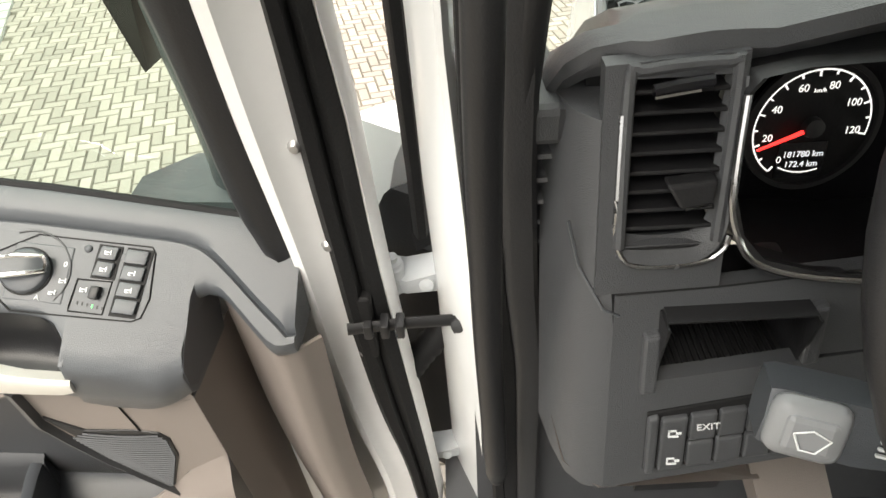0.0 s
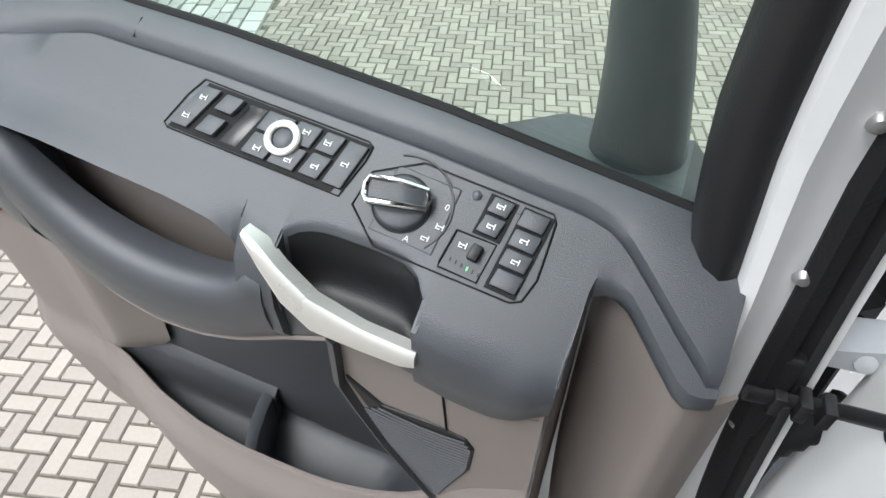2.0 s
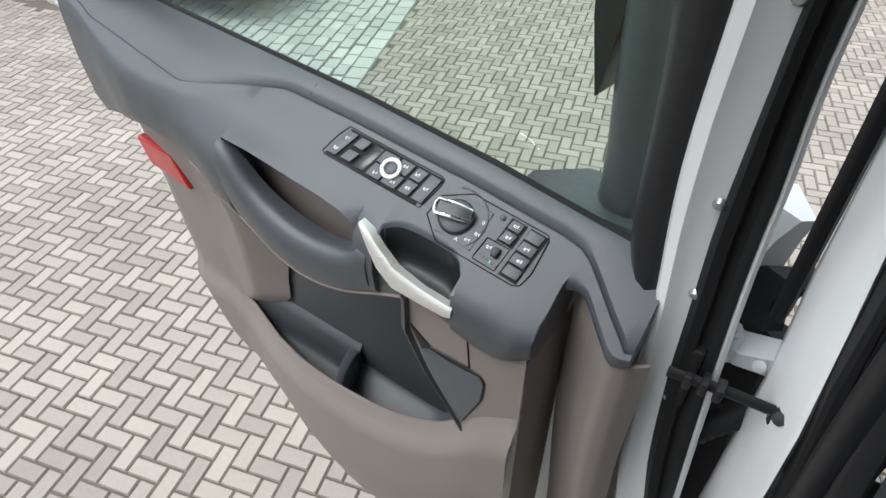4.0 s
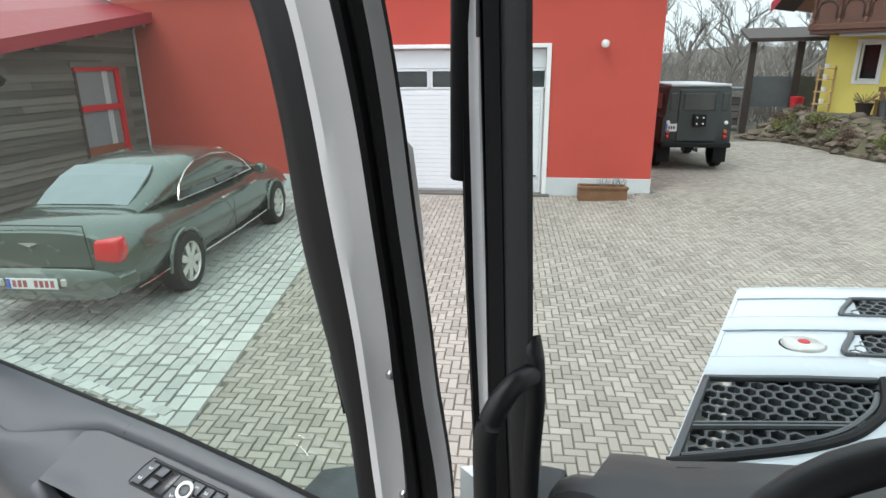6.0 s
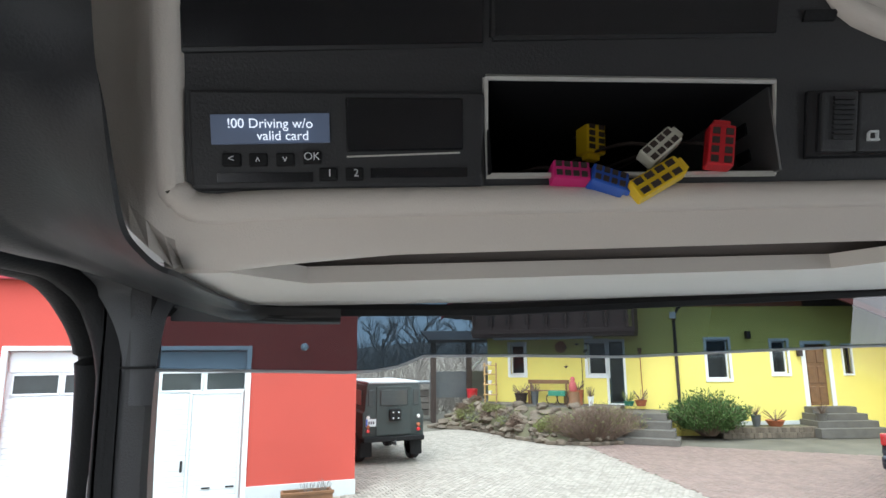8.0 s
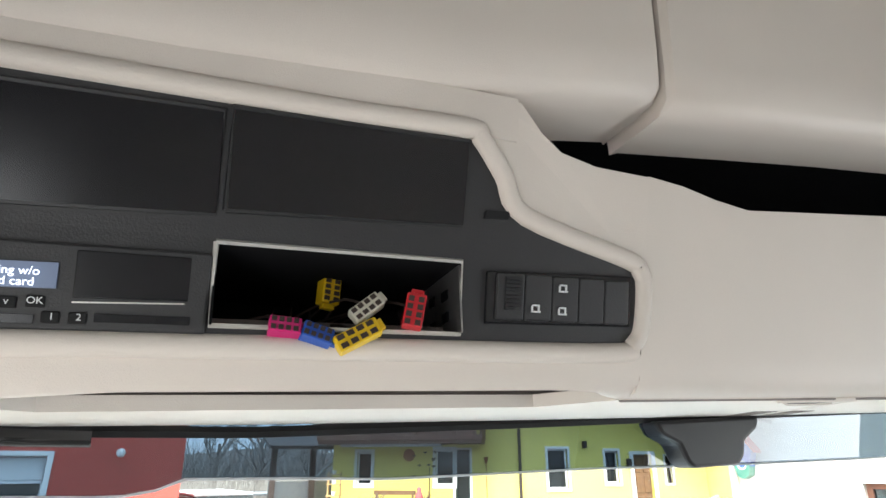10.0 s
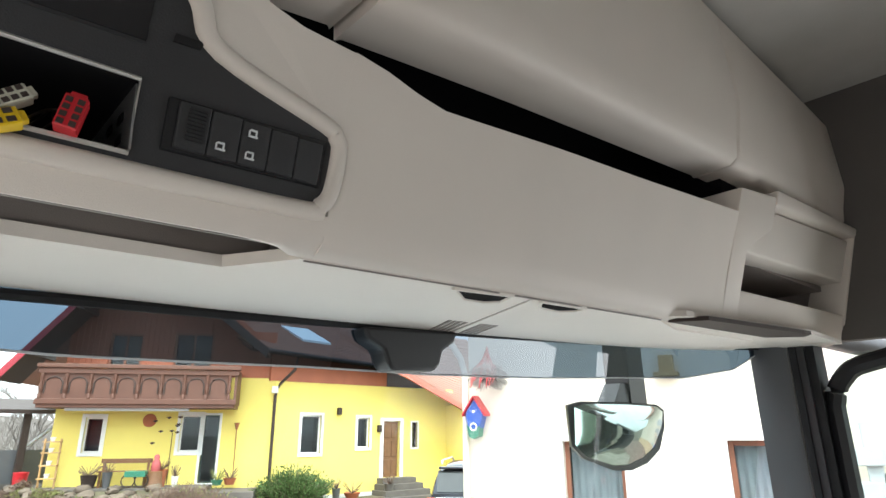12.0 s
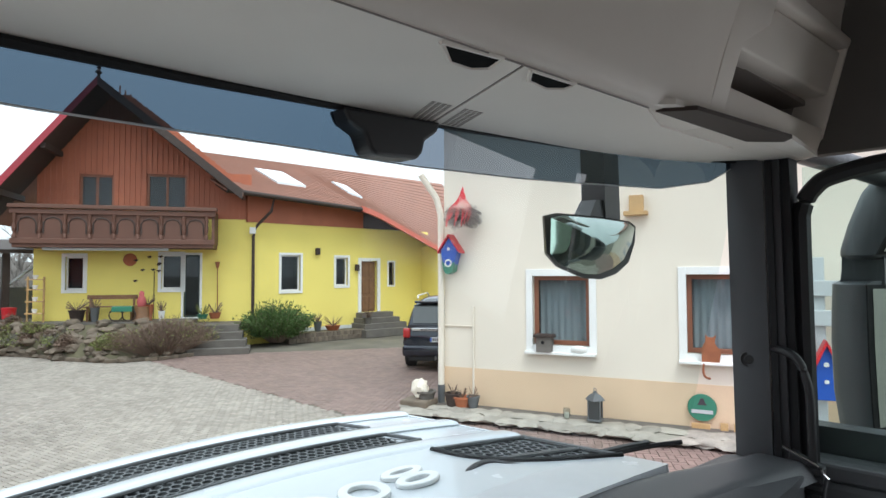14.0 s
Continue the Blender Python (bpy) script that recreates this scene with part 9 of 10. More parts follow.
part("window_frame", band(DARK_IN, FRONT_IN, [(0.0, -0.02), (0.0, 0.010), (0.25, 0.022), (0.6, 0.026), (1.0, 0.020), (1.0, -0.04), (0.0, -0.03)]), M_BLACK, door, "black window frame", smooth=True)
gl = part("window_glass", sheet(B(), lambda a, b: tuck((lerp(0.07, 0.93, a), -0.016, lerp(1.70, 2.49, b))), 4, 12), M_DOORGLASS, door, "green tinted side window")
gl.visible_shadow = False
for u, z in ((0.0215, 1.991), (0.0126, 1.823), (0.003, 1.715), (-0.022, 1.46), (-0.012, 1.55)):
    part("rivet", lathe(B(), [(0.001, 0.0050), (0.0035, 0.0046), (0.0055, 0.002), (0.0065, 0.0)], tuck((u, 0.014, z)), (0, 1, 0), 12), M_STEEL, door, smooth=True)
fr_ = B()
loft(fr_, [[tuck((u0, -0.045, z)), tuck((u1, -0.05, z)), tuck((u1 + 0.004, -0.085, z)), tuck((u0, -0.085, z))] for u0, u1, z in ((0.12, 0.108, 2.43), (0.10, 0.078, 2.37), (0.10, 0.060, 2.31), (0.095, 0.068, 2.285))])
part("air_deflector", fr_, M_SILVER, door, "grey plastic air deflector outside", smooth=True)
fr_ = B()
loft(fr_, [[tuck((u0, -0.04, z)), tuck((u1, -0.045, z)), tuck((u1, -0.08, z)), tuck((u0, -0.08, z))] for u0, u1, z in ((0.06, 0.05, 2.275), (0.06, 0.026, 2.25), (0.055, 0.016, 2.15), (0.05, 0.018, 2.06))])
part("air_deflector", fr_, M_SILVER, door, smooth=True)
# door check strap, hinges, cable sleeve
use(F_WORLD)
st = B()
tube(st, [(-0.300, 0.636, 1.603), (-0.272, 0.640, 1.602), (-0.235, 0.646, 1.599), (-0.186, 0.652, 1.594)], 0.0085, 8, flat=0.55)
for x in (-0.283, -0.266, -0.250):
    box(st, x, x + 0.009, 0.630, 0.650, 1.5915, 1.6125, 0.002)
part("check_strap", st, M_BLACK, door, "black door check strap", smooth=True)
mb = B()
box(mb, -0.192, -0.158, 0.650, 0.668, 1.566, 1.590, 0.006)
box(mb, -0.184, -0.154, 0.646, 0.664, 1.590, 1.626, 0.007)
lathe(mb, [(0.010, -0.016), (0.0105, 0.006), (0.007, 0.009), (0.007, 0.016), (0.001, 0.017)], (-0.182, 0.646, 1.598), (-0.3, -0.8, 0.5), 16)
lathe(mb, [(0.006, 0.0), (0.006, 0.008), (0.001, 0.009)], (-0.172, 0.650, 1.574), (-0.3, -0.8, 0.5), 8)
part("strap_bracket", mb, M_BLACK, door, "black bolted strap bracket", smooth=True)
for z, x, y in ((1.612, -0.252, 0.706), (1.190, -0.234, 0.715)):
    hb = B()
    loft(hb, [[(x - 0.018, y - 0.010, z - 0.014), (x - 0.018, y - 0.012, z + 0.010), (x - 0.018, y + 0.02, z + 0.010), (x - 0.018, y + 0.02, z - 0.014)], [(x + 0.012, y - 0.016, z - 0.018), (x + 0.012, y - 0.018, z + 0.004), (x + 0.012, y + 0.018, z + 0.006), (x + 0.012, y + 0.018, z - 0.018)], [(x + 0.030, y - 0.016, z - 0.016), (x + 0.030, y - 0.018, z + 0.010), (x + 0.030, y + 0.018, z + 0.010), (x + 0.030, y + 0.018, z - 0.016)], [(x + 0.060, y - 0.010, z - 0.020), (x + 0.060, y - 0.012, z + 0.014), (x + 0.060, y + 0.02, z + 0.014), (x + 0.060, y + 0.02, z - 0.020)]])
    lathe(hb, [(0.0125, -0.024), (0.0125, 0.012), (0.0105, 0.014), (0.0105, 0.018), (0.006, 0.020), (0.006, 0.026), (0.001, 0.027)], (x - 0.002, y - 0.006, z + 0.006), sides=16)
    lathe(hb, [(0.008, -0.01), (0.008, 0.004), (0.001, 0.006)], (x + 0.034, y - 0.016, z - 0.002), (0, -1, 0.3), 10)
    part("hinge", hb, M_GREYPAINT, door, "grey-white painted door hinge", smooth=True)
    part("hinge_plate", box(B(), x - 0.030, x - 0.010, y - 0.012, y + 0.016, z - 0.034, z + 0.036, 0.005), M_GREYPAINT, door)
bo = B()
loft(bo, [[(-0.268 + k, 0.742, z), (-0.232 + k, 0.722, z), (-0.212 + k, 0.735, z), (-0.222 + k, 0.765, z)] for z, k in ((1.628, 0.004), (1.650, 0.0), (1.676, 0.0), (1.694, 0.008), (1.702, 0.016))])
part("hinge_boot", bo, M_RUBBER, door, "black rubber hinge boot", smooth=True)
sl = B()
ctrs = smooth_path([(-0.268, 0.688, 1.418), (-0.252, 0.692, 1.432), (-0.232, 0.700, 1.462), (-0.205, 0.712, 1.492), (-0.180, 0.73, 1.505)], 6)
rings = []
for i, p in enumerate(ctrs):
    d = (ctrs[min(i + 1, len(ctrs) - 1)] - ctrs[max(i - 1, 0)]).normalized()
    a_ = d.cross(Vector((0, 1, 0))).normalized()
    c_ = a_.cross(d)
    r = 0.0165 + 0.0025 * (i % 2)
    rings.append([p + a_ * math.cos(2 * math.pi * k / 14) * r + c_ * math.sin(2 * math.pi * k / 14) * r for k in range(14)])
loft(sl, rings)
part("cable_sleeve", sl, M_RUBBER, door, "ribbed black cable sleeve", smooth=True)
use(F_DOOR)
part("strap_slot", box(B(), -0.028, -0.012, 0.004, 0.019, 1.545, 1.645, 0.003), M_RUBBER, door)
# mirror arm and housings outside the glass
mir = thing("door_mirror", "large black door mirror on a grey arm", "mirror", (0.17, -0.15, 1.75))
part("arm_foot", loft(B(), [[(u0, d0, z), (u1, d0, z), (u1, d1, z), (u0, d1, z)] for u0, u1, d0, d1, z in ((0.0, 0.34, -0.19, -0.085, 1.56), (0.04, 0.29, -0.19, -0.085, 1.63), (0.08, 0.20, -0.18, -0.09, 1.675))]), M_SHELF, mir, smooth=True)
ar = B()
loft(ar, [[Vector((0.125 + ox + a * math.cos(2 * math.pi * k / 18), -0.145 + b * math.sin(2 * math.pi * k / 18), z)) for k in range(18)] for z, a, b, ox in ((1.62, 0.048, 0.04, 0.0), (1.64, 0.046, 0.04, 0.0), (1.70, 0.041, 0.038, 0.003), (1.76, 0.036, 0.036, 0.010), (1.82, 0.031, 0.034, 0.020), (1.95, 0.028, 0.03, 0.03), (2.20, 0.026, 0.03, 0.02))])
part("arm", ar, M_SHELF, mir, "grey plastic mirror arm", smooth=True)
hs = B()
loft(hs, [[(u0, -0.17, z), (u0 + 0.006, -0.13, z), (u1 - 0.006, -0.125, z), (u1, -0.17, z), (u1, -0.26, z), (u0, -0.26, z)] for u0, u1, z in ((0.185, 0.198, 1.81), (0.172, 0.214, 1.90), (0.155, 0.228, 2.05), (0.15, 0.232, 2.16), (0.155, 0.225, 2.24), (0.17, 0.20, 2.26))])
part("housing", hs, M_BLACK, mir, "black ribbed mirror housing", smooth=True)

# ---- dashboard ----
use(F_CAB)
dash = thing("dashboard", "dark grey plastic dashboard with vents, dials and cubbies", "dashboard", (0.9, 0.6, 1.5))
SL = 0.39


def dy(z):
    """Depth of the driver-side face at a height."""
    return 0.51 + SL * (z - 1.75)


fx = [-0.088, 0.16]
def dface(bm, pts, out, deep, bevel=0.0):
    old = set(bm.verts)
    prism(bm, pts, "y", 0, deep, bevel)
    for v in bm.verts:
        if v not in old:
            v.co.y += dy(v.co.z) - out
    return bm


# face pieces round vent, cubby and dials
VENT = (-0.104, -0.042, 1.818, 1.918)
CUB = (-0.070, 0.030, 1.716, 1.760)
for pts in ([(-0.118, 1.918), (-0.034, 1.918), (-0.034, 1.930), (-0.118, 1.926)], [(-0.118, 1.785), (-0.034, 1.787), (-0.034, 1.818), (-0.118, 1.818)], [(-0.118, 1.818), (VENT[0], 1.818), (VENT[0], 1.918), (-0.118, 1.918)], [(VENT[1], 1.818), (-0.034, 1.818), (-0.034, 1.918), (VENT[1], 1.918)],
            [(-0.104, 1.760), (-0.070, 1.763), (0.16, 1.786), (0.16, 1.80), (-0.034, 1.7865), (-0.104, 1.7845)], [(-0.104, 1.62), (-0.070, 1.626), (-0.070, 1.763), (-0.104, 1.760)], [(-0.070, 1.626), (0.16, 1.660), (0.16, 1.74), (-0.070, 1.716)], [(0.030, 1.73), (0.16, 1.74), (0.16, 1.786), (0.030, 1.773)]):
    part("face_panel", dface(B(), pts, 0.0, 0.012), M_DASH, dash)
part("face_crease", tube(B(), [(-0.104, dy(1.7845) - 0.0002, 1.7845), (-0.034, dy(1.7868) - 0.0002, 1.7868), (0.06, dy(1.793), 1.793)], 0.0010, 4), M_RUBBER, dash)
# rounded left end
le = B()
loft(le, [[(-0.104 - 0.004 * (z > 1.77), dy(z), z), (-0.120, dy(z) + 0.004, z), (-0.132, dy(z) + 0.016, z), (-0.140, dy(z) + 0.04, z), (-0.146, dy(z) + 0.07, z), (-0.10, dy(z) + 0.07, z)] for z in (1.62, 1.70, 1.76, 1.80, 1.86, 1.895)])
part("end_cover", le, M_DASH, dash, smooth=True)
part("end_seam", tube(B(), [(-0.137, dy(1.83) + 0.004, 1.836), (-0.128, dy(1.81) + 0.004, 1.80), (-0.112, dy(1.775) - 0.001, 1.775), (-0.100, dy(1.77) - 0.001, 1.769)], 0.0011, 5), M_SHELF, dash)
# hooded top
tp = B()
def top_skin(u, v):
    x = curve_at([(0, -0.150), (0.06, -0.125), (0.12, -0.09), (0.2, 0.0), (1, 1.95)], u)
    lip = curve_at([(-0.150, 1.885), (-0.138, 1.912), (-0.122, 1.926), (-0.10, 1.934), (-0.05, 1.940), (-0.02, 1.938), (0.04, 1.950), (0.12, 1.962), (0.28, 1.962), (0.36, 1.95), (0.5, 1.895), (0.7, 1.85), (0.95, 1.80), (1.2, 1.775), (1.5, 1.77), (1.95, 1.745)], x)
    k = [(-0.006, -0.022), (-0.016, -0.010), (-0.012, 0.0), (0.02, 0.002), (0.08, -0.020), (0.15, -0.060), (0.22, -0.12)]
    i = min(int(v * 6), 5)
    f = v * 6 - i
    a, b = lerp(k[i][0], k[i + 1][0], f), lerp(k[i][1], k[i + 1][1], f)
    y = 0.600 + curve_at([(-0.15, 0.02), (-0.10, 0.0), (0.4, 0.0), (0.7, 0.02), (2.0, -0.06)], x)
    y, z = y + a * (0.6 if x < -0.1 else 1), lip + b
    w = sm((x - 0.6) / 0.4)
    far = curve_at([(0.6, 0.84), (0.9, 0.82), (1.167, 0.785), (1.375, 0.749), (1.673, 0.640), (1.839, 0.56), (1.95, 0.52)], x)
    near_ = curve_at([(0.6, 0.58), (1.4, 0.50), (1.8, 0.40), (1.95, 0.36)], x)
    return (x, lerp(y, lerp(near_, far, v), w), lerp(z, curve_at([(0.0, 1.69), (0.12, 1.722), (0.25, 1.732), (0.85, 1.735), (1.0, 1.725)], v), w))
sheet(tp, top_skin, 60, 12)
part("top_pad", tp, M_DASH, dash, "padded dark dashboard top", smooth=True)
# vent with slats
vw = B()
for pts in ([(VENT[0], VENT[2]), (VENT[0] + 0.003, VENT[2]), (VENT[0] + 0.003, VENT[3]), (VENT[0], VENT[3])],):
    dface(vw, pts, 0.004, 0.05)
box(vw, VENT[0], VENT[1], dy(1.815), dy(1.87) + 0.045, VENT[2] - 0.006, VENT[2] - 0.001)
box(vw, VENT[0], VENT[1], dy(1.87) + 0.045, dy(1.87) + 0.05, VENT[2] - 0.01, VENT[3] + 0.01)
vent = part("air_vent", vw, M_BLACK, dash, "air vent with angled slats and chrome edge")
for k in range(8):
    z = 1.826 + k * 0.0117
    sb = B()
    prism(sb, [(dy(z) + 0.003, z), (dy(z) + 0.0025, z + 0.0014), (dy(z) + 0.004, z + 0.0024), (dy(z) + 0.034, z + 0.0005), (dy(z) + 0.034, z - 0.0012)], "x", VENT[0] + 0.003, VENT[1] - 0.001)
    part("slat", sb, M_BLACK, vent)
tb = B()
dface(tb, [(-0.078, 1.860), (-0.046, 1.862), (-0.048, 1.848), (-0.068, 1.845)], 0.008, 0.012, 0.002)
part("vent_tab", tb, M_BLACK, vent)
part("tab_edge", tube(B(), [(-0.066, dy(1.846) - 0.009, 1.8465), (-0.050, dy(1.848) - 0.009, 1.8485)], 0.0012, 5), M_CHROME, vent)
part("thumb_slider", tube(B(), [(-0.090, dy(1.913) - 0.004, 1.913), (-0.074, dy(1.915) - 0.004, 1.9155), (-0.056, dy(1.917) - 0.004, 1.917)], 0.0042, 8), M_GLOSSBLACK, vent, smooth=True)
part("slider_edge", tube(B(), [(-0.090, dy(1.911) - 0.007, 1.9105), (-0.074, dy(1.912) - 0.007, 1.9125), (-0.064, dy(1.913) - 0.007, 1.9135)], 0.0013, 5), M_CHROME, vent)
part("chrome_edge", tube(B(), [(-0.107, dy(1.90) - 0.002, 1.900), (-0.107, dy(1.85) - 0.002, 1.850), (-0.106, dy(1.83) - 0.002, 1.826), (-0.100, dy(1.81) - 0.002, 1.810), (-0.085, dy(1.805) - 0.002, 1.805), (-0.050, dy(1.806) - 0.002, 1.806), (-0.037, dy(1.812) - 0.002, 1.813), (-0.033, dy(1.822) - 0.002, 1.824)], 0.0022, 8, steps=4), M_TRIM, vent, "bright chrome vent edge", smooth=True)
wellb = B()
tube(wellb, [(x, dy(z) - 0.001, z) for x, z in ((VENT[0], 1.818), (VENT[0], 1.915), (VENT[0] + 0.01, 1.923), (VENT[1] - 0.006, 1.925), (VENT[1] + 0.002, 1.918), (VENT[1] + 0.001, 1.82))], 0.004, 8, steps=5)
part("vent_frame", wellb, M_DASH, vent, smooth=True)
bev = B()
BEV_IN = smooth_path([(VENT[1] - 0.002, 1.916), (VENT[1] - 0.003, 1.86), (VENT[1] - 0.004, 1.830), (VENT[1] - 0.014, 1.821), (-0.080, 1.819), (VENT[0] + 0.004, 1.822)], 5)
BEV_OUT = smooth_path([(-0.0352, 1.918), (-0.0352, 1.86), (-0.0365, 1.826), (-0.050, 1.8095), (-0.080, 1.807), (VENT[0] - 0.002, 1.812)], 5)
loft(bev, [[(a.x, dy(a.y) + 0.008, a.y), (a.x * 0.5 + b.x * 0.5, dy((a.y + b.y) / 2) - 0.0015, (a.y + b.y) / 2), (b.x, dy(b.y) - 0.004, b.y), (b.x, dy(b.y) + 0.004, b.y)] for a, b in zip(BEV_IN, BEV_OUT)])
part("vent_bevel", bev, M_DASH, vent, smooth=True)
# side demist vent beside the pillar
sv = part("side_vent", box(B(), -0.172, -0.138, 0.612, 0.66, 1.752, 1.862, 0.004), M_RUBBER, dash, "dark demist vent beside the pillar")
for k in range(5):
    z = 1.768 + k * 0.0205
    part("slat", prism(B(), [(0.594, z), (0.596, z + 0.0025), (0.614, z + 0.008), (0.614, z + 0.005)], "x", -0.166, -0.141), M_DASH, sv)
part("side_cap", box(B(), -0.176, -0.134, 0.588, 0.68, 1.864, 1.894, 0.006), M_DASH, dash)
# cubby
cy = dy(1.738)
CUBBY_WALLS = []
for a in ((CUB[0], CUB[1], cy, cy + 0.07, CUB[2] - 0.002, CUB[2]), (CUB[0], CUB[1], cy, cy + 0.07, CUB[3] + 0.012, CUB[3] + 0.014), (CUB[0] - 0.002, CUB[0], cy - 0.006, cy + 0.07, CUB[2], CUB[3] + 0.012), (CUB[1], CUB[1] + 0.002, cy - 0.004, cy + 0.07, CUB[2], CUB[3] + 0.012), (CUB[0], CUB[1], cy + 0.07, cy + 0.072, CUB[2], CUB[3] + 0.012)):
    CUBBY_WALLS.append(a)
cubby = part("open_cubby", box(B(), *CUBBY_WALLS[-1]), M_BLACK, dash, "small open cubby with ribbed mat")
for a in CUBBY_WALLS[:-1]:
    part("cubby_wall", box(B(), *a), M_BLACK, cubby)
for k in range(20):
    x = CUB[0] + 0.004 + k * 0.0047
    part("mat_rib", box(B(), x, x + 0.0022, cy + 0.005, cy + 0.065, CUB[2], CUB[2] + 0.0022), M_RUBBER, cubby)
for x0, x1, z0, z1 in ((-0.083, -0.071, 1.710, 1.756), (0.030, 0.042, 1.728, 1.772)):
    fb = B()
    dface(fb, [(x0, z0), (x1, z0 + 0.002), (x1, z1 + 0.002), (x0, z1)], 0.007, 0.012, 0.0025)
    part("cubby_cheek", fb, M_DASH, cubby)
# switch block
sw = B()
dface(sw, [(-0.074, 1.638), (0.050, 1.652), (0.050, 1.708), (-0.074, 1.690)], 0.002, 0.01, 0.001)
swb = part("switch_block", sw, M_RUBBER, dash, "block of black switches, some blank")
for k in range(5):
    for r in range(2):
        x0 = -0.064 + k * 0.0215
        if k == 0 and r == 1:
            continue
        z0 = 1.641 + k * 0.0028 + r * 0.024
        h = 0.0462 if k == 0 else 0.0220
        kb = B()
        dface(kb, [(x0, z0), (x0 + 0.0195, z0 + 0.002), (x0 + 0.0195, z0 + h + 0.002), (x0, z0 + h)], 0.006, 0.008, 0.0018)
        part("switch", kb, M_DASH, swb)
kb = B()
dface(kb, [(-0.074, 1.638), (-0.066, 1.639), (-0.066, 1.690), (-0.074, 1.688)], 0.006, 0.01, 0.002)
part("block_cheek", kb, M_DASH, swb)
FACE_TURN = Matrix.Rotation(radians(90 - 21), 4, "X")
lettering("switch_word", "EXIT", 0.0085, Matrix.Translation((-0.030, dy(1.682) - 0.0075, 1.682)) @ Matrix.Rotation(radians(6), 4, "Y").inverted() @ FACE_TURN, M_ICON, swb, 0.0003)
for x, z in ((-0.054, 1.676), (-0.053, 1.651)):
    ib = B()
    for a in ((x - 0.005, x + 0.003, z - 0.003, z - 0.0018), (x - 0.005, x - 0.0038, z - 0.003, z + 0.003), (x - 0.005, x + 0.001, z + 0.002, z + 0.003), (x + 0.001, x + 0.005, z - 0.0005, z + 0.0012)):
        dface(ib, [(a[0], a[2]), (a[1], a[2]), (a[1], a[3]), (a[0], a[3])], 0.0068, 0.002)
    part("symbol", ib, M_ICON, swb)
# instrument cluster: deep pod, speedometer
pod = B()
POD = [(-0.034, 1.90), (-0.034, 1.85), (-0.026, 1.825), (-0.010, 1.808), (0.03, 1.797), (0.12, 1.788), (0.30, 1.79), (0.38, 1.82), (0.39, 1.90), (0.32, 1.924), (0.10, 1.924), (0.0, 1.922), (-0.026, 1.918), (-0.033, 1.910)]
loft(pod, [[(x * k + 0.17 * (1 - k), dy(z) - o + (0.075 if o < -0.1 and z < 1.86 else 0.0), z * k + 1.885 * (1 - k) - (drop if z < 1.86 else 0.0)) for x, z in POD] for k, o, drop in ((1.03, -0.004, 0.0), (1.015, 0.008, 0.0), (0.995, 0.006, 0.0), (0.97, -0.05, 0.035), (0.96, -0.11, 0.075))], caps=False)
cl = part("instrument_pod", pod, M_BLACK, dash, "black hooded instrument pod", smooth=True)
part("pod_face", prism(B(), [(x * 0.97 + 0.005, z * 0.97 + 0.0565 - (0.075 if z < 1.86 else 0.0)) for x, z in POD], "y", 0.668, 0.672), M_GLOSSBLACK, cl)
part("pod_trim", tube(B(), [(-0.0365, dy(1.91) - 0.008, 1.91), (-0.0365, dy(1.85) - 0.008, 1.85), (-0.029, dy(1.822) - 0.008, 1.824), (-0.012, dy(1.806) - 0.008, 1.806), (0.03, dy(1.795) - 0.008, 1.795), (0.12, dy(1.785) - 0.008, 1.785)], 0.0024, 8, steps=4), M_TRIM, cl, "silver edge of the pod", smooth=True)
GC = Vector((0.0626, 0.64, 1.832))
DT = Matrix.Translation(GC) @ Matrix.Rotation(radians(90 - 15), 4, "X") @ Matrix.Scale(1.02, 4)
ringb = B()
lathe(ringb, [(0.0465, 0.0), (0.0465, 0.004), (0.050, 0.004), (0.050, 0.0)], (0, 0, 0), sides=48)
part("dial_ring", ringb, M_RUBBER, cl, smooth=True, m=PLACE["at"] @ DT)
arcb = B()
for k in range(60):
    a0 = math.radians(234 - k * 4.1)
    a1 = math.radians(234 - (k + 1) * 4.1)
    vs = [arcb.verts.new((r * math.cos(a), r * math.sin(a), 0.002)) for r, a in ((0.0415, a0), (0.0428, a0), (0.0428, a1), (0.0415, a1))]
    arcb.faces.new(vs)
part("dial_scale", arcb, M_DIALINK, cl, m=PLACE["at"] @ DT)
tk = B()
for k in range(15):
    a = math.radians(234 - k * 17.5)
    mm = Matrix.Rotation(a, 4, "Z")
    box(tk, 0.0375 if k % 2 == 0 else 0.039, 0.042, -0.0006, 0.0006, 0.0015, 0.0024, 0, 2, mm)
part("dial_ticks", tk, M_DIALINK, cl, m=PLACE["at"] @ DT)
for k, words in enumerate(("0", "20", "40", "60", "80", "100", "120")):
    a = math.radians(234 - k * 40.4)
    lettering("dial_figure", words, 0.0078, DT @ Matrix.Translation((0.0315 * math.cos(a), 0.0315 * math.sin(a), 0.002)), M_DIALINK, cl, 0.0002)
lettering("dial_unit", "km/h", 0.0045, DT @ Matrix.Translation((0.0, 0.027, 0.002)), M_DIALINK, cl, 0.0002)
ndl = B()
prism(ndl, [(0.004, -0.0016), (-0.041, -0.0006), (-0.041, 0.0006), (0.004, 0.0016)], "z", 0.004, 0.006)
part("needle", ndl, M_REDGLOW, cl, "red speedometer needle", m=PLACE["at"] @ DT @ Matrix.Rotation(radians(22), 4, "Z"))
part("needle_hub", lathe(B(), [(0.001, 0.009), (0.007, 0.008), (0.008, 0.002)], (0, 0, 0), sides=20), M_BLACK, cl, smooth=True, m=PLACE["at"] @ DT)
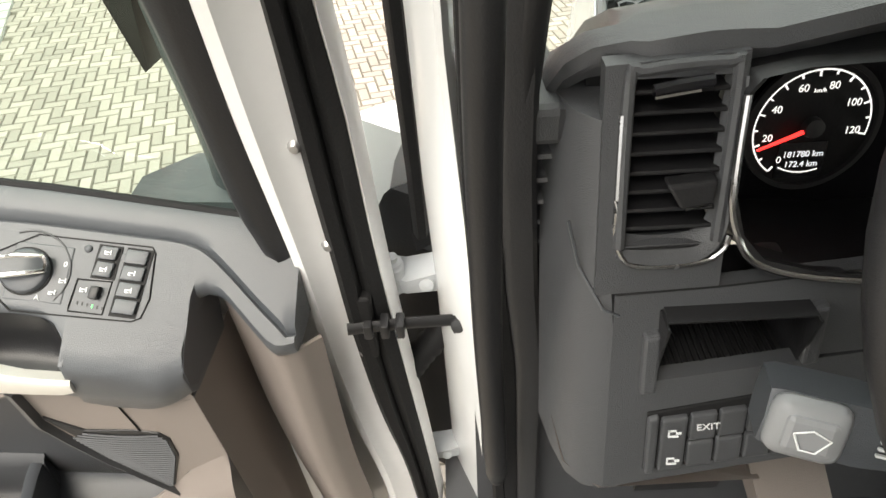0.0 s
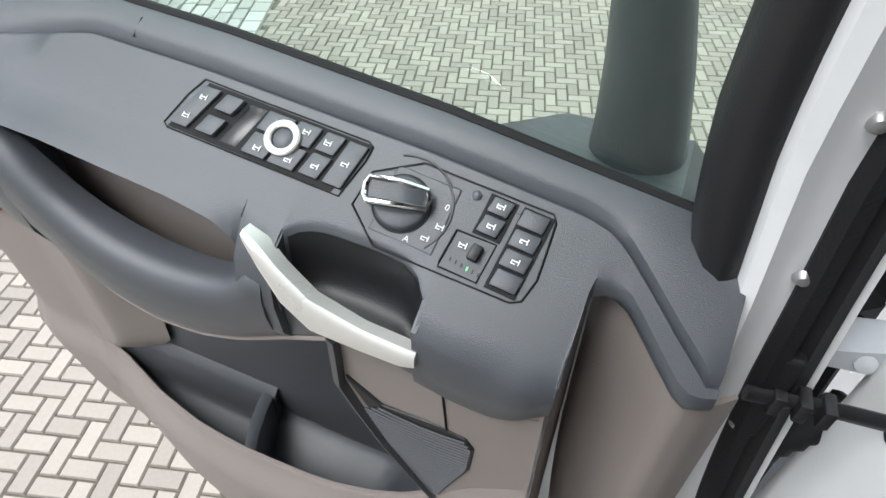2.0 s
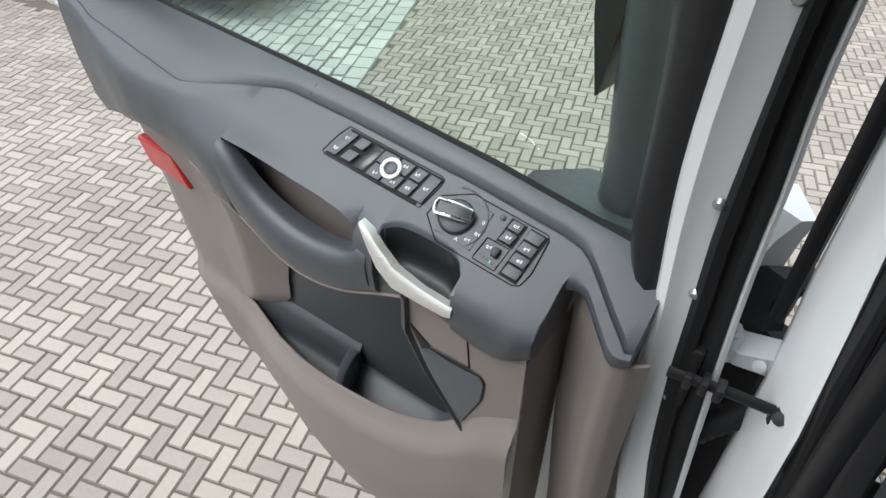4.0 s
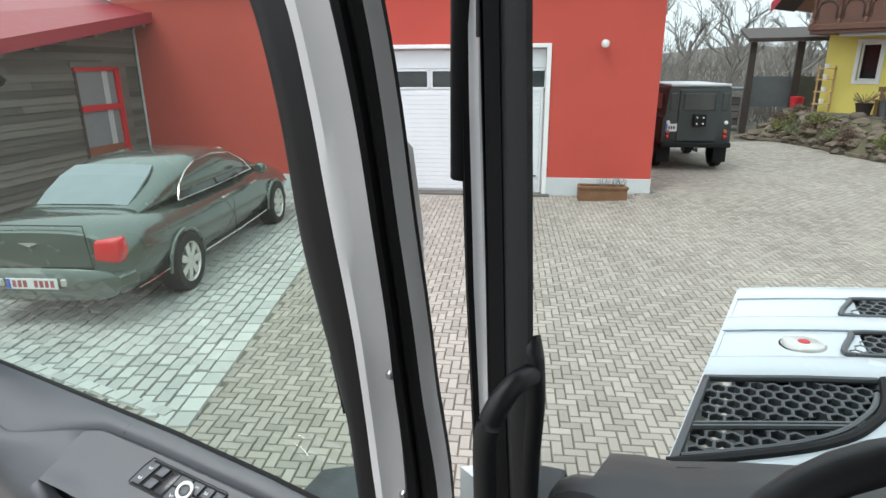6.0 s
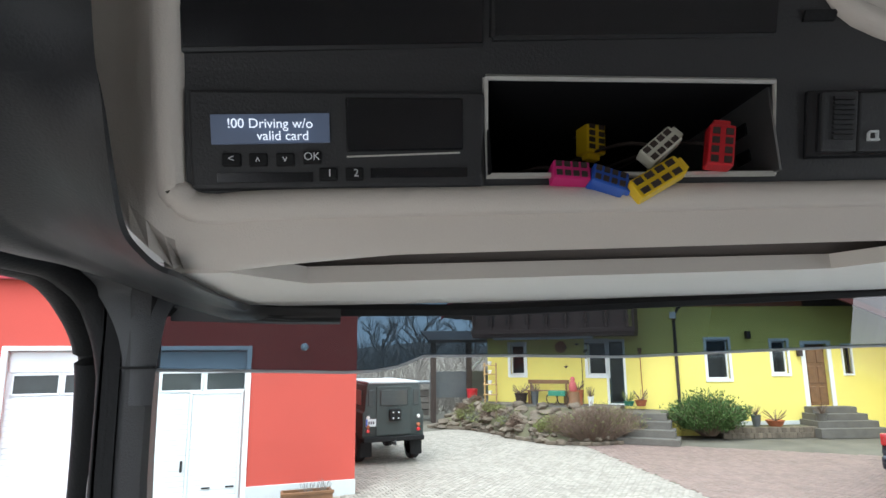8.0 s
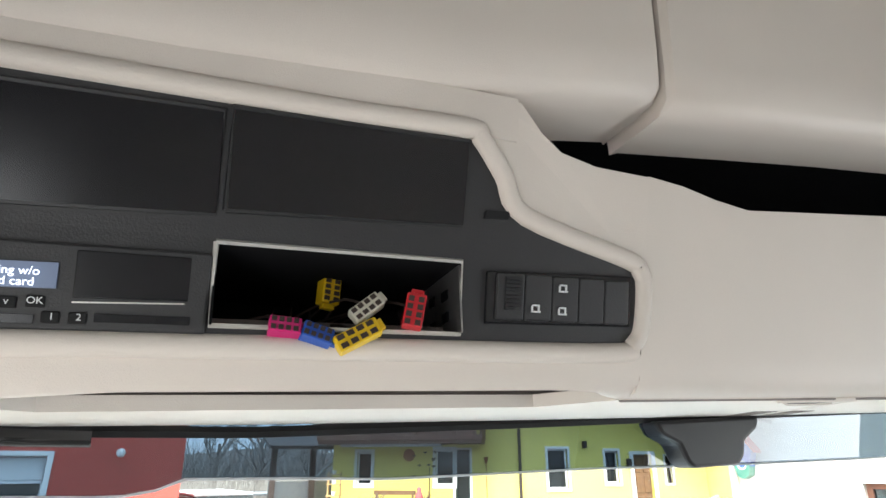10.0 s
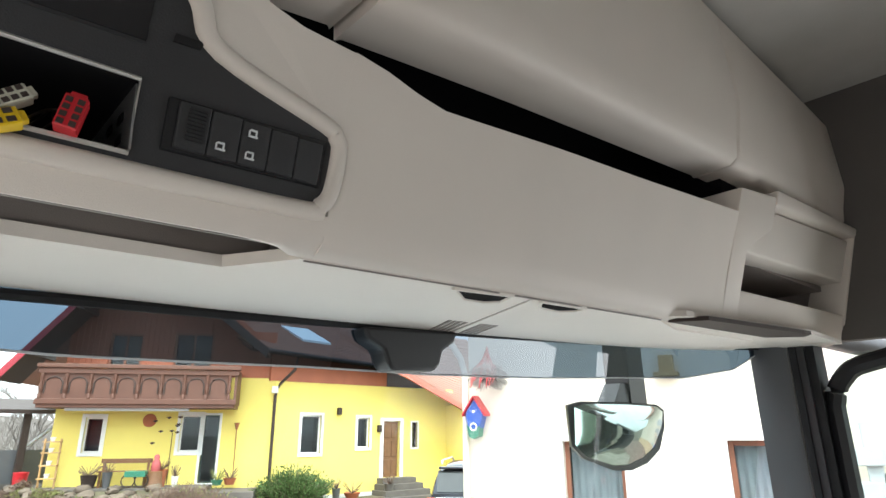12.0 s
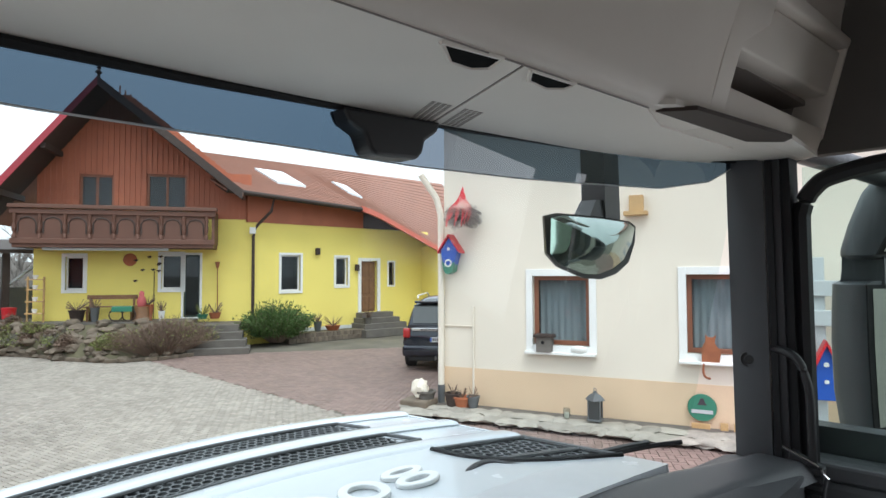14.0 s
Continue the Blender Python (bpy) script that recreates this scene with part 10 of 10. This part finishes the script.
part("trip_display", box(B(), -0.020, 0.016, -0.040, -0.012, 0.001, 0.002), M_GLOSSBLACK, cl, m=PLACE["at"] @ DT)
for words, y in (("181780 km", -0.0215), ("172.4 km", -0.0295)):
    lettering("trip_figures", words, 0.0068, DT @ Matrix.Translation((-0.001, y, 0.0024)), M_LCDINK, cl, 0.0002)
part("fuel_arc", tube(B(), [(0.036 * math.cos(math.radians(a)), 0.036 * math.sin(math.radians(a)), 0.0026) for a in (240, 250, 260, 270, 280, 290)], 0.0006, 4), M_DIALINK, cl, m=PLACE["at"] @ DT)
# lower covers
lw = B()
loft(lw, [[(x, dy(1.62) + o, z) for x, o, z in ((-0.108, 0.0, 1.622), (-0.134, 0.02, 1.63), (-0.140, 0.05, 1.65), (-0.115, 0.10, 1.55), (-0.06, 0.02, 1.60))], [(x, dy(1.62) + o, z) for x, o, z in ((0.02, 0.0, 1.625), (-0.01, 0.02, 1.60), (-0.05, 0.05, 1.56), (-0.05, 0.10, 1.55), (0.03, 0.02, 1.60))]])
part("knee_cover", lw, M_TAUPE, dash, "taupe lower cover", smooth=True)
part("under_vent", box(B(), -0.07, 0.0, 0.47, 0.60, 1.585, 1.60), M_BLACK, dash)
col = B()
loft(col, [[(0.075 - a, 0.42, z) for a, z in ((0, 1.60), (0.06, 1.61), (0.02, 1.50), (-0.06, 1.45))], [(0.11 - a, 0.60, z) for a, z in ((0, 1.62), (0.08, 1.63), (0.04, 1.50), (-0.06, 1.45))]])
part("column_cover", col, M_TAUPE, dash)
# right end of the dash with its vent
re = B()
loft(re, [[(1.98, 0.60, 1.70), (2.04, 0.52, 1.705), (2.06, 0.47, 1.69), (2.06, 0.47, 1.2), (1.98, 0.60, 1.2)], [(1.70, 0.62, 1.720), (1.80, 0.46, 1.725), (1.90, 0.38, 1.712), (1.99, 0.40, 1.2), (1.70, 0.62, 1.2)], [(1.45, 0.62, 1.725), (1.45, 0.46, 1.730), (1.50, 0.40, 1.712), (1.5, 0.42, 1.2), (1.45, 0.62, 1.2)], [(0.40, 0.62, 1.90), (0.40, 0.56, 1.90), (0.40, 0.52, 1.85), (0.4, 0.54, 1.2), (0.4, 0.62, 1.2)]])
part("passenger_body", re, M_DASH, dash, smooth=True)
sve = part("end_vent", prism(B(), [(0.345, 1.72), (0.425, 1.755), (0.435, 1.69), (0.36, 1.64)], "x", 1.955, 1.985, 0.004), M_BLACK, dash, "air vent at the passenger end")
for k in range(4):
    part("slat", box(B(), 1.948, 1.960, 0.350, 0.428, 1.655 + 0.022 * k, 1.662 + 0.022 * k), M_RUBBER, sve)
part("vent_trim", tube(B(), [(1.95, 0.44, 1.765), (1.95, 0.36, 1.73), (1.955, 0.338, 1.70), (1.955, 0.35, 1.63)], 0.004, 6), M_CHROME, sve, smooth=True)
# stalk with wiper button
stalk = thing("control_stalk", "grey multifunction stalk with wash-wipe push button", "stalk", (0.06, 0.43, 1.67))
SK = Matrix.Translation((-0.010, 0.441, 1.768)) @ Matrix.Rotation(radians(-20), 4, "Z") @ Matrix.Rotation(radians(-24), 4, "X")
sb = B()
loft(sb, [[(x, y, z) for y, z in ((-0.016 * s, -0.020 * s), (0.016 * s, -0.020 * s), (0.020 * s, 0.0), (0.016 * s, 0.020 * s), (-0.016 * s, 0.020 * s), (-0.020 * s, 0.0))] for x, s in ((-0.022, 0.9), (-0.016, 1.0), (0.03, 1.0), (0.06, 0.85), (0.13, 0.6), (0.20, 0.5))])
part("lever", sb, M_SHELF, stalk, smooth=True, m=PLACE["at"] @ SK)
part("end_ring", box(B(), -0.021, 0.021, -0.027, -0.010, -0.020, 0.020, 0.009, 3), M_STALK, stalk, smooth=True, m=PLACE["at"] @ SK)
part("push_button", box(B(), -0.014, 0.014, -0.0295, -0.020, -0.0125, 0.0125, 0.004, 2), M_STALK, stalk, "pale grey push button", m=PLACE["at"] @ SK)
part("wiper_symbol", tube(B(), [(-0.009, -0.0305, 0.002), (0.0, -0.0305, 0.006), (0.010, -0.0305, 0.002), (0.004, -0.0305, -0.008), (-0.004, -0.0305, -0.008), (-0.009, -0.0305, 0.002)], 0.0007, 4), M_ICON, stalk, m=PLACE["at"] @ SK)
ib = B()
for k in range(4):
    box(ib, 0.036, 0.046, -0.022, -0.020, -0.006 + k * 0.0045, -0.0045 + k * 0.0045)
lathe(ib, [(0.004, 0.0), (0.006, 0.0), (0.006, 0.002), (0.004, 0.002)], (0.052, -0.018, 0.001), (0, -1, 0), 14)
part("lamp_symbol", ib, M_ICON, stalk, m=PLACE["at"] @ SK)

# steering wheel
sw_ = thing("steering_wheel", "black leather steering wheel before the driver's seat", "steering wheel", (0.17, 0.40, 1.945))
SV = Vector((0, 0.64, 0.77))
SN = Vector((0, -0.77, 0.64))
SC = Vector((0.195, 0.42, 1.895))
part("rim", tube(B(), [SC + Vector((0.215 * math.cos(a), 0, 0)) + SV * 0.215 * math.sin(a) for a in [2 * math.pi * k / 48 for k in range(49)]], 0.0165, 12, up=tuple(SN)), M_BLACK, sw_, "black leather rim", smooth=True)
for a in (200, 340, 270):
    c_, s_ = math.cos(radians(a)), math.sin(radians(a))
    part("spoke", tube(B(), [SC - SN * 0.02 + Vector((0.05 * c_, 0, 0)) + SV * 0.05 * s_, SC + Vector((0.208 * c_, 0, 0)) + SV * 0.208 * s_], 0.018, 8, flat=0.5, up=tuple(SN)), M_DASH, sw_, smooth=True)
part("hub", lathe(B(), [(0.001, 0.012), (0.06, 0.010), (0.075, 0.0), (0.075, -0.03), (0.03, -0.04)], tuple(SC - SN * 0.02), tuple(SN), 24), M_DASH, sw_, smooth=True)
use(F_CAB)
part("side_filler", box(B(), -0.178, -0.128, 0.645, 0.675, 1.20, 1.745), M_RUBBER, dash)
part("inner_bulkhead", box(B(), -0.185, -0.10, 0.680, 0.690, 1.20, 1.87), M_RUBBER, dash)
part("vent_duct", box(B(), -0.12, -0.03, 0.610, 0.618, 1.80, 1.926), M_RUBBER, dash)

# ---- bonnet in front of the windscreen ----
use(F_HOOD)
hood = thing("bonnet", "silver-white truck bonnet with black honeycomb grilles", "bonnet", (0, 0.5, 0))


def half(y):
    """Half width of the bonnet at a distance ahead."""
    return 0.876 - 0.10 * y


def bow(x):
    """How far the cross lines fall back towards the sides."""
    return -0.20 * x * x


def hz(x, y):
    return -0.030 * (x / 0.9) ** 2 - 0.012 * max(y - 0.75, 0)


def skin(x0, x1, y0, y1, lift=0.0, n=24, t=0.02, roll=0.0):
    """A strip of bonnet skin between two bowed lines; x0 and x1 in shares of the half width, roll rounds its long edges."""
    def at(u, v):
        y = lerp(y0, y1, v)
        side = half(y - 0.125)
        x = lerp(x0 * side if abs(x0) == 1 else x0, x1 * side if abs(x1) == 1 else x1, u)
        return (x, y + bow(x), hz(x, y) + lift - roll * (2 * v - 1) ** 4)
    return sheet(B(), at, n, 8, t)


part("front_bar", skin(-1, 1, 1.0, 1.09, 0.005, roll=0.010), M_HOOD, hood, smooth=True)
part("cross_bar", skin(-1, 1, 0.74, 0.83, 0.006, roll=0.010), M_HOOD, hood, smooth=True)
part("cross_bar", skin(-1, 1, 0.468, 0.572, 0.006, roll=0.010), M_HOOD, hood, smooth=True)
for s in (-1, 1):
    part("side_field", skin(-1 if s < 0 else 0.50, -0.50 if s < 0 else 1, 0.825, 1.005, -0.010, 12), M_HOOD, hood, smooth=True)
    part("side_field", skin(-1 if s < 0 else 0.525, -0.525 if s < 0 else 1, 0.565, 0.745, -0.010, 12), M_HOOD, hood, smooth=True)


def inner_edge(y):
    """Half width of the plain middle skin between the side grilles."""
    return curve_at([(-0.15, 0.890), (-0.035, 0.884), (-0.016, 0.850), (0.03, 0.775), (0.094, 0.677), (0.155, 0.609), (0.21, 0.575), (0.267, 0.547), (0.34, 0.531), (0.403, 0.524), (0.50, 0.52)], y)


def mid_at(u, v):
    y = lerp(-0.15, 0.50, v)
    x = lerp(-1, 1, u) * inner_edge(y)
    return (x, y + bow(x) * sm((y - 0.30) / 0.15), hz(x, y) - 0.002)


part("centre_skin", sheet(B(), mid_at, 28, 30, 0.02), M_HOOD, hood, smooth=True)
part("front_face", sheet(B(), lambda u, v: (lerp(-1, 1, u) * half(0.96), 1.09 + bow(lerp(-0.78, 0.78, u)) + 0.03 * (1 - v) ** 0.5, lerp(-0.7, hz(lerp(-0.78, 0.78, u), 1.1), v)), 24, 6, 0.02), M_HOOD, hood, smooth=True)
for s in (-1, 1):
    part("side_face", sheet(B(), lambda u, v: (s * (half(lerp(-0.15, 0.955, u)) + 0.004 + 0.05 * (1 - v)), lerp(-0.15, 0.955, u), lerp(-0.7, hz(0.85, 0.6) - 0.004, v)), 12, 4, 0.01), M_HOOD, hood)


def mesh_field(x0, x1, y0, y1, inside, pitch=0.028, rise_=0.031, lift=-0.008):
    """Honeycomb bars over a dark tray."""
    bm = B()
    j, y = 0, y0
    while y < y1:
        x = x0 + (pitch * 0.5 if j % 2 else 0)
        while x < x1:
            if inside(x, y):
                pts = []
                for k in range(6):
                    a = math.radians(30 + 60 * k)
                    px, py = x + math.cos(a) * pitch * 0.577, y + math.sin(a) * rise_ * 0.667
                    pts.append(Vector((px, py, hz(px, py) + lift)))
                mid_ = sum(pts, Vector()) / 6
                o = [bm.verts.new(p) for p in pts]
                q = [bm.verts.new(mid_ + (p - mid_) * 0.80 + Vector((0, 0, -0.0015))) for p in pts]
                d = [bm.verts.new(mid_ + (p - mid_) * 0.78 - Vector((0, 0, 0.014))) for p in pts]
                for k in range(6):
                    n = (k + 1) % 6
                    bm.faces.new((o[k], o[n], q[n], q[k]))
                    bm.faces.new((q[k], q[n], d[n], d[k]))
            x += pitch
        y += rise_
        j += 1
    bmesh.ops.remove_doubles(bm, verts=bm.verts, dist=0.0006)
    return part("grille", bm, M_GRILLE, hood, "black honeycomb grille")


M_GRILLE = mat("dark_grey_grille_plastic", (0.085, 0.090, 0.095), 0.35, var=0.1)
for y0, y1, w0, w1 in ((0.845, 0.995, 0.545, 0.503), (0.588, 0.730, 0.571, 0.535)):
    mesh_field(-0.56, 0.56, y0 - 0.07, y1, lambda x, y: y0 + 0.008 < y - bow(x) < y1 - 0.006 and abs(x) < lerp(w0, w1, (y - bow(x) - y0) / (y1 - y0)) - 0.012)
    loop = [(-w0 + 0.02, y0), (-w0 * 0.5, y0), (0, y0), (w0 * 0.5, y0), (w0 - 0.02, y0), (w0, y0 + 0.02), (w1 + 0.01, y1 - 0.03), (w1 - 0.02, y1), (w1 * 0.5, y1), (0, y1), (-w1 * 0.5, y1), (-w1 + 0.02, y1), (-w1 - 0.01, y1 - 0.03), (-w0, y0 + 0.02), (-w0 + 0.02, y0)]
    part("grille_rim", tube(B(), [(x, y + bow(x), hz(x, y) - 0.006) for x, y in loop], 0.007, 8, steps=3), M_GRILLE, hood, smooth=True)
mesh_field(-0.50, 0.50, 0.40, 0.462, lambda x, y: 0.435 < y - bow(x) < 0.460)


def low_side(x):
    return curve_at([(0.524, 0.403), (0.547, 0.267), (0.575, 0.21), (0.609, 0.155), (0.677, 0.094), (0.775, 0.035), (0.850, -0.004), (0.89, -0.020)], x)


def bar_y(x):
    return lerp(0.2055, 0.116, (abs(x) - 0.588) / 0.276)


for s in (-1, 1):
    mesh_field(-0.87 if s < 0 else 0.50, -0.50 if s < 0 else 0.87, -0.02, 0.45, lambda x, y: low_side(abs(x)) + 0.014 < y < 0.448 + bow(x) and abs(x) < half(y) - 0.020 and abs(y - bar_y(x)) > 0.016)
    for o in (-0.006, 0.006):
        part("grille_bar", tube(B(), [(s * x, bar_y(x) + o, hz(x, 0.2) - 0.006) for x in (0.578, 0.66, 0.76, 0.862)], 0.0055, 6), M_GRILLE, hood, smooth=True)
    rim_ = [(0.524, 0.400), (0.533, 0.32), (0.547, 0.262), (0.575, 0.205), (0.612, 0.150), (0.677, 0.092), (0.775, 0.033), (0.850, -0.006), (0.880, -0.018)]
    part("grille_rim", tube(B(), [(s * x, y, hz(x, y) - 0.002) for x, y in rim_], 0.010, 8, steps=4), M_RUBBER, hood, smooth=True)
    part("grille_rim", tube(B(), [(s * (x + 0.012), y + 0.016, hz(x, y) - 0.004) for x, y in rim_[1:-1]], 0.006, 8, steps=4), M_GRILLE, hood, smooth=True)
    part("grille_rim", tube(B(), [(s * (half(y) - 0.006), y, hz(0.85, y) - 0.004) for y in (-0.020, 0.10, 0.20, 0.322)] + [(s * x, 0.456 + bow(x), hz(x, 0.4) - 0.004) for x in (0.78, 0.66, 0.535)], 0.008, 8), M_GRILLE, hood, smooth=True)
part("grille_tray", box(B(), -0.76, 0.76, -0.02, 0.93, -0.12, -0.065), M_RUBBER, hood)
BADGE = PLACE["at"] @ Matrix.Translation((-0.645, 0.57, -0.030))
emb = part("badge", lathe(B(), [(0.001, 0.013), (0.028, 0.013), (0.034, 0.011), (0.042, 0.012), (0.046, 0.008), (0.048, 0.0), (0.048, -0.006)], (0, 0, 0), sides=32), M_ALU, hood, "round silver badge with a red centre", smooth=True, m=BADGE)
part("badge_edge", lathe(B(), [(0.046, -0.008), (0.0505, -0.006), (0.0505, 0.003), (0.047, 0.004)], (0, 0, 0), sides=32), M_RUBBER, emb, smooth=True, m=BADGE)
part("badge_centre", lathe(B(), [(0.001, 0.015), (0.012, 0.0145), (0.014, 0.012)], (0, 0, 0), sides=20), M_REDP, emb, smooth=True, m=BADGE)
for k, x in enumerate((0.03, 0.17, 0.315)):
    rb = B()
    ring_ = [2 * math.pi * q / 24 for q in range(25)]
    for cy, ry in (((0.215, 0.070),) if k < 2 else ((0.195, 0.042), (0.265, 0.038))):
        loft(rb, [[(x + (0.062 + o) * math.cos(a), cy + (ry + o) * math.sin(a), hz(x, cy) + h) for o, h in ((-0.026, 0.0), (-0.026, 0.008), (-0.024, 0.010), (-0.002, 0.010), (0.0, 0.008), (0.0, 0.0))] for a in ring_], caps=False)
    part("raised_sign", rb, M_WHITE, hood, "raised white sign on the bonnet", smooth=True)
use(F_WORLD)
wip = thing("wiper", "black windscreen wiper parked on the bonnet edge", "wiper", (1.3, 0.85, 1.75))
part("arm", tube(B(), [(1.33, 1.02, 1.773), (1.40, 1.035, 1.786), (1.46, 1.03, 1.786), (1.50, 0.96, 1.780), (1.60, 0.897, 1.775), (1.81, 0.870, 1.774), (1.974, 0.822, 1.774)], 0.012, 8, steps=4), M_BLACK, wip, smooth=True)
part("blade", tube(B(), [(1.43, 0.880, 1.769), (1.59, 0.878, 1.769), (1.81, 0.858, 1.769), (1.974, 0.811, 1.769), (2.08, 0.760, 1.769)], 0.008, 6, steps=4), M_RUBBER, wip, smooth=True)
use(F_CAB)
part("scuttle", sheet(B(), lambda u, v: (lerp(-0.15, 1.50, u), lerp(0.76, 0.93, v) - 0.12 * abs(u - 0.6) ** 2 * 2, lerp(1.700, 1.688, v)), 20, 4, 0.01), M_BLACK, None, "black plastic scuttle under the windscreen", "scuttle", kind="structure")
fm = thing("kerb_mirror", "small bowed kerb mirror hanging outside the windscreen", "mirror", (1.85, 0.95, 2.3))
shell = [(1.600, 2.408), (1.66, 2.417), (1.90, 2.412), (2.10, 2.402), (2.145, 2.385), (2.135, 2.33), (2.085, 2.262), (2.00, 2.228), (1.90, 2.214), (1.80, 2.222), (1.66, 2.262), (1.605, 2.30)]
SH = [Vector((x, z)) for x, z in shell]
SHC = Vector((1.87, 2.32))
loft_rings = []
for y, k, dx in ((0.938, 1.0, 0.0), (0.934, 1.02, 0.0), (0.955, 1.02, 0.02), (0.985, 0.86, 0.10), (1.02, 0.5, 0.18)):
    loft_rings.append([(SHC.x + (p.x - SHC.x) * k + dx, y, SHC.y + (p.y - SHC.y) * k) for p in SH])
part("shell", loft(B(), loft_rings), M_BLACK, fm, "black mirror shell", smooth=True)
def bulge(u, v):
    a = 2 * math.pi * u
    i = u * len(shell)
    k = int(i) % len(shell)
    f = i - int(i)
    p = Vector(shell[k]).lerp(Vector(shell[(k + 1) % len(shell)]), f)
    c = Vector((1.87, 2.32))
    q = c + (p - c) * 0.94 * v
    return (q.x, 0.934 - 0.040 * (1 - v * v) - 0.10 * (q.y - 2.32), q.y)
# reflection darkened and greened by the glass colour
part("glass", sheet(B(), bulge, 36, 8), M_KERBMIRROR, fm, smooth=True)
part("bracket", loft(B(), [[(1.99, 0.96, z), (2.09, 0.96, z), (2.09, 1.05, z), (1.99, 1.05, z)] for z in (2.40, 2.48, 2.60, 2.80)]), M_BLACK, fm, "black mirror arm", smooth=True)
part("bracket_foot", loft(B(), [[(1.89, 0.965, 2.41), (2.0, 0.965, 2.41), (2.0, 1.03, 2.41), (1.89, 1.03, 2.41)], [(1.95, 0.97, 2.475), (2.0, 0.97, 2.475), (2.0, 1.03, 2.475), (1.95, 1.03, 2.475)]]), M_BLACK, fm)
part("arm_root", box(B(), 1.99, 2.09, 0.775, 1.06, 2.79, 2.87, 0.01), M_BLACK, fm)
use(F_WORLD)
pm = thing("door_mirror", "large black passenger mirror in two housings", "mirror", (2.5, 0.3, 1.9))
def mirror_shell(rows):
    """Housing open to the glass: rows of height, inner glass edge, front bulge, depth outwards."""
    rings = []
    for z, gx, gy, fx_, fy, out in rows:
        rings.append([(gx, gy, z), (gx + 0.004, gy + 0.035, z), (fx_ - 0.02, fy - 0.02, z), (fx_, fy, z), (fx_ + 0.06, fy + 0.015, z), (gx + out, fy - 0.03, z), (gx + out + 0.03, gy - 0.5 * out, z), (gx + out, gy - 0.58 * out, z)])
    return loft(B(), rings)


def mirror_pane(rows, inset, material, y_off):
    bm = B()
    k0, k1 = inset, 1.0 - inset
    rings = []
    for z, gx, gy, fx_, fy, out in rows:
        a, b = Vector((gx, gy, z)), Vector((gx + out, gy - 0.58 * out, z))
        n = Vector((-0.5, -0.86, 0)) * y_off
        p, q = a.lerp(b, k0), a.lerp(b, k1)
        rings.append([p + n, q + n, q + n * 0.1, p + n * 0.1])
    return loft(bm, rings)


MAIN_ROWS = [(1.785, 2.53, 0.300, 2.57, 0.415, 0.24), (1.80, 2.50, 0.320, 2.56, 0.420, 0.28), (1.90, 2.50, 0.324, 2.56, 0.432, 0.30), (2.06, 2.50, 0.328, 2.56, 0.436, 0.31), (2.20, 2.50, 0.328, 2.56, 0.432, 0.30), (2.268, 2.50, 0.328, 2.56, 0.428, 0.29), (2.280, 2.53, 0.310, 2.57, 0.410, 0.24)]
WIDE_ROWS = [(2.350, 2.54, 0.310, 2.57, 0.392, 0.24), (2.365, 2.52, 0.302, 2.56, 0.402, 0.27), (2.385, 2.52, 0.294, 2.56, 0.402, 0.28), (2.470, 2.52, 0.250, 2.56, 0.378, 0.27), (2.575, 2.52, 0.230, 2.56, 0.337, 0.24), (2.61, 2.54, 0.22, 2.58, 0.315, 0.18)]
part("main_housing", mirror_shell(MAIN_ROWS), M_SHELF, pm, "large black main mirror housing", smooth=True)
part("wide_housing", mirror_shell(WIDE_ROWS), M_SHELF, pm, "black upper mirror housing", smooth=True)
part("glass_rim", mirror_pane(MAIN_ROWS[1:-1], 0.0, M_RUBBER, 0.006), M_RUBBER, pm)
part("mirror_glass", mirror_pane([(1.815, 2.50, 0.320, 2.56, 0.42, 0.28)] + MAIN_ROWS[2:-2] + [(2.255, 2.50, 0.328, 2.56, 0.428, 0.29)], 0.06, M_MIRROR, 0.008), M_MIRROR, pm)
part("glass_rim", mirror_pane(WIDE_ROWS[1:-1], 0.0, M_RUBBER, 0.006), M_RUBBER, pm)
part("mirror_glass", mirror_pane([(2.375, 2.52, 0.298, 2.56, 0.402, 0.275)] + WIDE_ROWS[2:-1], 0.06, M_MIRROR, 0.008), M_MIRROR, pm)
part("neck", loft(B(), [[(2.56, 0.400 + k, z), (2.56, 0.285, z), (2.70, 0.27, z), (2.70, 0.40 + k, z)] for z, k in ((2.25, 0.012), (2.31, 0.004), (2.38, 0.0))]), M_SHELF, pm, "grey neck between the housings")
part("arm", loft(B(), [[(2.20, 0.40, 1.60), (2.20, 0.28, 1.59), (2.20, 0.28, 1.67), (2.20, 0.40, 1.69)], [(2.40, 0.42, 1.66), (2.40, 0.29, 1.64), (2.40, 0.30, 1.73), (2.40, 0.41, 1.745)], [(2.58, 0.42, 1.74), (2.58, 0.27, 1.73), (2.58, 0.28, 1.80), (2.58, 0.41, 1.81)]]), M_STALK, pm, "grey lower mirror arm", smooth=True)
part("arm", tube(B(), [(2.16, 0.43, 2.67), (2.30, 0.40, 2.662), (2.45, 0.33, 2.640), (2.60, 0.25, 2.605), (2.66, 0.22, 2.57)], 0.036, 12, steps=4), M_SHELF, pm, "grey upper mirror arm", smooth=True)
